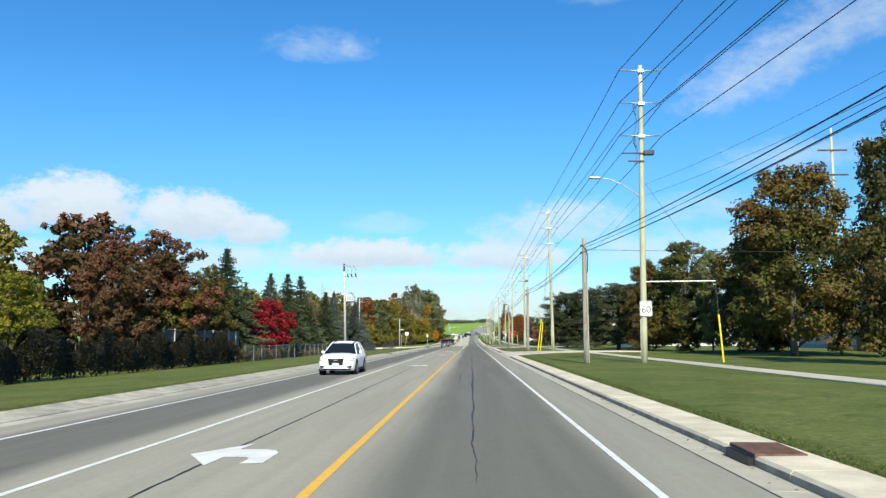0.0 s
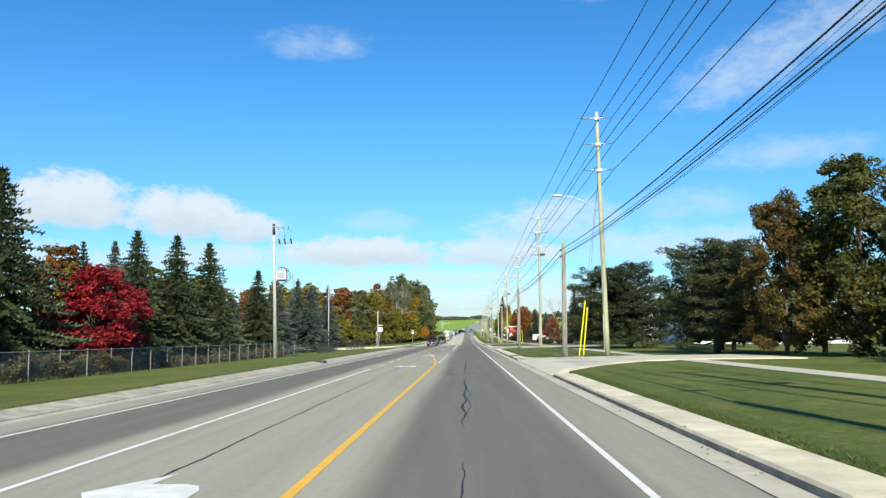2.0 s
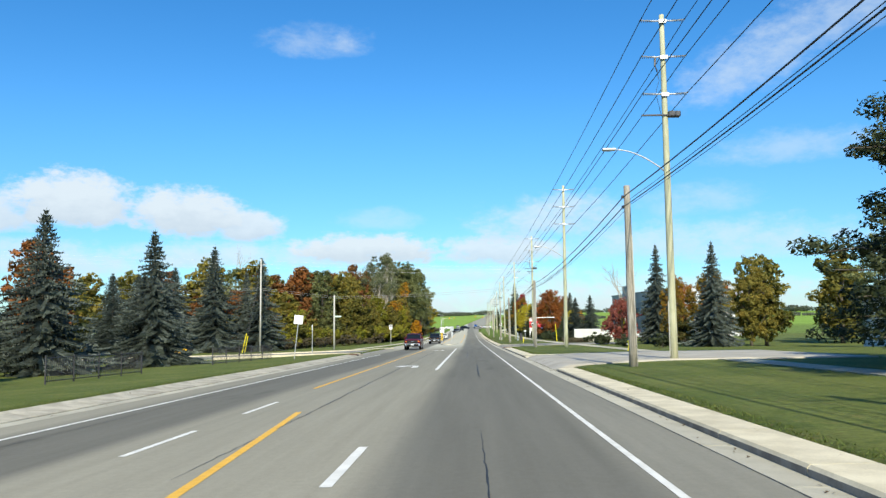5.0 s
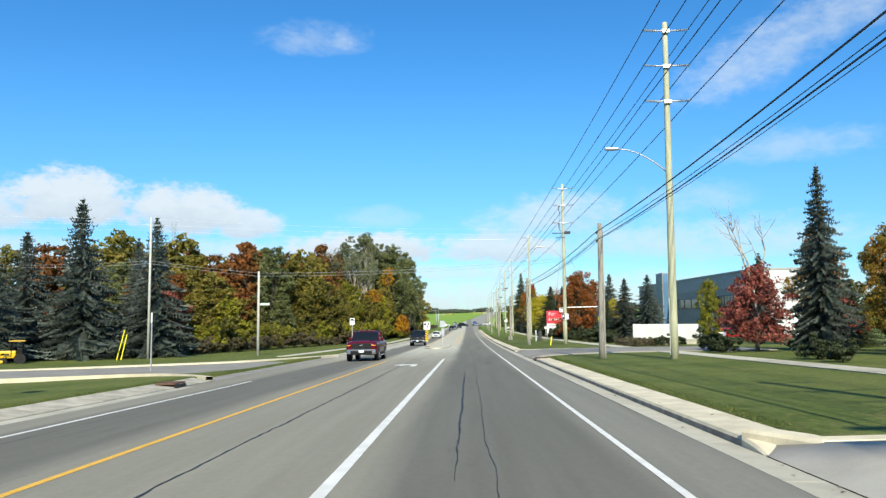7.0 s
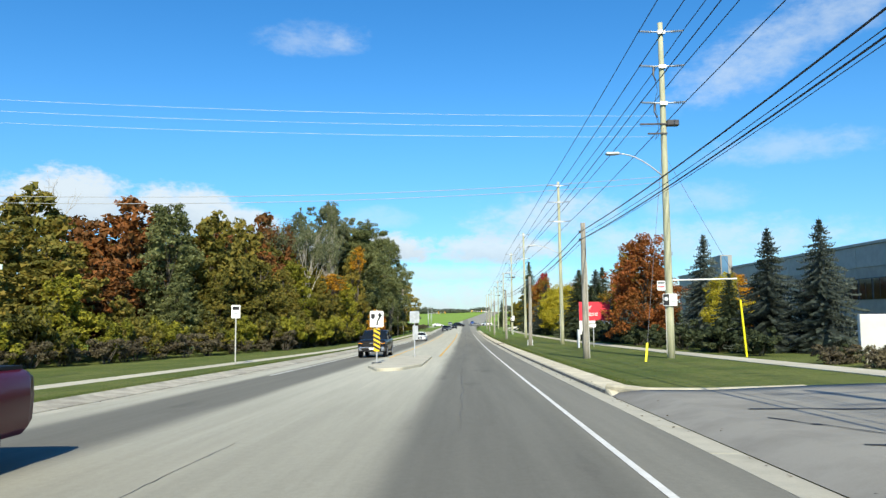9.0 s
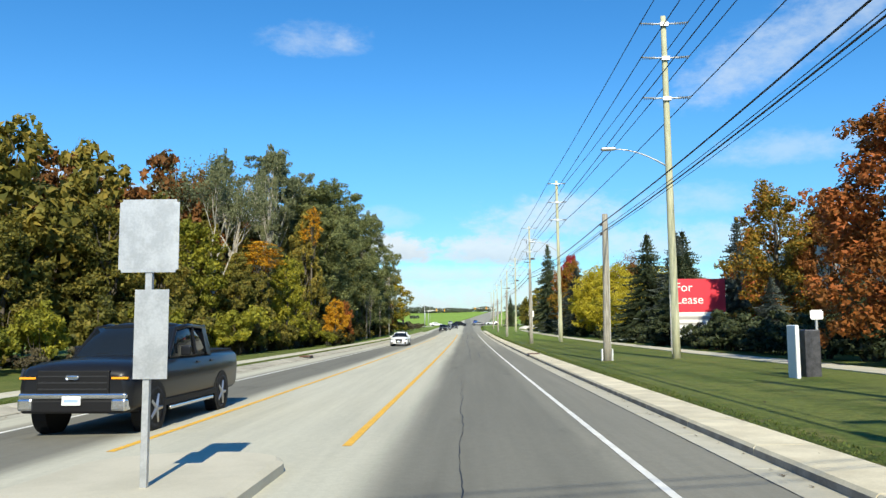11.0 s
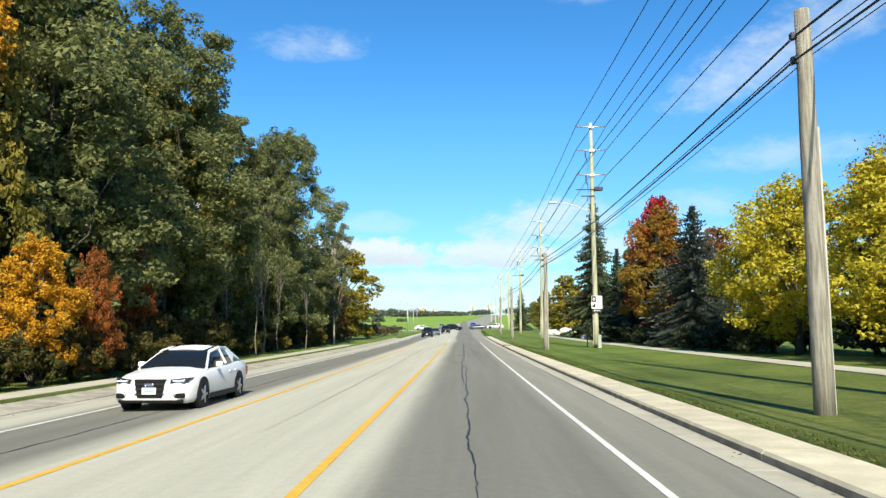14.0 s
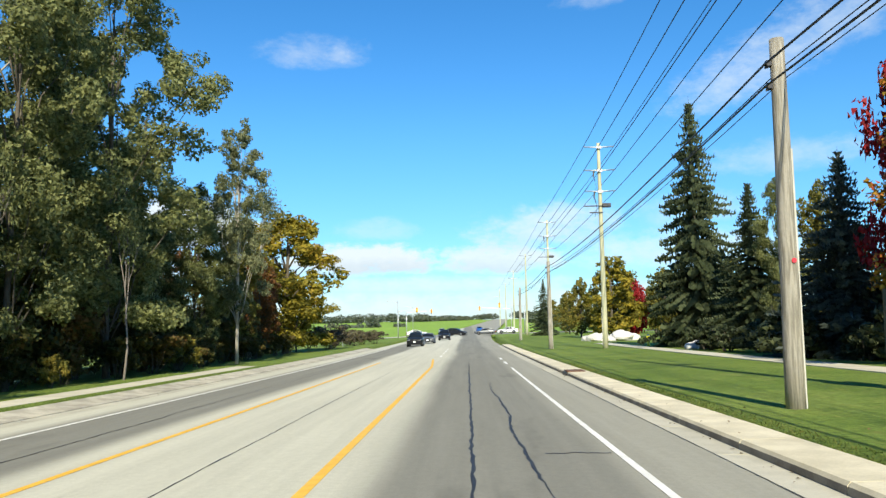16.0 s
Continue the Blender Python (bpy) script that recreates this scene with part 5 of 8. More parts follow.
def make_broadleaf(name, label, mat, h, r, seed, leaves=6500, size=0.34, base=0.22, bark="bark", open_crown=0.0, trunk_r=None):
    rs = np.random.RandomState(seed)
    t = new(name)
    tagged(t, label, "tree")
    ch = h * (1 - base)
    clumps = []
    n = 64
    for k in range(n):
        u = (k + 0.5) / n
        zz = h * base + ch * (0.04 + 0.93 * u)
        prof = math.sin(math.pi * (0.16 + 0.79 * u)) ** 0.75
        lump = 0.82 + 0.34 * math.sin(k * 2.4 * 1.7 + seed) * rs.uniform(0.3, 1)
        a = k * 2.4 + rs.uniform(-0.6, 0.6)
        d = r * prof * lump * math.sqrt(rs.uniform(0.12, 0.85))
        clumps.append((d * math.cos(a), d * math.sin(a), zz + rs.uniform(-0.03, 0.03) * h, r * rs.uniform(0.15, 0.27) * (0.7 + 0.4 * prof) * (1 - open_crown * 0.25)))
    bm = bmesh.new()
    tr = trunk_r or 0.014 * h + 0.04
    top = Vector((rs.uniform(-0.2, 0.2), rs.uniform(-0.2, 0.2), h * 0.86))
    bent_tube(bm, [(0, 0, -0.3), (rs.uniform(-0.1, 0.1), rs.uniform(-0.1, 0.1), h * base), (top.x * 0.6, top.y * 0.6, h * 0.55), top], [tr * 1.25, tr, tr * 0.6, tr * 0.18], 9)
    for c in clumps[2:-1:3]:
        z0 = max(h * base * 0.75, c[2] - 0.30 * h)
        limb(bm, (top.x * z0 / h, top.y * z0 / h, z0), c[:3], tr * 0.36, tr * 0.07, rs)
    under(part("trunk", bm, M[bark]), t)
    leaves, size = int(leaves * FINE[0]), size / math.sqrt(FINE[0])
    p, d = crown_points(rs, leaves, split_clumps(rs, clumps, 8, 0.36, 0.62), 0.8)
    d[:, 2] += 0.3
    v, f = leaf_quads(p, d, size, rs)
    under(new("crown", fast_mesh("crown", v, f, M[mat])), t)
    t["h0"] = h
    return t


def make_spruce(name, label, mat, h, r, seed, dense=1.0):
    rs = np.random.RandomState(seed)
    t = new(name)
    tagged(t, label, "tree")
    bm = bmesh.new()
    bent_tube(bm, [(0, 0, -0.3), (0, 0, h * 0.5), (0, 0, h * 0.98)], [0.018 * h, 0.011 * h, 0.02], 8)
    vs, fs = [], []
    quads = []
    z = 0.03 * h
    while z < h * 0.985:
        u = z / h
        L0 = (r * (1 - u) ** 0.92 + 0.05) * rs.uniform(0.76, 1.12)
        nb = max(5, int((9 - 3 * u) * dense * (1 if FINE[0] > 1 else 0.7)))
        ph = rs.uniform(0, 6.28)
        for k in range(nb):
            a = ph + 2 * math.pi * k / nb + rs.uniform(-0.25, 0.25)
            L = L0 * rs.uniform(0.58, 1.16)
            dz0 = rs.uniform(-0.20, 0.10) + 0.45 * max(0, u - 0.6)
            dirv = np.array([math.cos(a), math.sin(a), 0.0])
            sidev = np.array([-math.sin(a), math.cos(a), 0.0])
            m = max(4, int(L / 0.20))
            for j in range(m):
                q_s = (j + 0.6) / m
                q = dirv * (L * q_s) + np.array([0, 0, z + L * (dz0 * q_s - 0.26 * q_s * q_s + 0.16 * q_s ** 4)])
                ln = (0.32 + 0.10 * L) * (1.15 - 0.55 * q_s) * (1.1 - 0.75 * u) * rs.uniform(0.75, 1.2)
                for sg in (-1, 1):
                    tip = q + sidev * sg * ln * 0.85 + dirv * ln * 0.6 + np.array([0, 0, -0.08 * ln + rs.uniform(-0.08, 0.06)])
                    w = 0.15 * rs.uniform(0.7, 1.3)
                    lift = np.array([0, 0, w * 0.6])
                    quads.append((q - lift * 0.5, (q + tip) / 2 - lift - dirv * w * 0.4, tip, (q + tip) / 2 + lift + dirv * w * 0.5))
                if j % 2 == 0:
                    hang = q + np.array([rs.uniform(-0.1, 0.1), rs.uniform(-0.1, 0.1), -0.18 - 0.10 * L * (1 - q_s)])
                    quads.append((q - dirv * 0.08, hang - sidev * 0.04, hang + sidev * 0.06, q + dirv * 0.10))
                else:
                    crest = q + dirv * 0.16 + np.array([rs.uniform(-0.06, 0.06), rs.uniform(-0.06, 0.06), 0.16])
                    quads.append((q - sidev * 0.06, q + dirv * 0.1, crest, q + sidev * 0.06))
            tipq = dirv * L + np.array([0, 0, z + L * (dz0 - 0.14)])
            q0 = dirv * L * 0.45 + np.array([0, 0, z + L * (dz0 * 0.45 - 0.05)])
            quads.append((q0 - sidev * 0.09, tipq - dirv * 0.1, tipq + dirv * 0.14 + np.array([0, 0, 0.03]), q0 + sidev * 0.09))
        z += rs.uniform(0.7, 1.3) * (0.27 + 0.12 * (1 - u)) * (h / 11) ** 0.4 / dense ** 0.5
    quads.append((np.array([-0.05, 0, h * 0.95]), np.array([0, 0.05, h * 0.95]), np.array([0.05, 0, h * 0.96]), np.array([0, 0, h * 1.02])))
    under(part("trunk", bm, M["bark"]), t)
    v = np.array(quads, dtype=np.float32).reshape(-1, 3)
    f = np.arange(len(v), dtype=np.int32).reshape(-1, 4)
    under(new("crown", fast_mesh("crown", v, f, M[mat])), t)
    t["h0"] = h
    return t


def make_pine(name, label, h, r, seed):
    """A spreading pine: a bare lower trunk, long uneven boughs and tufts of needles turned up at their ends."""
    rs = np.random.RandomState(seed)
    t = new(name)
    tagged(t, label, "tree")
    tufts = []
    bm = bmesh.new()
    bent_tube(bm, [(0, 0, -0.3), (0.1, 0, h * 0.35), (0.0, 0.1, h * 0.88)], [0.021 * h, 0.017 * h, 0.05], 9)
    n = 66
    for k in range(n):
        u = (k + 0.5) / n
        z0 = h * (0.10 + 0.79 * u)
        a = k * 2.4 + rs.uniform(-0.5, 0.5)
        L = r * (1.0 - 0.55 * u ** 2.4) * rs.uniform(0.62, 1.1)
        rise = L * (-0.10 + 0.50 * u) + rs.uniform(-0.15, 0.25)
        end = Vector((L * math.cos(a), L * math.sin(a), z0 + rise))
        limb(bm, (0, 0, z0 - 0.1), end, 0.075 - 0.03 * u, 0.018, rs)
        m = max(4, int(L / 0.42))
        for j in range(m):
            w = 0.32 + 0.68 * (j + rs.uniform(0.2, 0.9)) / m
            side = rs.normal(0, 0.20 * L * w + 0.12)
            tufts.append((end.x * w - math.sin(a) * side, end.y * w + math.cos(a) * side, z0 + rise * w + 0.16 + rs.uniform(-0.1, 0.22), rs.uniform(0.30, 0.54)))
    for k in range(7):
        tufts.append((rs.normal(0, 0.5), rs.normal(0, 0.5), h * rs.uniform(0.88, 1.0), rs.uniform(0.25, 0.4)))
    under(part("trunk", bm, M["bark"]), t)
    p, d = crown_points(rs, int(21000 * FINE[0]), tufts, 0.7)
    d[:, 2] += 0.45
    v, f = leaf_quads(p, d, 0.25 / math.sqrt(FINE[0]), rs, 0.6)
    under(new("crown", fast_mesh("crown", v, f, M["pine"])), t)
    t["h0"] = h
    return t


def make_shrub(name, label, mat, h, r, seed, leaves=1500, size=0.22, category="shrub"):
    rs = np.random.RandomState(seed)
    t = new(name)
    tagged(t, label, category)
    clumps = []
    bm = bmesh.new()
    for k in range(9):
        a = k * 2.4
        d = r * rs.uniform(0.1, 0.62)
        c = (d * math.cos(a), d * math.sin(a), h * rs.uniform(0.28, 0.74), r * rs.uniform(0.26, 0.42))
        clumps.append(c)
        limb(bm, (0.1 * math.cos(a), 0.1 * math.sin(a), -0.1), c[:3], 0.03, 0.012, rs, 4)
    under(part("woody_base", bm, M["bark"]), t)
    leaves, size = int(leaves * 1.4), size / 1.2
    p, d = crown_points(rs, leaves, split_clumps(rs, clumps, 5), h / (2.0 * r) + 0.1)
    p[:, 2] = np.maximum(p[:, 2], 0.03)
    v, f = leaf_quads(p, d, size, rs)
    under(new("foliage", fast_mesh("foliage", v, f, M[mat])), t)
    t["h0"] = h
    return t


def make_bare(name, label, h, seed, mat="bark_pale", leaves=0, leaf_mat="sage", spread=0.55):
    rs = np.random.RandomState(seed)
    t = new(name)
    tagged(t, label, "tree")
    bm = bmesh.new()
    tips = []

    def grow(a, d, ln, r, lvl):
        b = a + d * ln
        mid = a.lerp(b, 0.5) + Vector(rs.normal(0, 0.05, 3)) * ln
        bent_tube(bm, [a, mid, b], [r, r * 0.8, r * 0.55], 6 if lvl < 2 else 4)
        if lvl >= 4:
            tips.append(b)
            return
        for k in range(3 if lvl < 3 else 2):
            v = (d + Vector(rs.normal(0, spread, 3)) + Vector((0, 0, 0.25))).normalized()
            grow(b if k else a.lerp(b, 0.75), v, ln * rs.uniform(0.5, 0.72), r * 0.5, lvl + 1)

    grow(Vector((0, 0, -0.3)), Vector((rs.uniform(-0.04, 0.04), rs.uniform(-0.04, 0.04), 1)).normalized(), h * 0.42, 0.016 * h, 0)
    under(part("limbwork", bm, M[mat]), t)
    if leaves:
        tp = np.array([tuple(q) for q in tips])
        idx = rs.randint(0, len(tp), leaves)
        p = tp[idx] + rs.normal(0, 0.55, (leaves, 3))
        v, f = leaf_quads(p, rs.normal(0, 1, (leaves, 3)), 0.22, rs)
        under(new("crown", fast_mesh("crown", v, f, M[leaf_mat])), t)
    t["h0"] = h
    return t


PROTO, USED = {}, {}
KINDS = {
    "turning_maple": [lambda s: make_broadleaf("maple_tree", "large maple turning from olive green to rusty red", "maple", 12, 4.6, s, 13000, 0.33, 0.05)],
    "russet_maple": [lambda s: make_broadleaf("maple_tree", "broad maple in russet and olive autumn leaf by the hedge", "russet", 12, 4.6, s, 12000, 0.33, 0.05, "bark", 0.5)],
    "dark_maple": [lambda s: make_broadleaf("maple_tree", "large dark olive maple shading the lawn", "dark_maple", 12, 4.6, s, 12000, 0.33, 0.05)],
    "olive": [lambda s: make_broadleaf("broadleaf_tree", "dense olive green tree at the edge of the wood", "olive", 12, 3.7, s, 6200, 0.40, 0.06)],
    "green": [lambda s: make_broadleaf("broadleaf_tree", "tall dark green tree with drooping foliage", "green", 15, 4.2, s, 16000, 0.27, 0.05, "bark", 0.0, 0.13)],
    "high_green": [lambda s: make_broadleaf("broadleaf_tree", "tall green poplar with bare lower trunk at the wood's edge", "green", 20, 4.8, s, 22000, 0.27, 0.10, "bark", 0.0, 0.14)],
    "sapling": [lambda s: make_bare("sapling", "slim grey-barked sapling in the wood's shade", 10, s, "twig", 700, "green", 0.30)],
    "sage": [lambda s: make_broadleaf("poplar_tree", "tall grey-green poplar with a pale trunk", "sage", 17, 3.6, s, 10000, 0.27, 0.20, "bark_pale", 0.5, 0.15)],
    "tall_poplar": [lambda s: make_broadleaf("poplar_tree", "tall pale-trunked poplar with a high grey-green crown", "sage", 22, 3.9, s, 7500, 0.28, 0.50, "bark_pale", 0.8, 0.24)],
    "mixed_maple": [lambda s: make_broadleaf("maple_tree", "maple turning olive, orange and red beside the pavement", "mixed_maple", 12, 3.9, s, 9000, 0.28, 0.12)],
    "rust": [lambda s: make_broadleaf("broadleaf_tree", "rusty brown autumn tree in the wood", "rust", 13, 3.7, s, 5400, 0.42, 0.14)],
    "amber": [lambda s: make_broadleaf("maple_tree", "bright orange autumn maple", "amber", 9, 3.1, s, 8600, 0.25, 0.16)],
    "amber_spray": [lambda s: make_broadleaf("maple_tree", "slender maple with sprays of orange leaves among green crowns", "amber", 16, 1.6, s, 800, 0.26, 0.74, "bark", 0.6, 0.09)],
    "gold": [lambda s: make_broadleaf("broadleaf_tree", "golden yellow autumn tree beside the pavement", "gold", 9, 3.7, s, 8500, 0.25, 0.10)],
    "lime": [lambda s: make_broadleaf("broadleaf_tree", "yellow-green tree in early autumn colour", "lime", 9, 3.0, s, 5600, 0.30, 0.08)],
    "turning_lime": [lambda s: make_broadleaf("broadleaf_tree", "rounded tree turning from green to yellow-orange", "turning_lime", 9, 3.0, s, 7600, 0.30, 0.04)],
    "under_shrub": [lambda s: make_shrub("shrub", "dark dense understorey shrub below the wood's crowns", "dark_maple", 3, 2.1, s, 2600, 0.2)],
    "red": [lambda s: make_broadleaf("maple_tree", "brilliant red autumn maple by the fence", "red", 7, 2.9, s, 5600, 0.30, 0.06)],
    "orange_red": [lambda s: make_broadleaf("maple_tree", "orange and red autumn maple near the pavement", "orange_red", 10, 3.6, s, 9000, 0.27, 0.08)],
    "burgundy": [lambda s: make_broadleaf("ornamental_tree", "small burgundy-leaved ornamental tree", "burgundy", 5, 2.4, s, 3200, 0.26, 0.12)],
    "spruce": [lambda s: make_spruce("blue_spruce", "blue-grey spruce with layered drooping branches", "spruce", 12, 5.6, s, 1.4)],
    "dark_spruce": [lambda s: make_spruce("spruce_tree", "dark green spruce with a pointed crown", "spruce_green", 11, 4.9, s, 1.35)],
    "pine": [lambda s: make_pine("pine_tree", "dark spreading pine on the lawn", 9.5, 4.2, s)],
    "lime_shrub": [lambda s: make_shrub("shrub", "yellow-green leafy shrub at the wood's edge", "lime", 4, 2.1, s, 2300, 0.24)],
    "olive_shrub": [lambda s: make_shrub("shrub", "olive green leafy shrub at the wood's edge", "olive", 3.5, 2.0, s, 2200, 0.24)],
    "scrub": [lambda s: make_shrub("shrub", "dry brown scrub beside the grass", "scrub", 2.2, 1.7, s, 1900, 0.17)],
    "low_scrub": [lambda s: make_shrub("dry_weeds", "low dry weeds and scrub along the fence", "scrub", 1.0, 1.1, s, 900, 0.13, "weeds")],
    # the dark pine colour carries the shade that falls on these shrubs
    "dark_shrub": [lambda s: make_shrub("shrub", "dark green clipped shrub", "pine", 1.6, 1.3, s, 1900, 0.16)],
    "bare": [lambda s: make_bare("bare_tree", "leafless pale tree with spreading branches", 11, s)],
    "thin": [lambda s: make_bare("poplar_tree", "thin pale-trunked tree with sparse grey-green leaves", 18, s, "bark_pale", 6000, "sage", 0.42)],
    "thin_red": [lambda s: make_bare("broadleaf_tree", "thin tree with sparse rusty red leaves", 15, s, "bark_pale", 5000, "rust", 0.45)],
}
VARIANTS = {"under_shrub": 2, "olive": 3, "green": 3, "rust": 2, "spruce": 2, "dark_spruce": 2, "sage": 2, "pine": 2, "turning_maple": 2, "lime_shrub": 2, "olive_shrub": 2}


def plant(kind, x, y, h, wide=1.0, turn=None, sink=0.05):
    """Sets a tree of that kind, h metres high, on the ground at (x, y)."""
    nv = VARIANTS.get(kind, 1)
    k = USED.get(kind, 0)
    USED[kind] = k + 1
    var = k % nv
    turn = (k * 137.5) % 360 if turn is None else turn
    coarse = abs(x) > 29 or y > 421
    if coarse:
        var = 0
    key = (kind, var, coarse)
    base = pose(x, y, gz(x, y) - sink, 0, 0, turn)
    if key not in PROTO:
        FINE[0] = 0.8 if coarse else 2.4
        PROTO[key] = KINDS[kind][0](101 + 17 * var + 5 * coarse + sum(map(ord, kind)))
        ob = PROTO[key]
        s = h / ob["h0"]
        ob.matrix_basis = base @ Matrix.Diagonal((s * wide, s * wide, s, 1))
        ob["s0"] = 1
        return ob
    src = PROTO[key]
    s = h / src["h0"]
    made = copy_thing(src, base)
    made.matrix_basis = base @ Matrix.Diagonal((s * wide, s * wide, s, 1))
    return made


rnd = random.Random(5)
# the lawn side: maples, pines, spruces, autumn trees
for args in [
    ("turning_maple", 26.6, 63.6, 16.0, 1.1), ("turning_maple", 25.6, 91.0, 12.8, 1.15), ("dark_maple", 30.0, 80.0, 12.5, 1.1), ("dark_maple", 24.0, 41.5, 13.2, 0.82), ("dark_maple", 29.0, 76.0, 11.5, 1.1), ("turning_maple", 33.0, 62.0, 11.0, 1.0), ("green", 27.0, 86.0, 11.5, 1.0),
    ("pine", 24.5, 112.0, 9.6, 1.0), ("pine", 16.3, 130.0, 9.7, 1.28), ("pine", 19.4, 131.5, 10.1, 1.2), ("mixed_maple", 21.8, 189.0, 6.8, 0.8), ("spruce", 21.9, 176.0, 9.6, 0.62), ("pine", 19.4, 101.0, 9.0, 1.5), ("dark_maple", 21.4, 93.0, 10.8, 0.8), ("pine", 25.5, 118.0, 9.4, 1.0), ("pine", 29.0, 104.0, 10.5, 1.0), ("pine", 21.0, 141.0, 8.4, 0.85),
    ("olive", 33.0, 133.0, 9.0, 1.0), ("olive", 30.0, 185.0, 9.0, 1.1), ("green", 35.0, 172.0, 9.5, 1.2), ("olive", 40.0, 190.0, 10.0, 1.2), ("green", 33.0, 150.0, 9.0, 1.1), ("olive", 42.0, 160.0, 10.0, 1.2), ("olive", 45.0, 200.0, 9.5, 1.2), ("amber", 29.0, 128.0, 8.2, 1.0), ("spruce", 22.3, 198.0, 11.9, 0.56), ("mixed_maple", 29.0, 213.0, 9.0, 1.0), ("spruce", 31.0, 231.0, 9.6, 0.75),
    ("mixed_maple", 32.5, 208.5, 9.2, 1.05), ("dark_spruce", 27.0, 204.0, 5.0, 1.2), ("olive", 36.0, 206.0, 8.5, 1.0), ("olive", 27.0, 181.0, 8.5, 0.9), ("under_shrub", 22.4, 188.0, 3.0, 1.2), ("under_shrub", 25.0, 186.0, 3.4, 1.2), ("mixed_maple", 25.4, 190.0, 7.6, 0.85), ("bare", 18.8, 200.0, 11.5, 0.8), ("burgundy", 17.8, 197.0, 5.4, 0.9), ("lime", 24.6, 228.0, 6.6, 0.75), ("burgundy", 26.0, 204.0, 4.0, 1.0),
    ("orange_red", 16.2, 262.0, 10.0, 1.12), ("spruce", 19.5, 255.0, 9.2, 0.8), ("gold", 18.3, 247.0, 5.4, 0.85), ("amber", 20.5, 250.0, 5.6, 0.8), ("spruce", 18.3, 239.0, 7.6, 0.9), ("spruce", 20.5, 237.0, 7.8, 0.9), ("dark_spruce", 16.6, 241.0, 5.0, 1.0),
    ("mixed_maple", 19.0, 281.0, 10.2, 1.05), ("rust", 21.5, 279.0, 9.6, 0.8), ("spruce", 17.9, 279.0, 4.4, 1.1), ("dark_spruce", 20.6, 275.0, 4.8, 1.2), ("dark_spruce", 22.8, 287.5, 7.6, 1.0), ("dark_spruce", 22.5, 294.0, 9.4, 1.0), ("dark_spruce", 24.0, 282.0, 6.0, 1.3), ("spruce", 19.6, 289.0, 9.4, 0.75), ("dark_spruce", 16.8, 294.0, 7.2, 1.15), ("dark_spruce", 18.4, 297.5, 7.8, 1.2), ("dark_spruce", 16.8, 304.5, 10.2, 1.0), ("spruce", 18.8, 302.0, 10.0, 0.95), ("dark_spruce", 20.5, 306.0, 10.6, 1.0),
    ("gold", 17.8, 316.0, 7.2, 0.95), ("gold", 17.8, 325.5, 8.8, 1.15), ("gold", 17.2, 334.5, 9.4, 1.1), ("gold", 17.6, 338.5, 8.4, 1.0), ("gold", 21.5, 320.0, 8.2, 1.0), ("lime", 21.5, 331.0, 9.6, 1.0), ("rust", 22.0, 336.0, 9.0, 0.8), ("thin_red", 21.0, 331.0, 10.0, 0.8),
    ("spruce", 16.8, 350.0, 10.4, 1.1), ("mixed_maple", 17.3, 361.0, 12.0, 1.12), ("red", 17.8, 364.5, 13.4, 0.5), ("rust", 19.0, 352.0, 9.0, 0.8), ("dark_spruce", 17.0, 392.5, 18.6, 0.6), ("dark_spruce", 18.6, 386.0, 11.0, 0.75), ("green", 19.6, 384.0, 10.8, 0.6), ("olive", 21.8, 383.0, 10.0, 0.7), ("spruce", 16.9, 370.5, 9.4, 0.9), ("dark_spruce", 19.6, 368.0, 9.0, 1.0),
    ("turning_lime", 19.0, 436.0, 10.4, 1.2), ("olive", 16.5, 447.0, 8.6, 0.8), ("green", 20.5, 438.0, 8.8, 0.9), ("olive", 26.0, 436.0, 9.0, 1.1), ("olive", 30.0, 424.0, 9.0, 1.1), ("green", 34.0, 440.0, 9.5, 1.1), ("olive", 19.0, 478.0, 8.0, 0.9), ("green", 25.0, 486.0, 8.4, 1.1), ("olive", 33.0, 470.0, 8.6, 1.2), ("olive", 24.0, 516.0, 7.6, 1.1), ("green", 31.0, 530.0, 8.0, 1.2), ("olive", 30.0, 575.0, 7.6, 1.1), ("green", 36.0, 610.0, 7.6, 1.2), ("olive", 42.0, 500.0, 8.5, 1.3), ("olive", 44.0, 455.0, 9.0, 1.3), ("red", 23.0, 440.0, 7.6, 0.62), ("dark_spruce", 30.0, 410.0, 7.0, 1.0), ("dark_spruce", 13.5, 470.0, 10.0, 0.7), ("olive", 24.0, 450.0, 8.0, 0.9), ("green", 21.0, 500.0, 8.0, 0.9), ("olive", 23.0, 540.0, 8.0, 1.0),
]:
    plant(*args)
# clipped shrubs along the pavement
for k in range(9):
    plant("dark_shrub", 15.2 + 0.8 * (k % 2), 233.0 + 3.4 * k, 1.5 + 0.3 * (k % 3), 1.15)
for k in range(7):
    plant("dark_shrub", 15.0 + 1.0 * (k % 2), 284.0 + 4.2 * k, 1.5 + 0.4 * (k % 3), 1.1)
for x, y, h in ((15.4, 196.0, 1.3), (15.8, 199.5, 1.5), (15.0, 181.0, 1.0), (15.6, 184.0, 1.2), (16.2, 172.0, 1.3), (17.0, 217.0, 1.1), (19.0, 218.5, 1.0), (21.5, 218.0, 1.1), (15.2, 224.0, 0.8), (16.0, 374.0, 1.6), (17.0, 366.0, 1.8), (15.2, 358.0, 1.6), (16.0, 344.0, 1.7), (15.4, 336.0, 1.5), (15.0, 318.0, 1.4)):
    plant("dark_shrub", x, y, h, 1.2)
for k in range(5):
    plant("scrub", 15.7 + 0.75 * k, 386.8 + 0.2 * k, 1.35, 0.9)
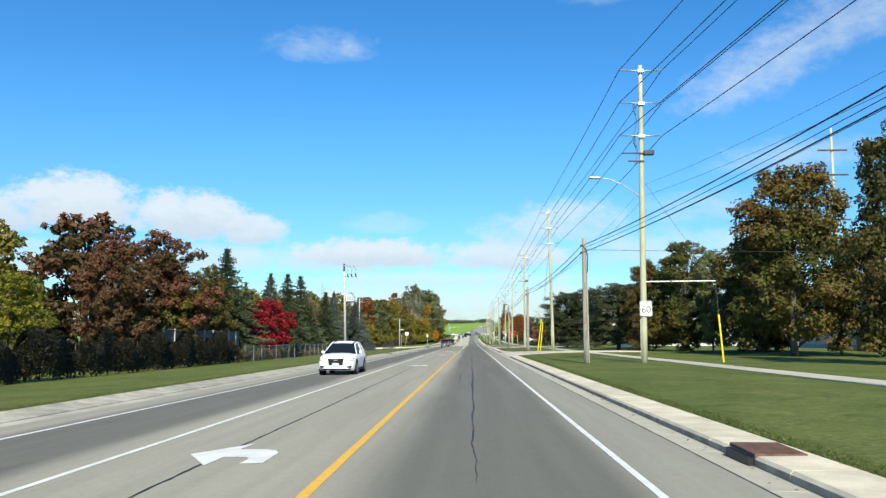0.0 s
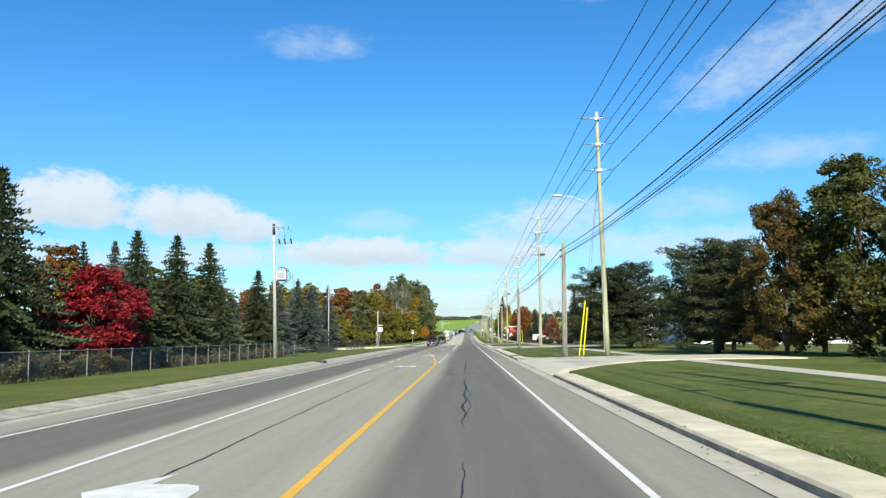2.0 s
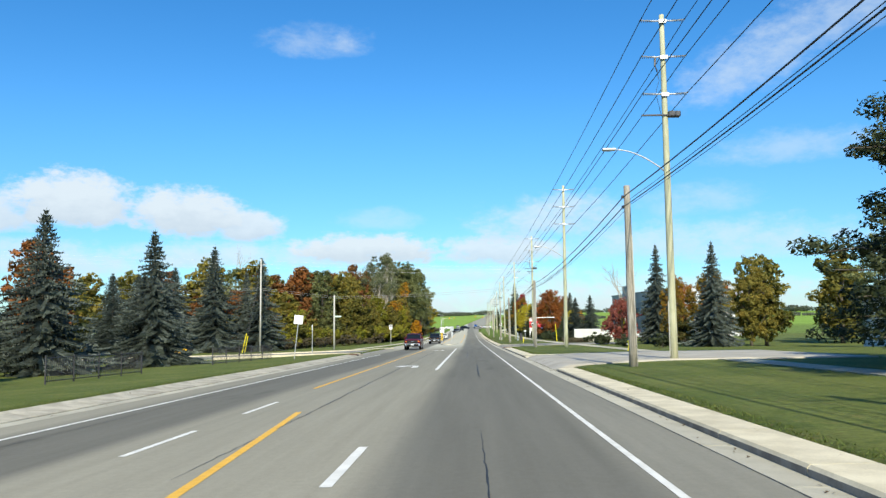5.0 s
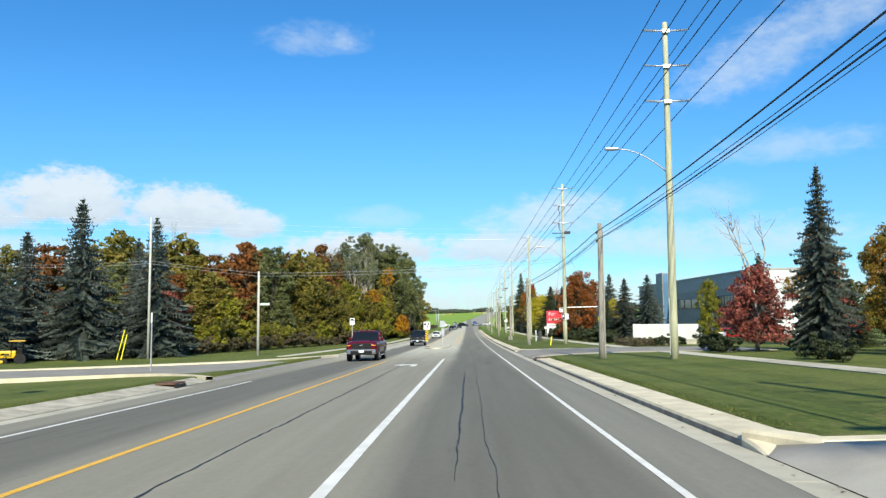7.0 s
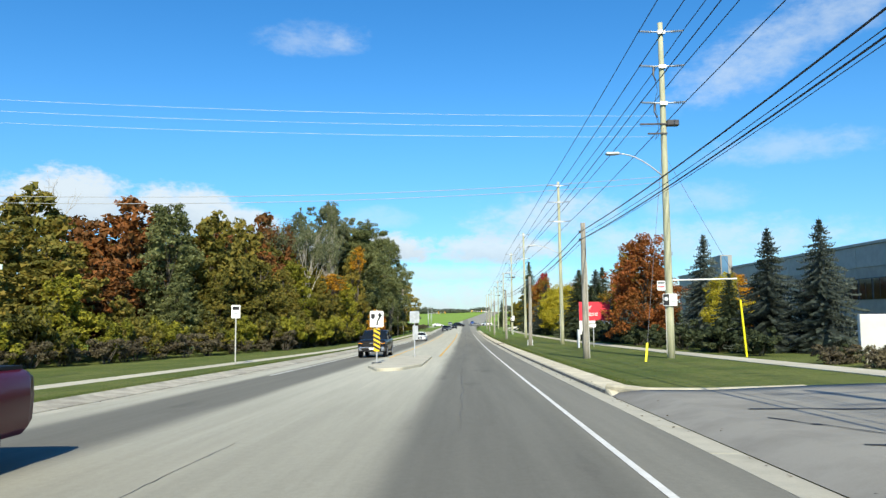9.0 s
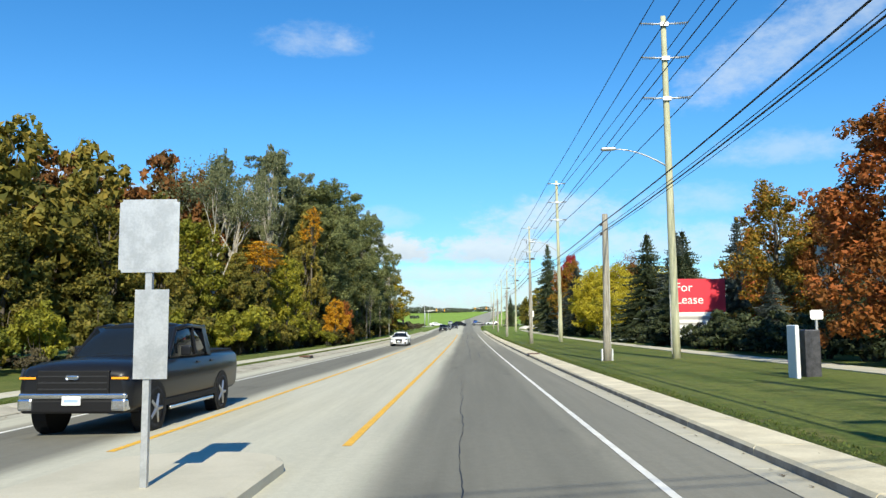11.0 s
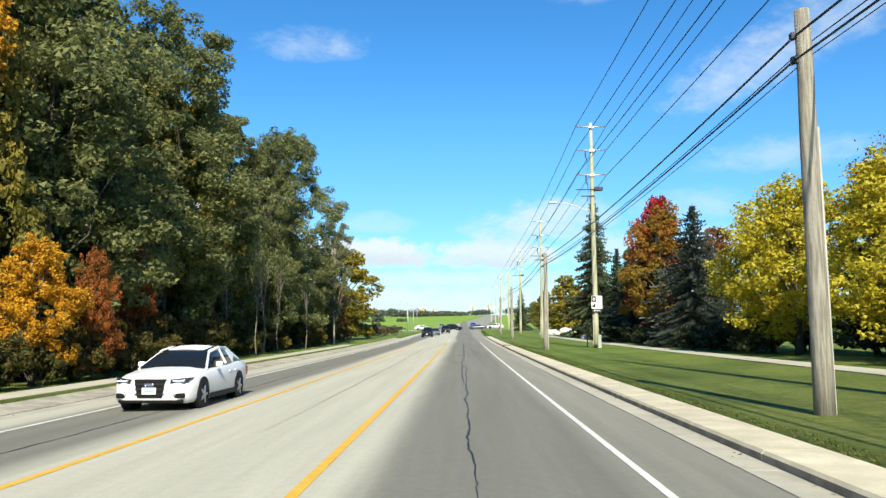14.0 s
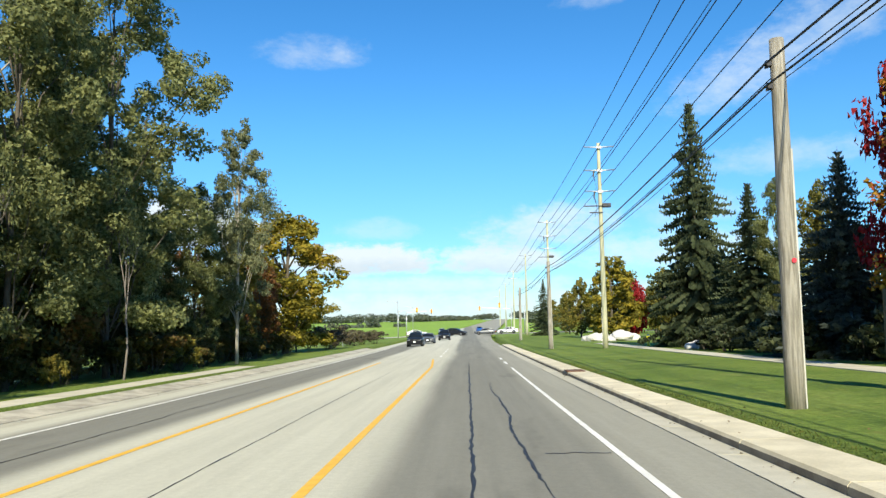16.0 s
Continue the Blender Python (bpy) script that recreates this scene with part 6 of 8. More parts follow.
for k in range(8):
    plant("low_scrub", 14.6 + 1.0 * (k % 3), 217.0 + 1.1 * k, 0.9, 1.1)

# the far verge: hedge side, spruces, wood
for args in [
    ("lime", -26.0, 42.0, 6.2, 1.25), ("lime", -28.0, 34.0, 6.5, 1.2), ("russet_maple", -34.8, 67.0, 14.2, 1.25), ("russet_maple", -27.8, 66.5, 11.9, 1.2), ("russet_maple", -28.0, 58.0, 10.6, 1.0), ("turning_maple", -27.0, 76.0, 9.6, 0.9), ("olive", -34.0, 52.0, 11.0, 1.0), ("olive", -26.5, 66.0, 7.5, 1.0),
    ("dark_spruce", -28.6, 87.0, 13.2, 1.12), ("dark_spruce", -33.5, 86.0, 11.5, 1.0), ("spruce", -26.8, 98.5, 9.9, 0.72), ("red", -25.2, 92.5, 7.2, 1.3), ("dark_spruce", -30.5, 101.0, 10.3, 0.8), ("dark_spruce", -28.4, 124.5, 13.2, 1.0), ("dark_spruce", -25.8, 121.0, 8.0, 0.9), ("dark_spruce", -28.0, 114.0, 12.6, 0.95), ("dark_spruce", -28.6, 106.5, 12.0, 0.9), ("spruce", -26.0, 168.0, 11.2, 0.85),
    ("dark_spruce", -27.2, 140.0, 11.4, 0.95), ("spruce", -29.2, 157.5, 11.4, 0.9), ("spruce", -33.5, 150.0, 8.5, 1.0), ("dark_spruce", -31.5, 136.0, 9.8, 0.9), ("spruce", -37.0, 163.0, 8.4, 1.0), ("spruce", -41.0, 174.0, 8.0, 1.1), ("spruce", -47.0, 178.0, 8.2, 1.1),
    ("spruce", -42.0, 229.5, 17.6, 0.8), ("spruce", -35.0, 232.5, 15.8, 0.78), ("spruce", -49.5, 232.0, 14.5, 0.95), ("spruce", -56.0, 235.0, 14.0, 1.0), ("spruce", -45.5, 238.0, 13.0, 1.0), ("spruce", -64.0, 240.0, 14.5, 1.0), ("dark_spruce", -72.0, 244.0, 14.0, 1.0), ("spruce", -47.0, 222.0, 11.5, 1.1), ("spruce", -53.0, 226.0, 13.0, 1.1), ("spruce", -38.6, 236.0, 14.0, 0.7), ("spruce", -60.0, 232.0, 12.0, 1.1),
    ("rust", -42.0, 118.0, 12.5, 1.2), ("olive", -36.0, 121.0, 10.5, 1.2), ("lime", -34.0, 132.0, 9.5, 1.2), ("olive", -38.0, 140.0, 11.0, 1.2), ("lime", -34.0, 107.0, 9.0, 0.9), ("olive", -45.0, 146.0, 13.0, 1.3), ("olive", -41.0, 156.0, 12.0, 1.3), ("rust", -36.0, 168.0, 11.0, 1.0), ("rust", -50.0, 165.0, 13.0, 1.3), ("olive", -52.0, 178.0, 12.5, 1.4), ("green", -48.0, 105.0, 10.5, 1.2), ("olive", -56.0, 208.0, 11.5, 1.3), ("olive", -56.0, 262.0, 16.5, 1.2), ("rust", -64.0, 262.0, 17.0, 1.2), ("olive", -72.0, 265.0, 16.5, 1.2), ("olive", -80.0, 262.0, 16.0, 1.3), ("green", -50.0, 256.0, 13.0, 1.2), ("rust", -62.0, 215.0, 14.0, 1.1), ("olive", -58.0, 128.0, 10.5, 1.3), ("green", -64.0, 180.0, 11.0, 1.4), ("olive", -52.0, 84.0, 9.0, 1.2), ("green", -44.0, 92.0, 9.5, 1.2),
]:
    plant(*args)


def wood_edge(y):
    """The x of the wood's front at y."""
    return lerp_table(y, [(236, -36), (258, -30), (280, -23), (300, -19.5), (340, -17.0), (380, -16), (410, -17)])


# the wood: a front of shrubs, then ranks of mixed trees
for k in range(34):
    y = 244 + 4.1 * k
    if y < 320:
        kind = ("lime_shrub", "olive_shrub", "lime_shrub", "lime_shrub", "olive_shrub")[k % 5]
        h = rnd.uniform(3.2, 5.4)
    elif k % 3:
        continue
    else:
        kind = "olive_shrub"
        h = rnd.uniform(1.6, 2.6)
    plant(kind, wood_edge(y) + rnd.uniform(-0.8, 0.8), y, h, rnd.uniform(0.9, 1.25))
for k in range(13):
    y = 240 + 3.4 * k
    plant("scrub", wood_edge(y) + 1.6 + rnd.uniform(-0.5, 0.8), y, rnd.uniform(1.2, 2.4), 1.3)
ranks = [
    (3.5, 7.0, ("olive", "lime", "olive", "green", "olive", "olive"), (9.0, 12.0), 250, 326),
    (4.0, 7.0, ("green", "green", "olive", "sage", "green"), (15.0, 19.0), 330, 345),
    (9.0, 7.5, ("olive", "olive", "rust", "green", "olive", "olive", "rust", "olive"), (14.5, 18.0), 252, 330),
    (9.5, 8.0, ("green", "sage", "olive", "green"), (18.0, 22.0), 333, 346),
    (16.0, 8.0, ("rust", "olive", "rust", "rust", "green", "rust"), (16.5, 19.5), 256, 345),
    (24.0, 10.0, ("rust", "green", "olive", "rust"), (16.0, 19.5), 258, 345),
    (34.0, 13.0, ("rust", "olive", "green"), (16.0, 20.0), 262, 348)
    , (5.0, 6.0, ("olive", "green", "olive", "lime"), (6.5, 9.0), 350, 366)
    , (11.0, 7.0, ("olive", "green", "rust"), (8.0, 11.0), 350, 412)
    , (7.0, 6.0, ("green", "olive"), (4.5, 6.5), 372, 412),
]
for depth, step, kinds, (h0, h1), ya, yb in ranks:
    k, y = 0, ya
    while y < yb:
        low = 0.66 if y < 272 else 1.0
        plant(kinds[k % len(kinds)], wood_edge(y) - depth + rnd.uniform(-1.6, 1.6), y + rnd.uniform(-1.5, 1.5), rnd.uniform(h0, h1) * low, rnd.uniform(0.85, 1.1) / low ** 0.5)
        y += step * rnd.uniform(0.85, 1.15)
        k += 1
for args in [
    ("rust", -31.5, 311.0, 21.5, 0.75), ("bare", -25.6, 316.5, 23.0, 0.6), ("thin", -25.1, 314.5, 20.0, 1.0), ("tall_poplar", -21.6, 315.0, 22.5, 0.42), ("tall_poplar", -27.6, 318.0, 23.0, 0.55), ("thin", -24.0, 304.0, 17.5, 0.7),
    ("amber_spray", -19.7, 305.4, 10.6, 2.5), ("amber_spray", -20.6, 307.0, 10.0, 2.0), ("amber", -15.3, 321.4, 5.4, 0.95), ("orange_red", -14.7, 324.6, 5.2, 0.6), ("olive", -19.4, 323.6, 16.0, 0.6), ("amber_spray", -18.4, 322.6, 16.4, 1.0), ("olive", -19.6, 303.0, 7.6, 0.9), ("mixed_maple", -15.9, 327.0, 4.6, 0.8), ("lime_shrub", -15.4, 317.2, 2.3, 1.2), ("lime", -18.6, 311.5, 9.6, 0.8), ("olive", -20.6, 300.5, 9.0, 0.8), ("rust", -28.8, 313.0, 19.0, 0.6), ("orange_red", -17.6, 334.0, 7.2, 0.6), ("bare", -59.5, 297.0, 26.0, 0.8), ("rust", -40.0, 250.0, 11.0, 1.0), ("burgundy", -38.0, 243.0, 7.5, 1.0),
    ("green", -19.4, 329.5, 20.6, 1.15), ("high_green", -19.4, 343.0, 23.5, 1.15), ("sage", -22.5, 336.0, 24.0, 0.9), ("sage", -25.5, 331.0, 26.0, 1.0), ("tall_poplar", -24.0, 325.5, 25.0, 0.9), ("green", -23.5, 346.0, 22.0, 1.0), ("high_green", -18.4, 366.0, 21.2, 0.92), ("high_green", -22.5, 360.5, 22.5, 1.0), ("high_green", -23.5, 378.0, 22.0, 0.95), ("sage", -24.5, 372.0, 25.0, 1.0), ("high_green", -18.4, 374.5, 23.4, 1.0), ("high_green", -27.0, 357.0, 24.0, 1.0), ("sage", -16.0, 388.5, 17.2, 0.72), ("green", -23.0, 388.0, 17.0, 0.9), ("tall_poplar", -22.0, 361.0, 19.0, 0.7), ("green", -22.0, 363.0, 11.5, 1.15), ("olive", -22.6, 375.0, 11.0, 1.15), ("green", -20.8, 386.0, 10.0, 1.1), ("olive", -24.0, 352.0, 10.0, 1.1), ("thin", -19.0, 402.0, 15.0, 0.9), ("green", -18.4, 387.0, 12.5, 0.75), ("olive", -18.8, 397.0, 10.5, 0.85), ("rust", -18.4, 403.0, 9.0, 0.85),
    ("sapling", -15.8, 352.5, 8.5, 0.5), ("sapling", -16.3, 356.0, 10.0, 0.5), ("sapling", -16.4, 361.5, 9.0, 0.45), ("sapling", -16.6, 347.5, 9.5, 0.5), ("sapling", -15.9, 371.0, 9.0, 0.45), ("turning_lime", -19.2, 416.0, 15.2, 1.32), ("rust", -19.6, 406.0, 9.0, 0.7), ("olive", -21.5, 412.0, 11.0, 0.8), ("gold", -19.5, 422.0, 8.0, 0.7), ("olive", -25.0, 424.0, 10.0, 0.9), ("scrub", -16.5, 426.0, 3.0, 1.4), ("scrub", -17.5, 434.0, 2.6, 1.5), ("olive_shrub", -21.0, 436.0, 3.0, 1.4), ("scrub", -15.6, 441.0, 1.8, 1.4), ("scrub", -20.0, 452.0, 2.2, 1.6),
]:
    plant(*args)
for k in range(16):
    plant("low_scrub", -23.2 + rnd.uniform(-0.4, 0.5), 98.0 + 2.6 * k, rnd.uniform(0.8, 1.3), 1.2)

# dark understorey along the pavement and below the wood's crowns
for k in range(15):
    plant("dark_shrub", 15.6 + rnd.uniform(-0.6, 1.4), 338.0 + 3.6 * k, rnd.uniform(1.5, 2.6), 1.25)
for k in range(9):
    plant("dark_shrub", 20.5 + rnd.uniform(-1.0, 1.5), 318.0 + 7.5 * k, rnd.uniform(2.2, 3.2), 1.4)

for k in range(9):
    plant("dark_shrub", 15.6 + rnd.uniform(-0.3, 0.8), 265.0 + 2.5 * k, rnd.uniform(1.9, 2.5), 1.2)
    plant("under_shrub", 18.4 + rnd.uniform(-0.6, 0.8), 264.5 + 3.2 * k, rnd.uniform(2.2, 3.0), 1.1)
# the foot of the wood, its deep shade put into dark-leaved shrubs
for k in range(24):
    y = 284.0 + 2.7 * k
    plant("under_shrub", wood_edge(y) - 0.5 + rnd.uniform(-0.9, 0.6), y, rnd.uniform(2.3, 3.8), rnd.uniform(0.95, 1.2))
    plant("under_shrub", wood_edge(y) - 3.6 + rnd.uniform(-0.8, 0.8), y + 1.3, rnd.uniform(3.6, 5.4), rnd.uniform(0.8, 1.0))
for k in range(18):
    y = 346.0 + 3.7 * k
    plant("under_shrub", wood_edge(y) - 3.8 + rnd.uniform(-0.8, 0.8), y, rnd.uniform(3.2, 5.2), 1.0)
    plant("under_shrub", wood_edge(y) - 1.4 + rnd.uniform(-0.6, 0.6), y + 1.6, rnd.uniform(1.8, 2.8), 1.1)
# more dark shrubs added to give the shade below the orange crowns
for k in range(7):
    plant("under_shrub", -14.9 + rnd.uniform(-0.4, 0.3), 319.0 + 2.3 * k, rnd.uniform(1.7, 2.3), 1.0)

# ---- fences, hedges and buildings ----
def chain_link(x, y0, y1, h=1.55, bay=3.0, label="grey chain-link fence with steel posts along the verge"):
    f = empty("chain_link_fence", pose(0, 0, 0), label, "fence")
    n = round((y1 - y0) / bay)
    # one bay of mesh, shared: crossed thin wires
    verts, faces = [], []
    fall = -SLOPE * bay
    step, w = 0.16, 0.007
    for sg in (1, -1):
        k = -h if sg > 0 else 0.0
        while k < bay + (0 if sg > 0 else h):
            pts = []
            for t in (0.0, h):
                pts.append([k + sg * t, t])
            (a0, z0), (a1, z1) = pts
            # clip to the bay
            def cut(a, z, b, zz, lim):
                u = (lim - a) / (b - a)
                return lim, z + (zz - z) * u
            if max(a0, a1) <= 0 or min(a0, a1) >= bay:
                k += step
                continue
            if a0 < 0: a0, z0 = cut(a0, z0, a1, z1, 0)
            if a1 < 0: a1, z1 = cut(a1, z1, a0, z0, 0)
            if a0 > bay: a0, z0 = cut(a0, z0, a1, z1, bay)
            if a1 > bay: a1, z1 = cut(a1, z1, a0, z0, bay)
            i = len(verts)
            for a, z in ((a0, z0), (a1, z1)):
                zz = z + fall * a / bay
                verts += [(0, a - w, zz), (0, a + w, zz)]
            faces.append((i, i + 1, i + 3, i + 2))
            k += step
    mesh = fast_mesh("mesh_panel", verts, faces, M["galv_dull"])
    bm = bmesh.new()
    tube(bm, (0, 0, -0.2), (0, 0, h + 0.03), 0.035, None, 8)
    tube(bm, (0, 0, h + 0.03), (0, 0, h + 0.09), 0.045, 0.015, 8)
    post = bpy.data.meshes.new("fence_post")
    bm.to_mesh(post)
    bm.free()
    post.materials.append(M["galv_dull"])
    bm = bmesh.new()
    tube(bm, (0, 0, h), (0, bay, h + fall), 0.022, None, 6)
    rail = bpy.data.meshes.new("top_rail")
    bm.to_mesh(rail)
    bm.free()
    rail.materials.append(M["galv_dull"])
    for k in range(n + 1):
        y = y0 + bay * k
        for nm, me in (("fence_post", post), ("mesh_panel", mesh), ("top_rail", rail)):
            if k == n and nm != "fence_post":
                continue
            ob = new(nm, me)
            ob.parent = f
            ob.location = (x, y, gz(x, y))
    return f


# near-black hedge leaves: the shade under the trees is put into the colour
M["hedge_dark"] = foliage("shaded_vine_leaves", [(0.012, 0.014, 0.008), (0.026, 0.025, 0.014), (0.048, 0.04, 0.022)], 0.8)
M["galv_dull"] = surface("dull_galvanised_wire", (0.22, 0.22, 0.215), (0.34, 0.34, 0.33), 5, 40, 0.6, metal=0.2, bumpy=0)
chain_link(-22.3, 74.0, 140.0)


def iron_rail(x0, y0, x1, y1, h=1.25):
    f = empty("iron_railing", pose(0, 0, 0), "black steel railing with slim bars beside the verge", "railing")
    d = Vector((x1 - x0, y1 - y0, 0))
    n = int(d.length / 0.16)
    bars = []
    bm = bmesh.new()
    tube(bm, (0, 0, 0.08), (0, 0, h), 0.012, None, 5)
    me = bpy.data.meshes.new("railing_bar")
    bm.to_mesh(me)
    bm.free()
    me.materials.append(M["dark_metal"])
    bm = bmesh.new()
    box(bm, -0.03, 0.03, -0.03, 0.03, -0.2, h + 0.08)
    pm = bpy.data.meshes.new("railing_post")
    bm.to_mesh(pm)
    bm.free()
    pm.materials.append(M["dark_metal"])
    for k in range(n + 1):
        q = Vector((x0, y0, 0)) + d * (k / n)
        ob = new("railing_post" if k % 14 == 0 else "railing_bar", pm if k % 14 == 0 else me)
        ob.parent = f
        ob.location = (q.x, q.y, gz(q.x, q.y))
    for z in (0.15, h - 0.05):
        bm = bmesh.new()
        tube(bm, (x0, y0, gz(x0, y0) + z), (x1, y1, gz(x1, y1) + z), 0.02, None, 6)
        part("rail", bm, M["dark_metal"], f)


iron_rail(-19.5, 141.0, -19.0, 150.0)
iron_rail(-19.0, 162.0, -17.5, 173.0)


def hedge(x, y0, y1, h, w, mat, label, seed, dens=260, size=0.2):
    """A vine-grown hedge: leaves over the outside of a long uneven block."""
    rs = np.random.RandomState(seed)
    n = int((y1 - y0) * dens)
    y = rs.uniform(y0, y1, n)
    u = rs.uniform(0, 1, n)
    hh = h * (0.85 + 0.18 * np.sin(y * 0.9 + seed) + 0.12 * np.sin(y * 2.3))
    z = hh * np.sqrt(u)
    xx = x + w * (0.5 + 0.2 * np.sin(y * 1.3)) * rs.choice([1, 1, -1, 0.3], n) * (1.05 - 0.5 * u ** 3)
    g = np.array([gz(x, float(q)) for q in y])
    p = np.stack([xx, y, g + z], 1)
    d = np.stack([np.sign(xx - x), np.zeros(n), 0.6 * u], 1)
    v, f = leaf_quads(p, d, size, rs)
    t = empty("hedge", pose(0, 0, 0), label, "hedge")
    under(new("foliage", fast_mesh("foliage", v, f, M[mat])), t)
    bm = bmesh.new()
    for k in range(int((y1 - y0) / 1.5)):
        yy = y0 + 0.7 + 1.5 * k
        limb(bm, (x, yy, gz(x, yy) - 0.1), (x + rs.uniform(-0.2, 0.2), yy + rs.uniform(-0.4, 0.4), gz(x, yy) + h * 0.8), 0.04, 0.015, rs, 5)
    part("woody_base", bm, M["bark"], t)
    return t


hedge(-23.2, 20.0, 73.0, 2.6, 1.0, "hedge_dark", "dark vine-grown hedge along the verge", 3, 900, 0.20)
hedge(-22.7, 73.0, 92.0, 1.3, 0.7, "scrub", "dry brown vines climbing the fence", 4, 420, 0.16)


def board_fence(x, y0, y1, h):
    f = empty("board_fence", pose(0, 0, 0), "grey weathered board fence with pale posts behind the hedge", "fence")
    me = bpy.data.meshes.new("board")
    bm = bmesh.new()
    box(bm, -0.012, 0.012, 0.004, 0.146, 0, h - 0.2)
    bm.to_mesh(me)
    bm.free()
    me.materials.append(M["grey_board"])
    n = int((y1 - y0) / 0.15)
    for k in range(n):
        ob = new("board", me)
        ob.parent = f
        y = y0 + 0.15 * k
        ob.location = (x, y, gz(x, y) + 0.1)
    y = y0
    while y <= y1:
        bm = bmesh.new()
        box(bm, -0.02, 0.1, -0.06, 0.06, -0.2, h + 0.02, 0.006)
        ob = part("fence_post", bm, M["pole_conc"], f, "pale timber post")
        ob.location = (x, y, gz(x, y))
        y += 2.4
    for z in (0.4, h - 0.1):
        bm = bmesh.new()
        tube(bm, (x + 0.03, y0, gz(x, y0) + z), (x + 0.03, y1, gz(x, y1) + z), 0.045, None, 4)
        part("rail", bm, M["grey_board"], f)


M["grey_board"] = surface("weathered_board", (0.11, 0.10, 0.085), (0.20, 0.185, 0.16), 3, 30, 0.9, stretch=(6, 6, 0.6), bumpy=0.4, vary=0.15)
board_fence(-25.4, 61.5, 82.0, 3.2)


def gable_house(x, y, w, d, h, roof_h, wall, roof, label, turn=0):
    t = empty("house", pose(x, y, gz(x, y), 0, 0, turn), label, "house")
    bm = bmesh.new()
    box(bm, -w / 2, w / 2, -d / 2, d / 2, -0.5, h)
    part("wall", bm, M[wall], t)
    bm = bmesh.new()
    e = 0.5
    a = [bm.verts.new(v) for v in ((-w / 2 - e, -d / 2 - e, h), (w / 2 + e, -d / 2 - e, h), (w / 2 + e, d / 2 + e, h), (-w / 2 - e, d / 2 + e, h))]
    b = [bm.verts.new(v) for v in ((-w / 2 - e, 0, h + roof_h), (w / 2 + e, 0, h + roof_h))]
    bm.faces.new((a[0], a[1], b[1], b[0]))
    bm.faces.new((a[2], a[3], b[0], b[1]))
    bm.faces.new((a[3], a[0], b[0]))
    bm.faces.new((a[1], a[2], b[1]))
    bm.faces.new(a[::-1])
    part("roof", bm, M[roof], t)
    for k in range(max(1, int(w / 3))):
        xx = -w / 2 + (k + 0.5) * w / max(1, int(w / 3))
        for z in ([1.6] if h < 4 else [1.6, 4.2]):
            bm = bmesh.new()
            box(bm, xx - 0.6, xx + 0.6, -d / 2 - 0.05, -d / 2 + 0.02, z - 0.6, z + 0.6, 0.01)
            win = part("window", bm, M["sign_white"], t)
            bm = bmesh.new()
            box(bm, xx - 0.5, xx + 0.5, -d / 2 - 0.06, -d / 2 - 0.045, z - 0.5, z + 0.5)
            part("pane", bm, M["glass_dark"], win)
    return t


M["brick_tan"] = surface("tan_brick", (0.36, 0.24, 0.13), (0.48, 0.33, 0.19), 3, 25, 0.9, bumpy=0.3)
M["roof_brown"] = surface("brown_shingle", (0.085, 0.062, 0.05), (0.14, 0.10, 0.08), 3, 25, 0.9, bumpy=0.5)
M["roof_red"] = surface("red_shingle", (0.30, 0.06, 0.05), (0.42, 0.09, 0.07), 3, 25, 0.9, bumpy=0.3)
M["render_white"] = surface("white_cladding", (0.66, 0.66, 0.64), (0.78, 0.78, 0.76), 1, 20, 0.7, bumpy=0.1)
M["cladding"] = surface("dark_grey_metal_cladding", (0.27, 0.26, 0.245), (0.34, 0.33, 0.31), 1, 20, 0.5, metal=0.1, bumpy=0.05)
M["cladding_light"] = surface("grey_panel", (0.34, 0.33, 0.315), (0.42, 0.41, 0.39), 1, 20, 0.5, bumpy=0.05)
M["glass_dark"] = plain("dark_glass", (0.010, 0.013, 0.016), 0.08, 0.0, 0.45)
gable_house(-50.0, 74.0, 14, 12, 5.6, 4.2, "brick_tan", "roof_brown", "brick house with a brown shingle roof behind trees", 90)
gable_house(46.0, 76.0, 12, 9, 3.2, 2.2, "brick_tan", "roof_brown", "low tan brick building beyond the maples")


def white_hall():
    """The long white building past the maples, with its row of bays."""
    t = empty("warehouse", pose(58.0, 92.0, gz(58, 92)), "long white warehouse with faded round blue emblems", "building")
    part("wall", box(bmesh.new(), -14, 26, -12, 12, -0.5, 6.2), M["render_white"], t)
    part("roof", box(bmesh.new(), -14.3, 26.3, -12.3, 12.3, 6.2, 6.6, 0.05), M["cladding_light"], t)
    for k in range(6):
        bm = bmesh.new()
        xx = -10.5 + 2.6 * k
        tube(bm, (xx, -12.03, 3.9), (xx, -12.06, 3.9), 0.75, None, 20)
        e = part("emblem", bm, M["emblem_blue"], t, "round pale blue emblem")
        bm = bmesh.new()
        tube(bm, (xx, -12.06, 3.9), (xx, -12.08, 3.9), 0.5, None, 20)
        part("emblem_centre", bm, M["render_white"], e)
    for k in range(8):
        bm = bmesh.new()
        box(bm, -13 + 5 * k - 0.03, -13 + 5 * k + 0.03, -12.04, -12.0, 0, 6.2)
        part("panel_joint", bm, M["cladding_light"], t)


M["emblem_blue"] = plain("emblem_blue", (0.30, 0.42, 0.62), 0.6)
white_hall()


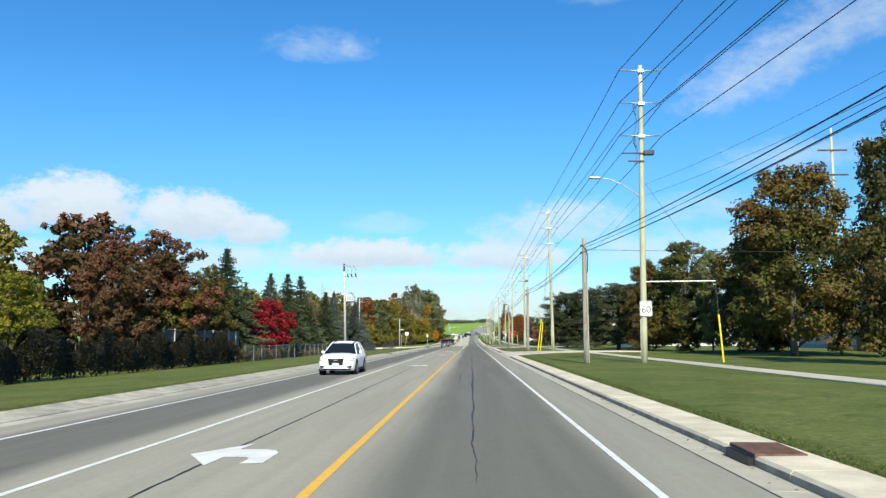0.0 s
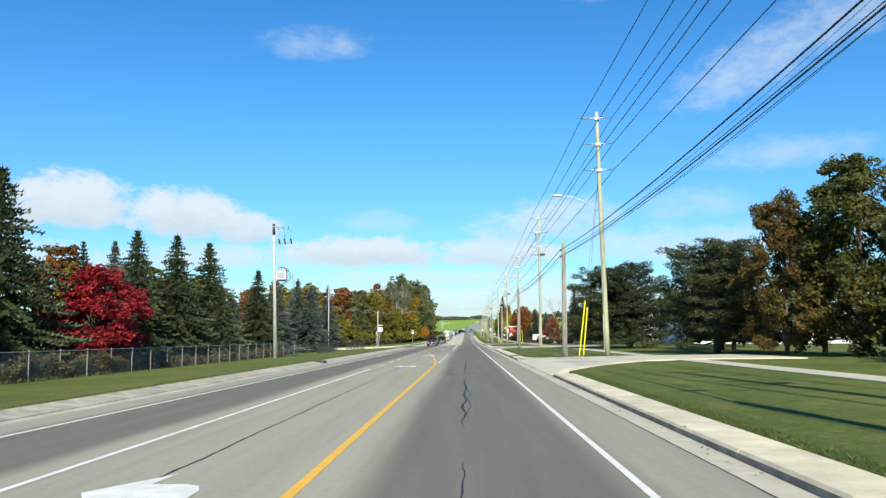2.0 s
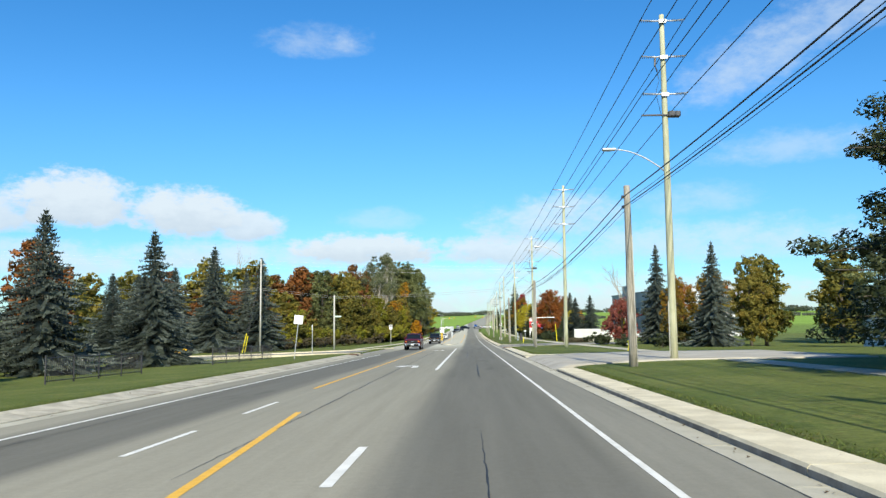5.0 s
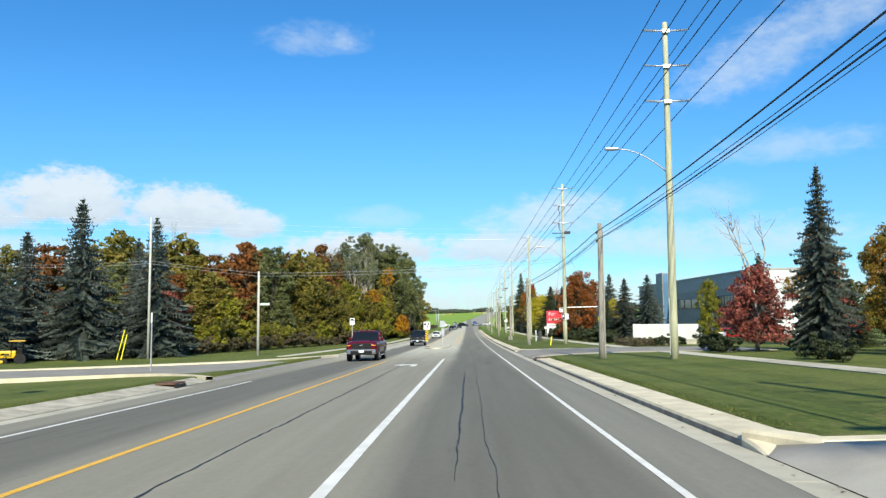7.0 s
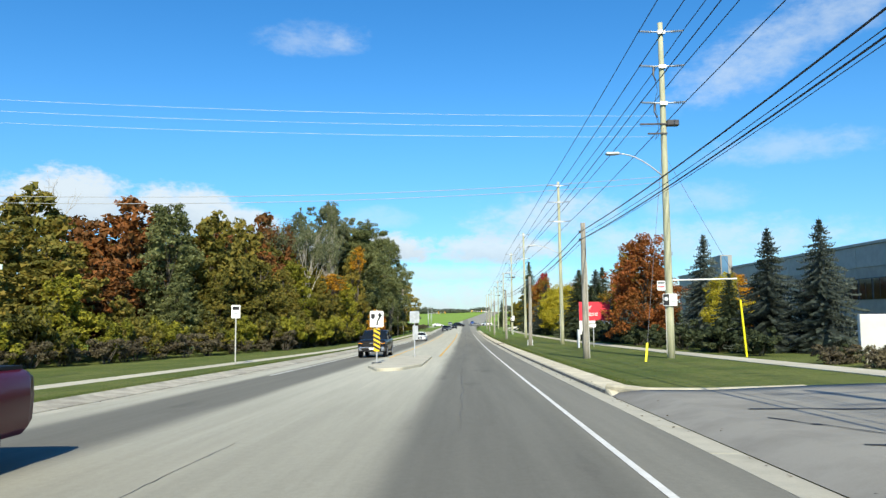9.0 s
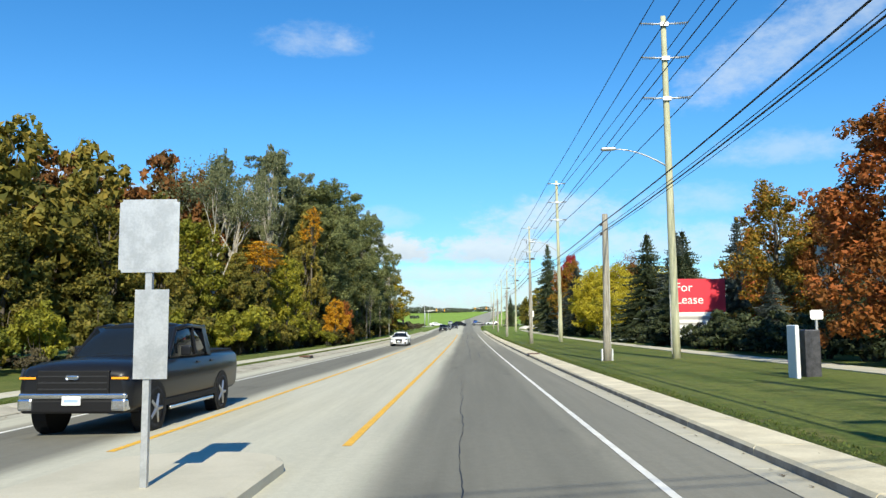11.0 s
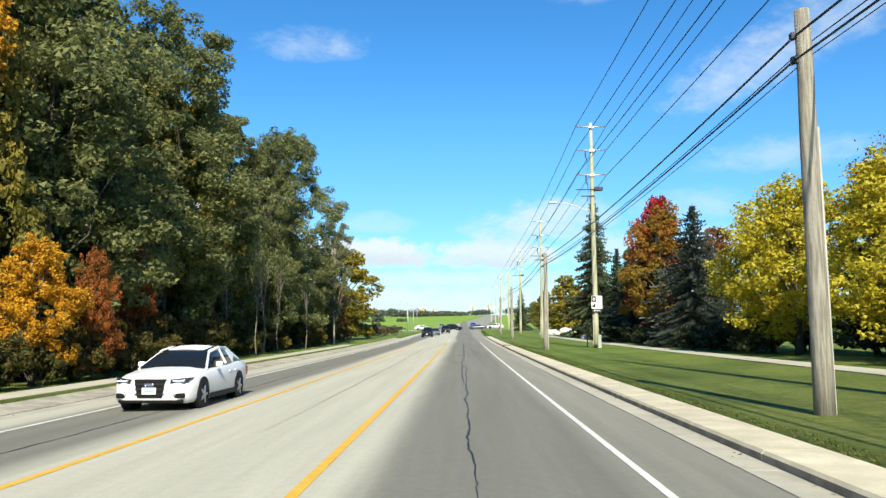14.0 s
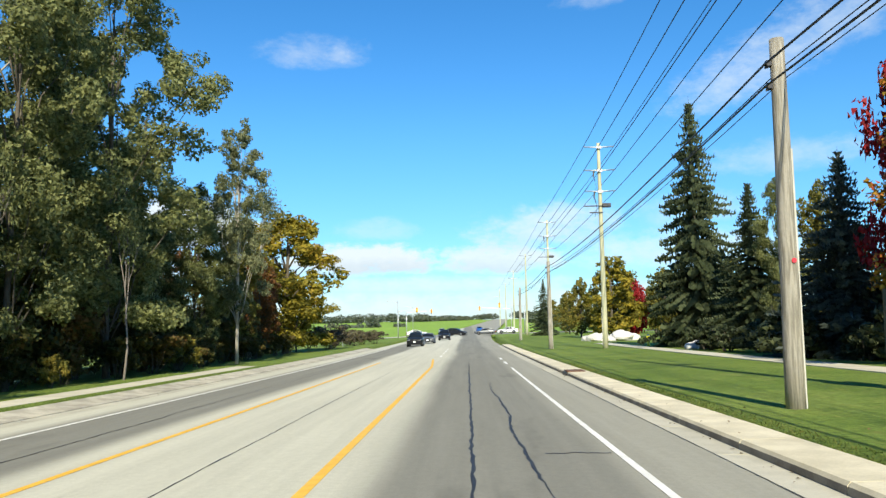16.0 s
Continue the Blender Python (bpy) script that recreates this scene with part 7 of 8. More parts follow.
def low_annex(x, y, w, d, h):
    t = empty("low_building", pose(x, y, gz(x, y)), "low white building with a band of windows behind pines", "building")
    part("wall", box(bmesh.new(), -w / 2, w / 2, -d / 2, d / 2, -0.5, h), M["render_white"], t)
    part("roof", box(bmesh.new(), -w / 2 - 0.4, w / 2 + 0.4, -d / 2 - 0.4, d / 2 + 0.4, h, h + 0.35, 0.03), M["cladding_light"], t)
    n = int(w / 2.4)
    for k in range(n):
        xx = -w / 2 + (k + 0.5) * w / n
        bm = bmesh.new()
        box(bm, xx - 0.95, xx + 0.95, -d / 2 - 0.05, -d / 2 + 0.02, 1.0, 2.3, 0.01)
        win = part("window", bm, M["galv"], t)
        part("pane", box(bmesh.new(), xx - 0.85, xx + 0.85, -d / 2 - 0.06, -d / 2 - 0.045, 1.1, 2.2), M["glass_dark"], win)


low_annex(50.0, 165.0, 34, 14, 3.4)
low_annex(62.0, 138.0, 20, 12, 3.6)


def office():
    """The long grey office block set well back, its front running beside the road."""
    x0, y0, y1, h = 48.0, 277.0, 363.0, 10.9
    t = empty("office_building", pose(0, 0, 0), "long grey two-storey office building with dark window bands", "building")
    g = gz(48, 277)
    part("wall", box(bmesh.new(), x0, x0 + 14, y0, y1, g - 4, g + h), M["cladding"], t)
    part("roof", box(bmesh.new(), x0 - 0.3, x0 + 14.3, y0 - 0.3, y1 + 0.3, g + h, g + h + 0.35, 0.03), M["cladding_light"], t)
    part("end_wall", box(bmesh.new(), x0 - 0.15, x0 + 14.2, y0 - 0.2, y0 - 0.004, g - 2, g + h + 0.05), M["end_panel"], t, "white panelled end wall")
    for k in range(9):
        ya = y0 + 9.5 * k
        part("fascia_panel", box(bmesh.new(), x0 - 0.10, x0 - 0.003, ya + 0.04, ya + 9.46, g + h - 2.6, g + h - 0.05, 0.01), M["cladding_light"], t, "pale grey fascia panel")
    for z0, z1, n in ((4.4, 7.0, 8), (1.6, 2.8, 2)):
        for k in range(n):
            ya = y0 + 3.0 + 3.2 * k
            win = part("window", box(bmesh.new(), x0 - 0.08, x0 + 0.02, ya, ya + 3.0, g + z0, g + z1, 0.01), M["dark_metal"], t)
            for j in range(2):
                part("pane", box(bmesh.new(), x0 - 0.095, x0 - 0.082, ya + 0.08 + 1.45 * j, ya + 1.42 + 1.45 * j, g + z0 + 0.08, g + z1 - 0.08), M["glass_dark"], win)
    for k in range(10):
        ya = y0 + 32 + 5.0 * k
        win = part("window", box(bmesh.new(), x0 - 0.08, x0 + 0.02, ya, ya + 4.4, g + 4.6, g + 6.8, 0.01), M["dark_metal"], t)
        for j in range(3):
            part("pane", box(bmesh.new(), x0 - 0.095, x0 - 0.082, ya + 0.08 + 1.42 * j, ya + 1.42 + 1.42 * j, g + 4.7, g + 6.7), M["glass_dark"], win)
    part("stair_tower", box(bmesh.new(), x0 - 2.2, x0 - 0.12, 329.0, 335.0, g - 2.0, g + h + 2.4, 0.03), M["cladding"], t, "narrow grey stair tower")
    part("tower_glass", box(bmesh.new(), x0 - 2.0, x0 - 0.9, 328.9, 328.996, g, g + h + 2.2), M["glass_blue"], t, "tall blue glass strip")


M["end_panel"] = surface("pale_grey_panel", (0.56, 0.565, 0.57), (0.66, 0.665, 0.67), 0.6, 20, 0.7, bumpy=0.1)
M["glass_blue"] = plain("blue_glass", (0.10, 0.20, 0.32), 0.08, 0.0, 0.8)
office()


def wall_sign():
    t = empty("sign_wall", pose(0, 0, 0), "long low pale concrete sign wall in planting", "sign")
    a, b = Vector((16.0, 224.4, 0)), Vector((22.0, 222.9, 0))
    d = (b - a).normalized()
    ang = math.atan2(d.y, d.x)
    g = gz(19, 223.6)
    t.matrix_world = pose(a.x, a.y, g, 0, 0, math.degrees(ang))
    part("panel", box(bmesh.new(), 0, 6.1, -0.2, 0.2, 0.45, 1.95, 0.03), M["walk_white"], t)
    part("plinth", box(bmesh.new(), 0.2, 5.9, -0.12, 0.12, -0.2, 0.45), M["gutter"], t)


M["walk_white"] = surface("pale_cast_stone", (0.58, 0.59, 0.55), (0.70, 0.71, 0.67), 1.0, 25, 0.85, bumpy=0.15)
wall_sign()


def lease_sign():
    t = empty("lease_sign", pose(14.05, 286.8, gz(14.05, 286.8)), "large red and white lease sign on two posts", "sign")
    for xx in (0.05, 3.75):
        part("post", box(bmesh.new(), xx - 0.06, xx + 0.06, 0.03, 0.15, -0.3, 4.75, 0.01), M["pole_conc"], t)
    part("red_panel", box(bmesh.new(), 0, 3.8, -0.03, 0.03, 2.45, 4.75, 0.01), M["sign_red"], t)
    part("white_panel", box(bmesh.new(), 0, 3.8, -0.03, 0.03, 0.75, 2.44, 0.01), M["sign_white"], t)
    text_part("For\nLease", 0.86, (0.35, -0.036, 3.72), M["sign_white"], t, "LEFT")
    for k, (w, h, z) in enumerate(((2.6, 0.22, 2.05), (1.9, 0.16, 1.65), (2.3, 0.16, 1.3))):
        part("bar", box(bmesh.new(), 0.35, 0.35 + w, -0.036, -0.031, z - h / 2, z + h / 2), M["cladding_light"], t)


lease_sign()


def boulder(x, y, s, seed, mat="pale_rock"):
    bm = bmesh.new()
    bmesh.ops.create_icosphere(bm, subdivisions=3, radius=s)
    for v in bm.verts:
        n = 0.35 * noise.noise(v.co * (0.9 / s) + Vector((seed, 0, 0))) + 0.15 * noise.noise(v.co * (2.4 / s) + Vector((0, seed, 0)))
        v.co *= 1 + n
        v.co.z *= 0.62
    ob = part("boulder", bm, M[mat])
    ob.location = (x, y, gz(x, y) + 0.32 * s)
    ob.rotation_euler = (0, 0, seed)
    return tagged(ob, "pale weathered landscape boulder on the grass", "boulder", "landscape boulders")


M["pale_rock"] = surface("pale_limestone", (0.48, 0.46, 0.42), (0.66, 0.64, 0.60), 1.5, 20, 0.9, bumpy=0.6)
for k, (x, y, s) in enumerate([(14.2, 420.5, 1.0), (15.3, 421.9, 0.9), (16.9, 420.6, 1.25), (13.4, 422.2, 0.65), (18.4, 421.8, 0.8), (15.5, 419.2, 0.55), (14.9, 386.6, 0.62), (18.8, 374.0, 0.8)]):
    boulder(x, y, s, k + 1)


M["cap_blue"] = plain("cap_blue", (0.06, 0.22, 0.36), 0.45)


def hydrant(x, y):
    t = empty("fire_hydrant", pose(x, y, gz(x, y)), "yellow fire hydrant with a blue cap in the lawn", "hydrant")
    bm = bmesh.new()
    bent_tube(bm, [(0, 0, -0.1), (0, 0, 0.08), (0, 0, 0.1), (0, 0, 0.62), (0, 0, 0.66), (0, 0, 0.8)], [0.17, 0.17, 0.11, 0.11, 0.14, 0.12], 12)
    part("barrel", bm, M["guard"], t)
    part("bonnet", tube(bmesh.new(), (0, 0, 0.8), (0, 0, 0.95), 0.12, 0.03, 12), M["cap_blue"], t, "blue domed cap")
    part("outlet", tube(bmesh.new(), (-0.2, 0, 0.5), (0.2, 0, 0.5), 0.055, None, 10), M["galv"], t)


def stake_and_box():
    """The survey stake in the lawn and the cable box at the foot of the lamp pole beside it."""
    st = empty("wooden_stake", pose(9.62, 354.2, gz(9.62, 354.2), 0, 1.2, 8), "thin weathered wooden stake standing in the lawn", "stake")
    part("shaft", box(bmesh.new(), -0.035, 0.035, -0.025, 0.025, -0.1, 2.12, 0.006), M["stake_wood"], st)
    tip = box(bmesh.new(), -0.036, 0.036, -0.026, 0.026, 2.121, 2.26, 0.012)
    part("tip", tip, M["stake_wood"], st)
    bx = empty("cable_box", pose(9.86, 350.25, gz(9.86, 350.25)), "grey-green cable box at the foot of the lamp pole", "cable box")
    part("body", box(bmesh.new(), -0.12, 0.12, -0.1, 0.1, -0.05, 0.90, 0.012), M["cable_cover"], bx)
    part("lid", box(bmesh.new(), -0.135, 0.135, -0.115, 0.115, 0.904, 0.96, 0.015), M["cable_cover"], bx)


M["stake_wood"] = surface("stake_wood", (0.10, 0.085, 0.06), (0.20, 0.17, 0.12), 3, 60, 0.9, stretch=(1, 1, 0.1), bumpy=0.3)
M["cable_cover"] = surface("cable_cover", (0.33, 0.36, 0.31), (0.44, 0.47, 0.41), 2, 40, 0.6, bumpy=0.1)
stake_and_box()
hydrant(12.05, 165.4)
hydrant(14.3, 397.0)


def small_box(x, y, w, d, h, mat, label, name="utility_box"):
    t = part(name, box(bmesh.new(), -w / 2, w / 2, -d / 2, d / 2, -0.1, h, 0.03), M[mat])
    t.location = (x, y, gz(x, y))
    return tagged(t, label, "utility box")


small_box(9.3, 256.0, 0.12, 0.6, 1.5, "sign_white", "short white marker board in the lawn", "marker_board")
small_box(9.9, 256.3, 0.45, 0.4, 1.35, "dark_metal", "dark metal utility pedestal in the lawn")

# ---- vehicles ----
def paint(name, col, flake=0.0):
    m, nt, b = nodes_for(name)
    v = coords(nt)
    n = noise_tex(nt, v, 3.0, 3)
    link(nt, mix_node(nt, n, tuple(c * 0.93 for c in col), tuple(min(1, c * 1.05) for c in col)), b.inputs["Base Color"])
    b.inputs["Roughness"].default_value, b.inputs["Metallic"].default_value = 0.32, flake
    b.inputs["Specular IOR Level"].default_value = 0.16
    b.inputs["Coat Weight"].default_value, b.inputs["Coat Roughness"].default_value = 0.18, 0.05
    return m


M["car_white"] = paint("white_car_paint", (0.78, 0.79, 0.80))
M["car_red"] = paint("dark_red_car_paint", (0.085, 0.005, 0.014), 0.0)
M["car_black"] = paint("black_car_paint", (0.012, 0.013, 0.016), 0.1)
M["car_grey"] = paint("grey_car_paint", (0.12, 0.13, 0.145), 0.3)
M["car_silver"] = paint("silver_car_paint", (0.42, 0.44, 0.46), 0.5)
M["car_blue"] = paint("blue_car_paint", (0.02, 0.10, 0.32), 0.2)
M["car_bright_red"] = paint("red_car_paint", (0.48, 0.02, 0.03), 0.1)
M["tyre"] = surface("tyre_rubber", (0.012, 0.012, 0.013), (0.028, 0.027, 0.026), 6, 40, 0.85, bumpy=0.2)
M["rim"] = plain("alloy_rim", (0.40, 0.41, 0.43), 0.3, 0.8)
M["chrome"] = plain("bright_trim", (0.62, 0.63, 0.65), 0.15, 0.95)
M["lamp_clear"] = plain("headlamp_clear", (0.60, 0.63, 0.66), 0.08, 0.1, 0.8)
M["lamp_amber"] = plain("indicator_amber", (0.85, 0.32, 0.02), 0.25)
M["lamp_red"] = plain("tail_lamp_red", (0.35, 0.01, 0.01), 0.2)
M["lamp_dark"] = plain("headlamp_dark_housing", (0.03, 0.032, 0.036), 0.12, 0.0, 0.7)
M["trim_black"] = plain("black_trim", (0.009, 0.009, 0.010), 0.55, 0.0, 0.2)


def loft(rings):
    bm = bmesh.new()
    rv = [[bm.verts.new(p) for p in ring] for ring in rings]
    n = len(rv[0])
    for a, b in zip(rv, rv[1:]):
        for i in range(n):
            j = (i + 1) % n
            f = bm.faces.new((a[i], a[j], b[j], b[i]))
            f.smooth = True
    bm.faces.new(rv[0][::-1])
    bm.faces.new(rv[-1])
    bmesh.ops.recalc_face_normals(bm, faces=bm.faces[:])
    return bm


def body_ring(y, zb, zt, w):
    zm = zb + (zt - zb) * 0.55
    r = [(-w * 0.90, zb), (-w * 0.985, zb + 0.10), (-w, zm), (-w * 0.975, zt - 0.10), (-w * 0.88, zt - 0.015), (-w * 0.45, zt + 0.03), (0, zt + 0.04)]
    full = r + [(-x, z) for x, z in r[-2::-1]]
    return [(x, y, z) for x, z in full]


def cabin_ring(y, z0, z1, w0, w1):
    t = max(0.04, (z1 - z0))
    r = [(-w0, z0), (-w0 + (w0 - w1) * 0.8, z0 + t * 0.8), (-w1 + 0.02, z0 + t * 0.95), (-w1 * 0.6, z1), (0, z1 + 0.012)]
    full = r + [(-x, z) for x, z in r[-2::-1]]
    return [(x, y, z) for x, z in full]


def wheel(parent, x, y, r, s):
    bm = bmesh.new()
    w = 0.23
    prof = [(r * 0.66, -w / 2), (r * 0.93, -w / 2), (r, -w / 2 + 0.035), (r, w / 2 - 0.035), (r * 0.93, w / 2), (r * 0.66, w / 2)]
    n = 24
    rings = [[bm.verts.new((x + q, y + rr * math.cos(2 * math.pi * k / n), r + rr * math.sin(2 * math.pi * k / n))) for rr, q in prof] for k in range(n)]
    for k in range(n):
        a, b = rings[k], rings[(k + 1) % n]
        for i in range(len(prof)):
            j = (i + 1) % len(prof)
            f = bm.faces.new((a[i], a[j], b[j], b[i]))
            f.smooth = True
    wh = part("wheel", bm, M["tyre"], parent)
    bm = bmesh.new()
    tube(bm, (x + s * 0.02, y, r), (x + s * (w / 2 - 0.03), y, r), r * 0.66, None, 20)
    part("rim_well", bm, M["trim_black"], wh)
    bm = bmesh.new()
    for k in range(5):
        a = 2 * math.pi * k / 5
        tube(bm, (x + s * (w / 2 - 0.015), y, r), (x + s * (w / 2 - 0.015), y + r * 0.64 * math.cos(a), r + r * 0.64 * math.sin(a)), 0.05, 0.035, 5)
    part("rim", bm, M["rim"], wh, "bright alloy rim")


def car(kind, x, y, col, label, turn=0.0, name="car"):
    """A vehicle whose front faces -y before the turn; its middle stands at (x, y)."""
    spec = {
        "suv": dict(L=4.75, body=[(0, 0.36, 0.74, 0.66), (0.05, 0.29, 0.82, 0.78), (0.17, 0.24, 0.90, 0.88), (0.55, 0.22, 0.98, 0.93), (1.3, 0.22, 1.06, 0.94), (2.6, 0.22, 1.09, 0.945), (4.0, 0.24, 1.13, 0.93), (4.55, 0.30, 1.12, 0.88), (4.75, 0.42, 0.95, 0.80)],
                    cabin=[(1.25, 1.04, 1.06, 0.86, 0.84), (2.05, 1.07, 1.60, 0.87, 0.62), (2.9, 1.08, 1.69, 0.87, 0.64), (3.8, 1.10, 1.64, 0.86, 0.62), (4.45, 1.10, 1.22, 0.84, 0.74)], wheels=(0.92, 3.66, 0.37), w=0.94, grille=(0.50, 0.86), hood=0.95),
        "sedan": dict(L=4.75, body=[(0, 0.30, 0.60, 0.60), (0.05, 0.23, 0.67, 0.74), (0.18, 0.19, 0.755, 0.86), (0.6, 0.18, 0.83, 0.91), (1.4, 0.18, 0.92, 0.915), (2.6, 0.18, 0.96, 0.92), (3.9, 0.20, 1.00, 0.91), (4.55, 0.26, 0.98, 0.86), (4.75, 0.36, 0.88, 0.80)],
                      cabin=[(1.3, 0.90, 0.92, 0.82, 0.80), (2.1, 0.94, 1.34, 0.83, 0.60), (2.8, 0.95, 1.42, 0.83, 0.60), (3.4, 0.97, 1.38, 0.82, 0.58), (4.25, 0.98, 1.02, 0.78, 0.70)], wheels=(0.90, 3.71, 0.33), w=0.915, grille=(0.32, 0.76), hood=0.8),
        "pickup": dict(L=5.9, body=[(0, 0.52, 1.06, 0.84), (0.05, 0.46, 1.14, 0.94), (0.16, 0.42, 1.21, 0.985), (0.6, 0.40, 1.27, 1.00), (1.6, 0.40, 1.30, 1.01), (3.0, 0.40, 1.31, 1.01), (4.1, 0.42, 1.32, 1.01), (5.75, 0.46, 1.34, 1.00), (5.9, 0.55, 1.32, 0.97)],
                       cabin=[(1.72, 1.28, 1.31, 0.92, 0.90), (2.32, 1.30, 1.88, 0.94, 0.80), (2.9, 1.30, 1.95, 0.94, 0.81), (3.9, 1.31, 1.92, 0.94, 0.80), (4.08, 1.31, 1.34, 0.93, 0.90)], wheels=(1.0, 4.65, 0.41), w=1.01, grille=(0.74, 1.17), hood=1.2),
    }[kind]
    L = spec["L"]
    g = surf_z(x, y) if -10.4 < x < 3.8 else gz(x, y) + 0.05
    pitch = math.degrees(math.atan((road_z(y + 1) - road_z(y - 1)) / 2))
    t = empty(name, pose(x, y, g, pitch, 0, turn), label, "car")
    off = -L / 2
    body = part("body", loft([body_ring(yy + off, a, b, c) for yy, a, b, c in spec["body"]]), M[col], t)
    cab = part("glasshouse", loft([cabin_ring(yy + off, *r) for yy, *r in spec["cabin"]]), M["glass_dark"], t, "dark tinted glasshouse")
    cb = spec["cabin"]
    roof = []
    for (yy, z0, z1, w0, w1) in cb[1:-1]:
        roof.append([(-w1 - 0.015, yy + off, z1 - 0.05), (-w1 * 0.6, yy + off, z1 + 0.016), (0, yy + off, z1 + 0.03), (w1 * 0.6, yy + off, z1 + 0.016), (w1 + 0.015, yy + off, z1 - 0.05), (0, yy + off, z1 - 0.02)])
    part("roof", loft(roof), M[col], t)
    for s in (-1, 1):
        for a, b in ((0, 1),):
            ya, za0, za1, wa0, wa1 = cb[a]
            yb, zb0, zb1, wb0, wb1 = cb[b]
            bm = bmesh.new()
            tube(bm, (s * (wa1 if a else wa0), ya + off, za1 - 0.02), (s * wb1, yb + off, zb1 - 0.05), 0.036, 0.036, 6)
            part("pillar", bm, M[col], t)
        # the rear quarter: a body-coloured panel behind the side windows
        y3, z30, z31, w30, w31 = cb[3]
        y4, z40, z41, w40, w41 = cb[4]
        back = 0.10 if kind == "pickup" else 0.02
        bm = bmesh.new()
        outer = [(w30 + 0.012, y3 - back, z30 - 0.02), (w31 + 0.045, y3 - back - 0.1, z31 - 0.05), (w31 + 0.02, y3 + 0.06, z31 + 0.01), (w41 + 0.03, y4, z41 + 0.02), (w40 + 0.012, y4 + 0.02, z40 - 0.04)]
        q0 = [bm.verts.new((s * x, y + off, z)) for x, y, z in outer]
        q1 = [bm.verts.new((s * (x - 0.10), y + off, z)) for x, y, z in outer]
        bm.faces.new(q0)
        bm.faces.new(q1[::-1])
        for k in range(5):
            m = (k + 1) % 5
            bm.faces.new((q0[k], q0[m], q1[m], q1[k]))
        bmesh.ops.recalc_face_normals(bm, faces=bm.faces[:])
        part("quarter_panel", bm, M[col], t)
        part("roof_rail", bent_tube(bmesh.new(), [(s * (c[4] + 0.01), c[0] + off, c[2] - 0.045) for c in cb[1:4]], [0.045] * 3, 6), M[col], t)
        ym = (cb[1][0] + cb[3][0]) / 2 + off
        bm = bmesh.new()
        tube(bm, (s * (cb[2][3] + 0.005), ym, cb[2][1] + 0.02), (s * (cb[2][4] + 0.03), ym, cb[2][2] - 0.07), 0.035, 0.03, 6)
        part("pillar", bm, M[col], t)
        bm = bmesh.new()
        mw = 0.10 if kind == "pickup" else 0.085
        mx, mz = s * (spec["w"] + 0.06), cb[0][1] + 0.03
        box(bm, mx - mw, mx + mw, cb[0][0] + off + 0.46, cb[0][0] + off + 0.58, mz, mz + (0.2 if kind == "pickup" else 0.13), 0.035)
        part("mirror", bm, M[col], t)
        # headlight: a dark housing let into the corner, with a bright lamp inside
        zg0, zg1 = spec["grille"]
        hx, hw = spec["w"] * (0.70 if kind != "pickup" else 0.78), 0.19 if kind != "pickup" else 0.20
        hh = {"suv": 0.19, "sedan": 0.13, "pickup": 0.26}[kind]
        bm = bmesh.new()
        yh = off + (0.015 if kind == "pickup" else 0.03)
        vs = []
        for dx, dy, z in ((-hw, 0.0, zg1 - hh), (hw, 0.10, zg1 - hh * 0.7), (hw * 1.12, 0.22, zg1), (-hw, 0.02, zg1 - hh * 0.25)):
            vs.append((s * (hx + dx), yh + dy, z))
        q0 = [bm.verts.new((x, y - 0.03, z)) for x, y, z in vs]
        q1 = [bm.verts.new((x, y + 0.18, z)) for x, y, z in vs]
        bm.faces.new(q0)
        bm.faces.new(q1[::-1])
        for k in range(4):
            m = (k + 1) % 4
            bm.faces.new((q0[k], q0[m], q1[m], q1[k]))
        bmesh.ops.recalc_face_normals(bm, faces=bm.faces[:])
        hl = part("headlight", bm, M["lamp_dark"], t, "dark swept-back headlight")
        bm = bmesh.new()
        zc = zg1 - hh * (0.5 if kind != "pickup" else 0.62)
        box(bm, s * hx - hw * 0.7, s * hx + hw * 0.7, yh - 0.035, yh + 0.03, zc - 0.018, zc + 0.018, 0.005)
        part("lamp_strip", bm, M["lamp_amber"] if kind == "pickup" else M["lamp_clear"], hl, "amber running light" if kind == "pickup" else "bright lamp strip")
        bm = bmesh.new()
        zf = spec["body"][0][1] + 0.06
        box(bm, s * hx - 0.13, s * hx + 0.13, off + 0.0, off + 0.12, zf - 0.05, zf + 0.06, 0.02)
        part("side_intake", bm, M["trim_black"], t, "dark lower air intake")
        bm = bmesh.new()
        box(bm, s * (spec["w"] * 0.80) - 0.12, s * (spec["w"] * 0.80) + 0.12, -off - 0.16, -off + 0.0, cb[0][1] - 0.32, cb[0][1] - 0.08, 0.03)
        part("tail_light", bm, M["lamp_red"], t)
        bm = bmesh.new()
        box(bm, s * spec["w"] - 0.012, s * spec["w"] + 0.008, off + 1.35, -off - 1.45, spec["body"][3][1] + 0.02, spec["body"][3][1] + 0.14, 0.005)
        part("sill", bm, M["trim_black"], t)
        for yd in ((cb[1][0] + cb[2][0]) / 2 + off + 0.42, (cb[3][0]) + off - 0.05):
            bm = bmesh.new()
            box(bm, s * spec["w"] * 0.985 - 0.02, s * spec["w"] * 0.985 + 0.02, yd, yd + 0.2, cb[0][1] - 0.14, cb[0][1] - 0.10, 0.008)
            part("door_handle", bm, M[col], t)
        for yw in spec["wheels"][:2]:
            r = spec["wheels"][2]
            # the shaded hollow of the arch, put in as a black disc
            bm = bmesh.new()
            tube(bm, (s * (spec["w"] - 0.25), yw + off, r + 0.02), (s * (spec["w"] + 0.004), yw + off, r + 0.02), r + 0.06, None, 22)
            part("wheel_arch", bm, M["trim_black"], t)
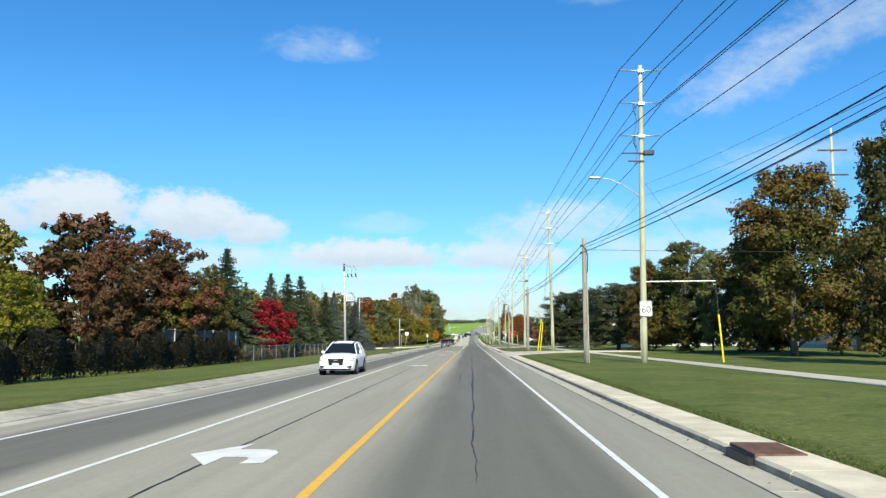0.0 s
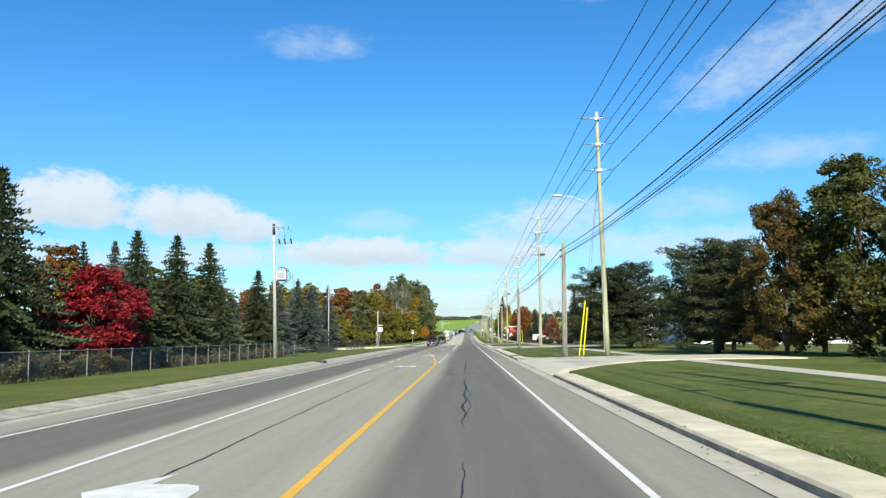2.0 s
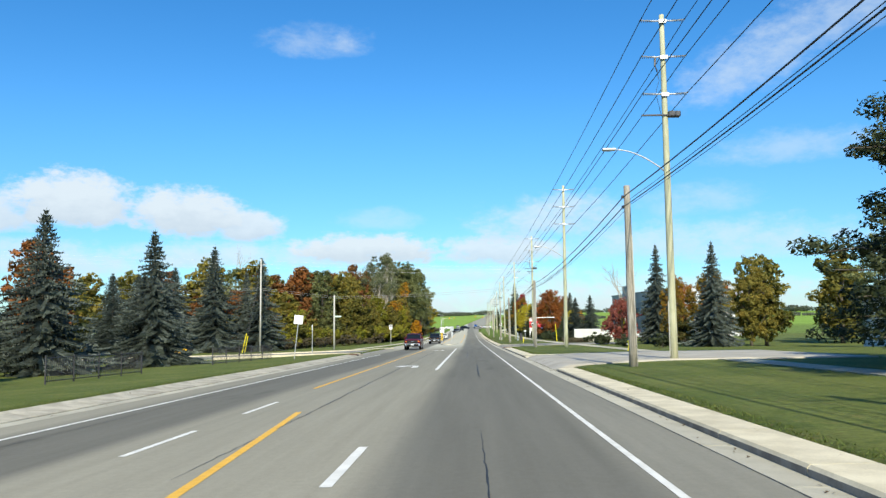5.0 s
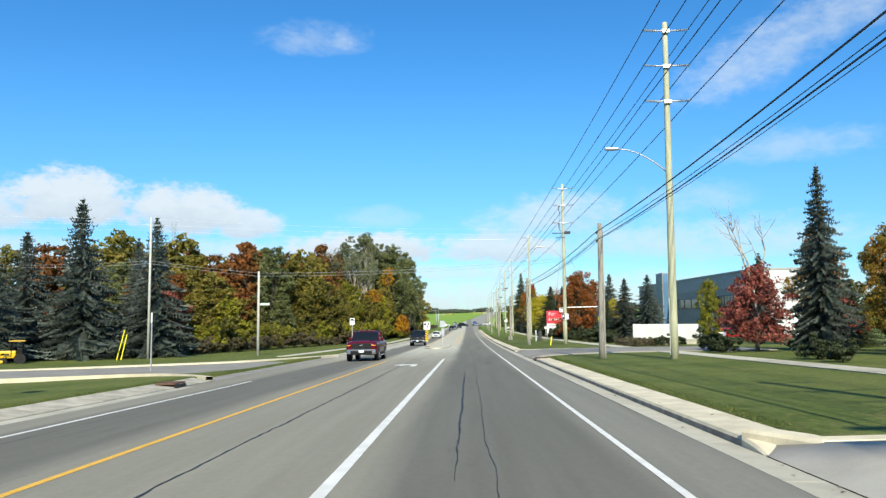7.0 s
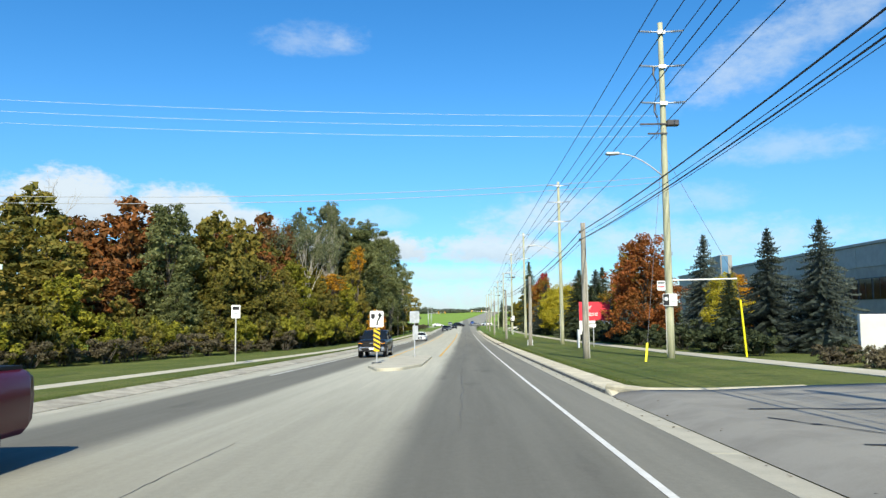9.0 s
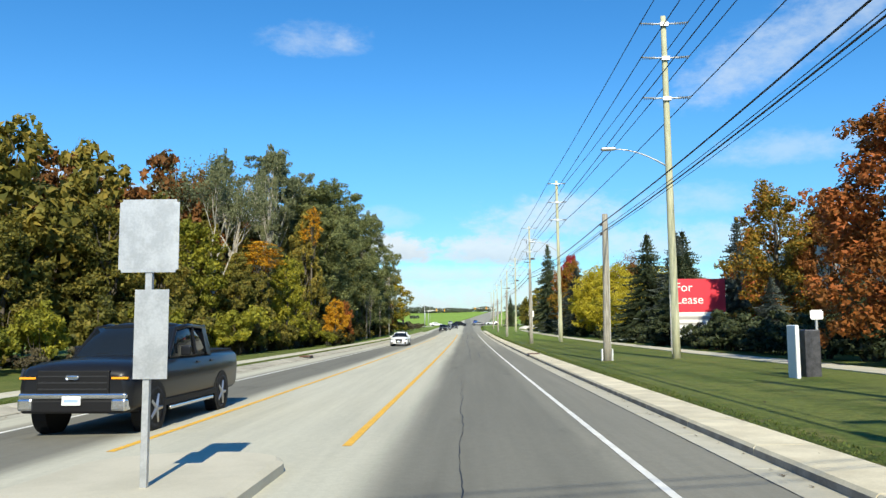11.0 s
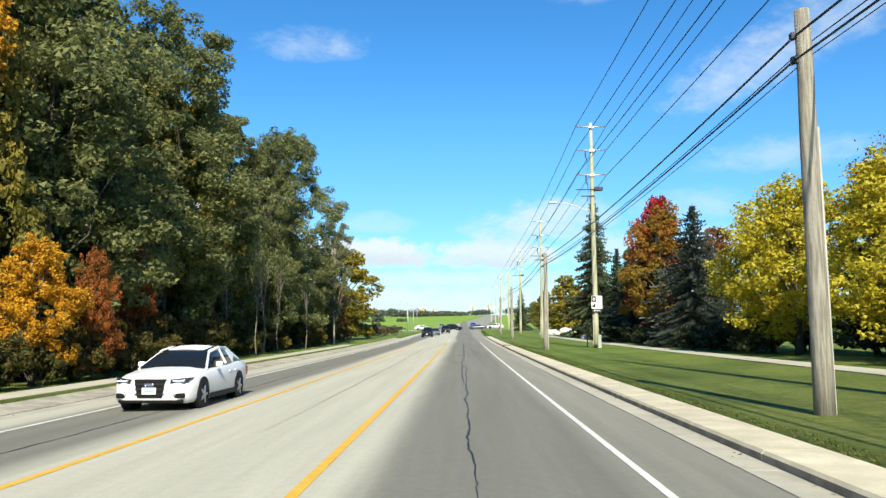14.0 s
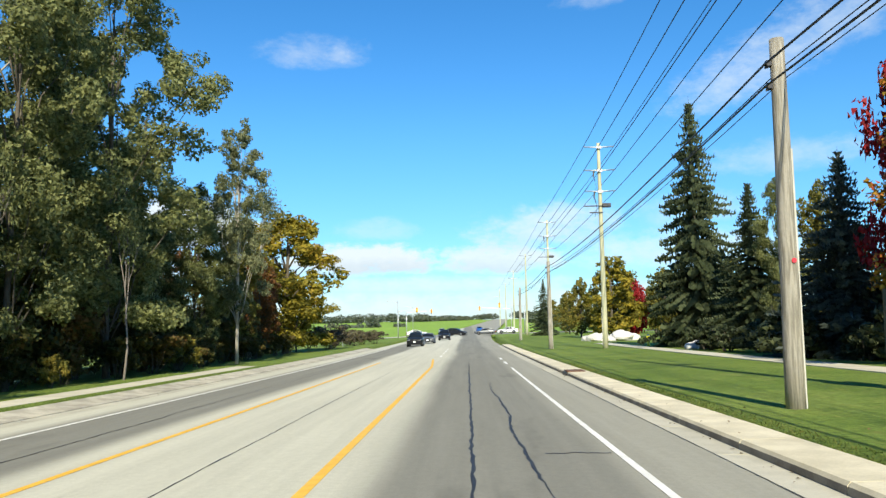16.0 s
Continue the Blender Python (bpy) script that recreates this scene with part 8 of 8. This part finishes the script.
            wheel(t, s * (spec["w"] - 0.105), yw + off, r, s)
    zg0, zg1 = spec["grille"]
    gw = {"suv": 0.42, "sedan": 0.36, "pickup": 0.62}[kind]
    bm = box(bmesh.new(), -gw, gw, off - 0.035, off + 0.1, zg0, zg1 - 0.03, 0.02)
    for v in bm.verts:
        if kind != "pickup":
            v.co.x *= 0.78 + 0.22 * (v.co.z - zg0) / (zg1 - zg0)
    gr = part("grille", bm, M["trim_black"], t)
    for k in range(3):
        zz = zg0 + (zg1 - zg0) * (k + 0.8) / 4
        part("grille_bar", box(bmesh.new(), -gw + 0.03, gw - 0.03, off - 0.045, off - 0.03, zz - 0.012, zz + 0.012), M["sign_black"], gr)
    part("badge", box(bmesh.new(), -0.11, 0.11, off - 0.058, off - 0.04, (zg0 + zg1) / 2 + 0.03, (zg0 + zg1) / 2 + 0.11, 0.03), M["chrome"], gr)
    zb = spec["body"][0][1]
    if kind == "pickup":
        part("bumper", box(bmesh.new(), -0.92, 0.92, off - 0.05, off + 0.22, zb + 0.14, zb + 0.24, 0.03), M["chrome"], t, "bright bumper strip")
        part("lower_bumper", box(bmesh.new(), -0.88, 0.88, off - 0.03, off + 0.25, zb - 0.10, zb + 0.135, 0.04), M["trim_black"], t, "black lower bumper")
        for s in (-1, 1):
            part("bumper_corner", box(bmesh.new(), s * 0.80 - 0.13, s * 0.80 + 0.13, off - 0.06, off + 0.2, zb - 0.06, zb + 0.15, 0.04), M["chrome"], t, "bright bumper corner")
    else:
        part("bumper", box(bmesh.new(), -spec["w"] * 0.80, spec["w"] * 0.80, off + 0.02, off + 0.3, zb - 0.10, zb - 0.015, 0.03), M["trim_black"], t, "dark lower lip")
    zp = zb + (0.04 if kind == "pickup" else 0.10)
    plate_ob = part("number_plate", box(bmesh.new(), -0.16, 0.16, off - 0.065, off - 0.045, zp, zp + 0.15, 0.004), M["sign_white"], t, "white plate with plain bars")
    part("plate_bar", box(bmesh.new(), -0.12, 0.12, off - 0.069, off - 0.064, zp + 0.05, zp + 0.10), M["emblem_blue"], plate_ob)
    # wipers and a pale sticker behind the windscreen
    ya, z0a = cb[0][0] + off, cb[0][2]
    part("wiper", tube(bmesh.new(), (-0.5, ya + 0.06, z0a + 0.05), (0.25, ya + 0.10, z0a + 0.09), 0.012, None, 5), M["trim_black"], t)
    if kind == "pickup":
        # a flat black slab puts in the shade inside the open bed
        part("cargo_bed", box(bmesh.new(), -0.86, 0.86, 4.15 + off, 5.78 + off, 1.30, 1.385, 0.01), M["trim_black"], t, "black cargo bed")
        for s in (-1, 1):
            part("running_board", box(bmesh.new(), s * 0.98 - 0.07, s * 0.98 + 0.07, 1.6 + off, 4.0 + off, 0.33, 0.40, 0.02), M["chrome"], t)
    return t


car("suv", -6.85, 40.4, "car_white", "white crossover driving on the far lane", name="suv")
car("pickup", -7.0, 200.4, "car_red", "dark red crew-cab pickup at the junction", name="pickup_truck")
car("sedan", -7.1, 314.2, "car_white", "white saloon car driving on the far lane", name="saloon_car")
car("pickup", -6.7, 249.5, "car_black", "black pickup truck driving past the island", name="pickup_truck")
car("suv", -6.2, 427.0, "car_black", "black crossover at the far junction", name="suv")
car("sedan", -5.4, 441.0, "car_grey", "grey saloon car at the far junction", name="saloon_car")
car("suv", -3.8, 462.0, "car_black", "black crossover waiting at the far junction", name="suv")
car("suv", -2.5, 503.0, "car_black", "black crossover turning at the far junction", 70, name="suv")
car("sedan", 4.0, 506.5, "car_grey", "grey saloon car crossing the far junction", -90, name="saloon_car")
car("sedan", 3.4, 548.0, "car_blue", "blue car on the far rise", 180, name="saloon_car")
car("sedan", -6.8, 540.0, "car_silver", "silver car on the far rise", name="saloon_car")
car("sedan", -11.0, 504.0, "car_white", "white car waiting on the cross street", 90, name="saloon_car")
car("sedan", 9.0, 506.0, "car_white", "white car crossing the far junction", -90, name="saloon_car")
car("sedan", 33.8, 249.0, "car_bright_red", "bright red car parked behind the planting", 80, name="saloon_car")
car("suv", 30.6, 248.5, "car_silver", "silver car parked behind the planting", 80, name="suv")
car("suv", 24.5, 300.0, "car_grey", "grey car parked under the spruces", 90, name="suv")
car("sedan", 25.0, 328.0, "car_silver", "pale car parked behind the yellow trees", 90, name="saloon_car")
car("suv", 36.0, 60.0, "car_silver", "silver car parked beside the white warehouse", 60, name="suv")


def mower():
    """The yellow ride-on loader standing before the spruces."""
    x, y = -42.5, 219.0
    t = empty("ride_on_mower", pose(x, y, gz(x, y), 0, 0, 25), "yellow ride-on mower standing on the grass", "mower")
    part("bonnet", box(bmesh.new(), -1.3, 0.1, -0.5, 0.5, 0.55, 1.25, 0.12), M["machine_yellow"], t)
    part("deck", box(bmesh.new(), -2.2, -0.9, -0.9, 0.9, 0.12, 0.4, 0.06), M["machine_yellow"], t)
    part("seat", box(bmesh.new(), 0.15, 0.7, -0.3, 0.3, 0.8, 1.5, 0.08), M["trim_black"], t)
    for xx, yy in ((0.6, -0.5), (0.6, 0.5), (-0.3, -0.5), (-0.3, 0.5)):
        part("roll_bar", tube(bmesh.new(), (xx, yy, 0.7), (xx, yy, 2.1), 0.04, None, 6), M["trim_black"], t)
    part("canopy", box(bmesh.new(), -0.5, 0.8, -0.6, 0.6, 2.1, 2.18, 0.03), M["machine_yellow"], t)
    for xx, r in ((-0.9, 0.32), (0.45, 0.5)):
        for s in (-1, 1):
            bm = bmesh.new()
            tube(bm, (xx, s * 0.55, r), (xx, s * 0.8, r), r, None, 18)
            part("wheel", bm, M["tyre"], t)


M["machine_yellow"] = plain("machine_yellow", (0.80, 0.48, 0.02), 0.4)
mower()

# ---- the far junction and the ridge ----
def signal(x, y, arm, label="traffic signal on a pole with yellow-backed heads"):
    t = empty("traffic_signal", pose(x, y, gz(x, y)), label, "traffic signal")
    bm = bmesh.new()
    bent_tube(bm, [(0, 0, -0.2), (0, 0, 5.8)], [0.12, 0.09], 10)
    part("pole", bm, M["galv"], t)
    part("mast_arm", tube(bmesh.new(), (0, 0, 5.6), (arm, 0, 6.0), 0.05, 0.03, 8), M["galv"], t)
    for xx in (arm,):
        hd = part("signal_head", box(bmesh.new(), xx - 0.17, xx + 0.17, -0.2, 0.1, 5.35, 6.35, 0.03), M["sign_yellow"], t, "yellow signal head")
        for k, m in enumerate(("lamp_red", "lamp_amber", "sign_black")):
            part("lens", tube(bmesh.new(), (xx, -0.24, 6.15 - 0.36 * k), (xx, -0.2, 6.15 - 0.36 * k), 0.13, None, 12), M[m], hd)


signal(-14.5, 495.0, 4.0)
signal(11.5, 488.0, -5.0)
signal(-14.5, 517.0, 6.0)
signal(10.5, 516.0, -7.5)


def cross_street():
    verts, faces = [], []
    xs = [-160, -90, -50, -25, -13.5, -10.4, 3.75, 6.5, 25, 50, 90, 160]
    for x in xs:
        for y in (498, 505, 512):
            verts.append((x, y, (gz(x, y) + 0.08 if not -12 <= x <= 5 else surf_z(x, y) + 0.008)))
    for i in range(len(xs) - 1):
        for k in range(2):
            a = i * 3 + k
            faces.append((a, a + 1, a + 4, a + 3))
    tagged(new("cross_street", fast_mesh("cross_street", verts, faces, M["road"])), "pale asphalt street crossing at the far junction", "road", kind="structure")


cross_street()


def ridge_trees():
    """The line of trees along the far ridge, and hedgerows in the fields."""
    rs = np.random.RandomState(9)
    cs, ns = [], []
    for k in range(620):
        x = rs.uniform(-640, 640)
        y = 1010 + 60 * math.sin(x * 0.01) + rs.uniform(-12, 25)
        if abs(x - bend(y)) < 9:
            continue
        h = rs.uniform(4, 7) * (0.6 + 0.6 * abs(math.sin(x * 0.021)))
        r = rs.uniform(4, 8)
        z0 = gz(x, y) + 0.5
        m = 110
        d = rs.normal(0, 1, (m, 3))
        d /= np.linalg.norm(d, axis=1)[:, None]
        cs.append(np.array([x, y, z0 + h * 0.5]) + d * np.array([r, r, h * 0.55]) * rs.uniform(0.6, 1, m)[:, None])
        ns.append(d)
    for k in range(160):
        x = rs.uniform(-420, 420)
        if -30 < x < 30:
            continue
        y = 700 + 0.12 * x + rs.uniform(-4, 4)
        h, r = rs.uniform(1.4, 3.0), rs.uniform(2, 4)
        z0 = gz(x, y) + 0.5
        m = 70
        d = rs.normal(0, 1, (m, 3))
        d /= np.linalg.norm(d, axis=1)[:, None]
        cs.append(np.array([x, y, z0 + h * 0.45]) + d * np.array([r, r, h * 0.55]))
        ns.append(d)
    p, d = np.concatenate(cs), np.concatenate(ns)
    v, f = leaf_quads(p, d, 1.5, rs)
    tagged(new("distant_trees", fast_mesh("distant_trees", v, f, M["far_trees"])), "hazy line of trees along the distant ridge", "trees", kind="stuff")


ridge_trees()
for k in range(5):
    plant("scrub", -13.5 - 2.2 * k, 447.0 + 1.5 * k, 2.0 + 0.3 * (k % 3), 1.5)
for x, y in ((-15.0, 500), (-16.0, 560), (8.5, 500)):
    plain_pole(x, y, 8.0, "slim lamp standard beside the far road", M["galv"], (7.6, 1.8 if x < 0 else 1.8, 0.4), 0.09)


# ---- fallen leaves, grass edges ----
def grass_edge():
    """Longer blades where the lawn meets the kerbs."""
    rs = np.random.RandomState(21)
    vs = []
    for x0, x1, y0, y1, n in ((4.56, 4.95, 2, 372, 30000), (-11.7, -11.2, 8, 372, 14000), (11.8, 12.1, 10, 340, 7000), (13.7, 13.95, 10, 340, 5000)):
        x = rs.uniform(x0, x1, n)
        y = rs.uniform(y0, y1, n)
        for a, b in R_GAPS:
            keep = ~((y > a - 1) & (y < b + 1) & (x > 0)) & ~((x < 0) & (y > 178) & (y < 212))
            x, y = x[keep], y[keep]
        h = rs.uniform(0.015, 0.05, len(x))
        w = rs.uniform(0.006, 0.018, len(x))
        a = rs.uniform(0, 6.28, len(x))
        z = np.array([gz(float(p), float(q)) for p, q in zip(x, y)]) + 0.01
        tri = np.empty((len(x), 3, 3), dtype=np.float32)
        tri[:, 0] = np.stack([x - w * np.cos(a), y - w * np.sin(a), z], 1)
        tri[:, 1] = np.stack([x + w * np.cos(a), y + w * np.sin(a), z], 1)
        tri[:, 2] = np.stack([x + rs.uniform(-0.04, 0.04, len(x)), y + rs.uniform(-0.04, 0.04, len(x)), z + h], 1)
        vs.append(tri.reshape(-1, 3))
    v = np.concatenate(vs)
    f = np.arange(len(v), dtype=np.int32).reshape(-1, 3)
    tagged(new("grass_blades", fast_mesh("grass_blades", v, f, M["grass_blade"])), "ragged longer grass along the kerbs and paths", "grass", kind="stuff")


M["grass_blade"] = foliage("grass_blades", [(0.05, 0.08, 0.015), (0.10, 0.14, 0.025), (0.18, 0.17, 0.05)], 0.6)
grass_edge()


def litter():
    """Dead leaves and grit that gather in the gutters and on the kerbs."""
    rs = np.random.RandomState(33)
    n = 1500
    x = np.concatenate([rs.normal(3.62, 0.10, n // 2), rs.uniform(3.85, 6.5, n // 4), rs.normal(-10.25, 0.12, n // 4)])
    y = rs.uniform(3, 372, len(x))
    z = np.array([(surf_z(float(p), float(q)) + 0.022 if -10.4 < p < 3.75 else gz(float(p), float(q)) + 0.035) for p, q in zip(x, y)])
    p = np.stack([x, y, z], 1)
    nr = np.tile(np.array([0, 0, 1.0]), (len(x), 1))
    v, f = leaf_quads(p, nr * 3, 0.055, rs)
    tagged(new("fallen_leaves", fast_mesh("fallen_leaves", v, f, M["rust_dead"])), "scattered brown fallen leaves along the gutter", "leaves", kind="stuff")


M["rust_dead"] = foliage("dead_leaves", [(0.05, 0.04, 0.025), (0.13, 0.09, 0.05), (0.24, 0.16, 0.07)], 0.6)
litter()
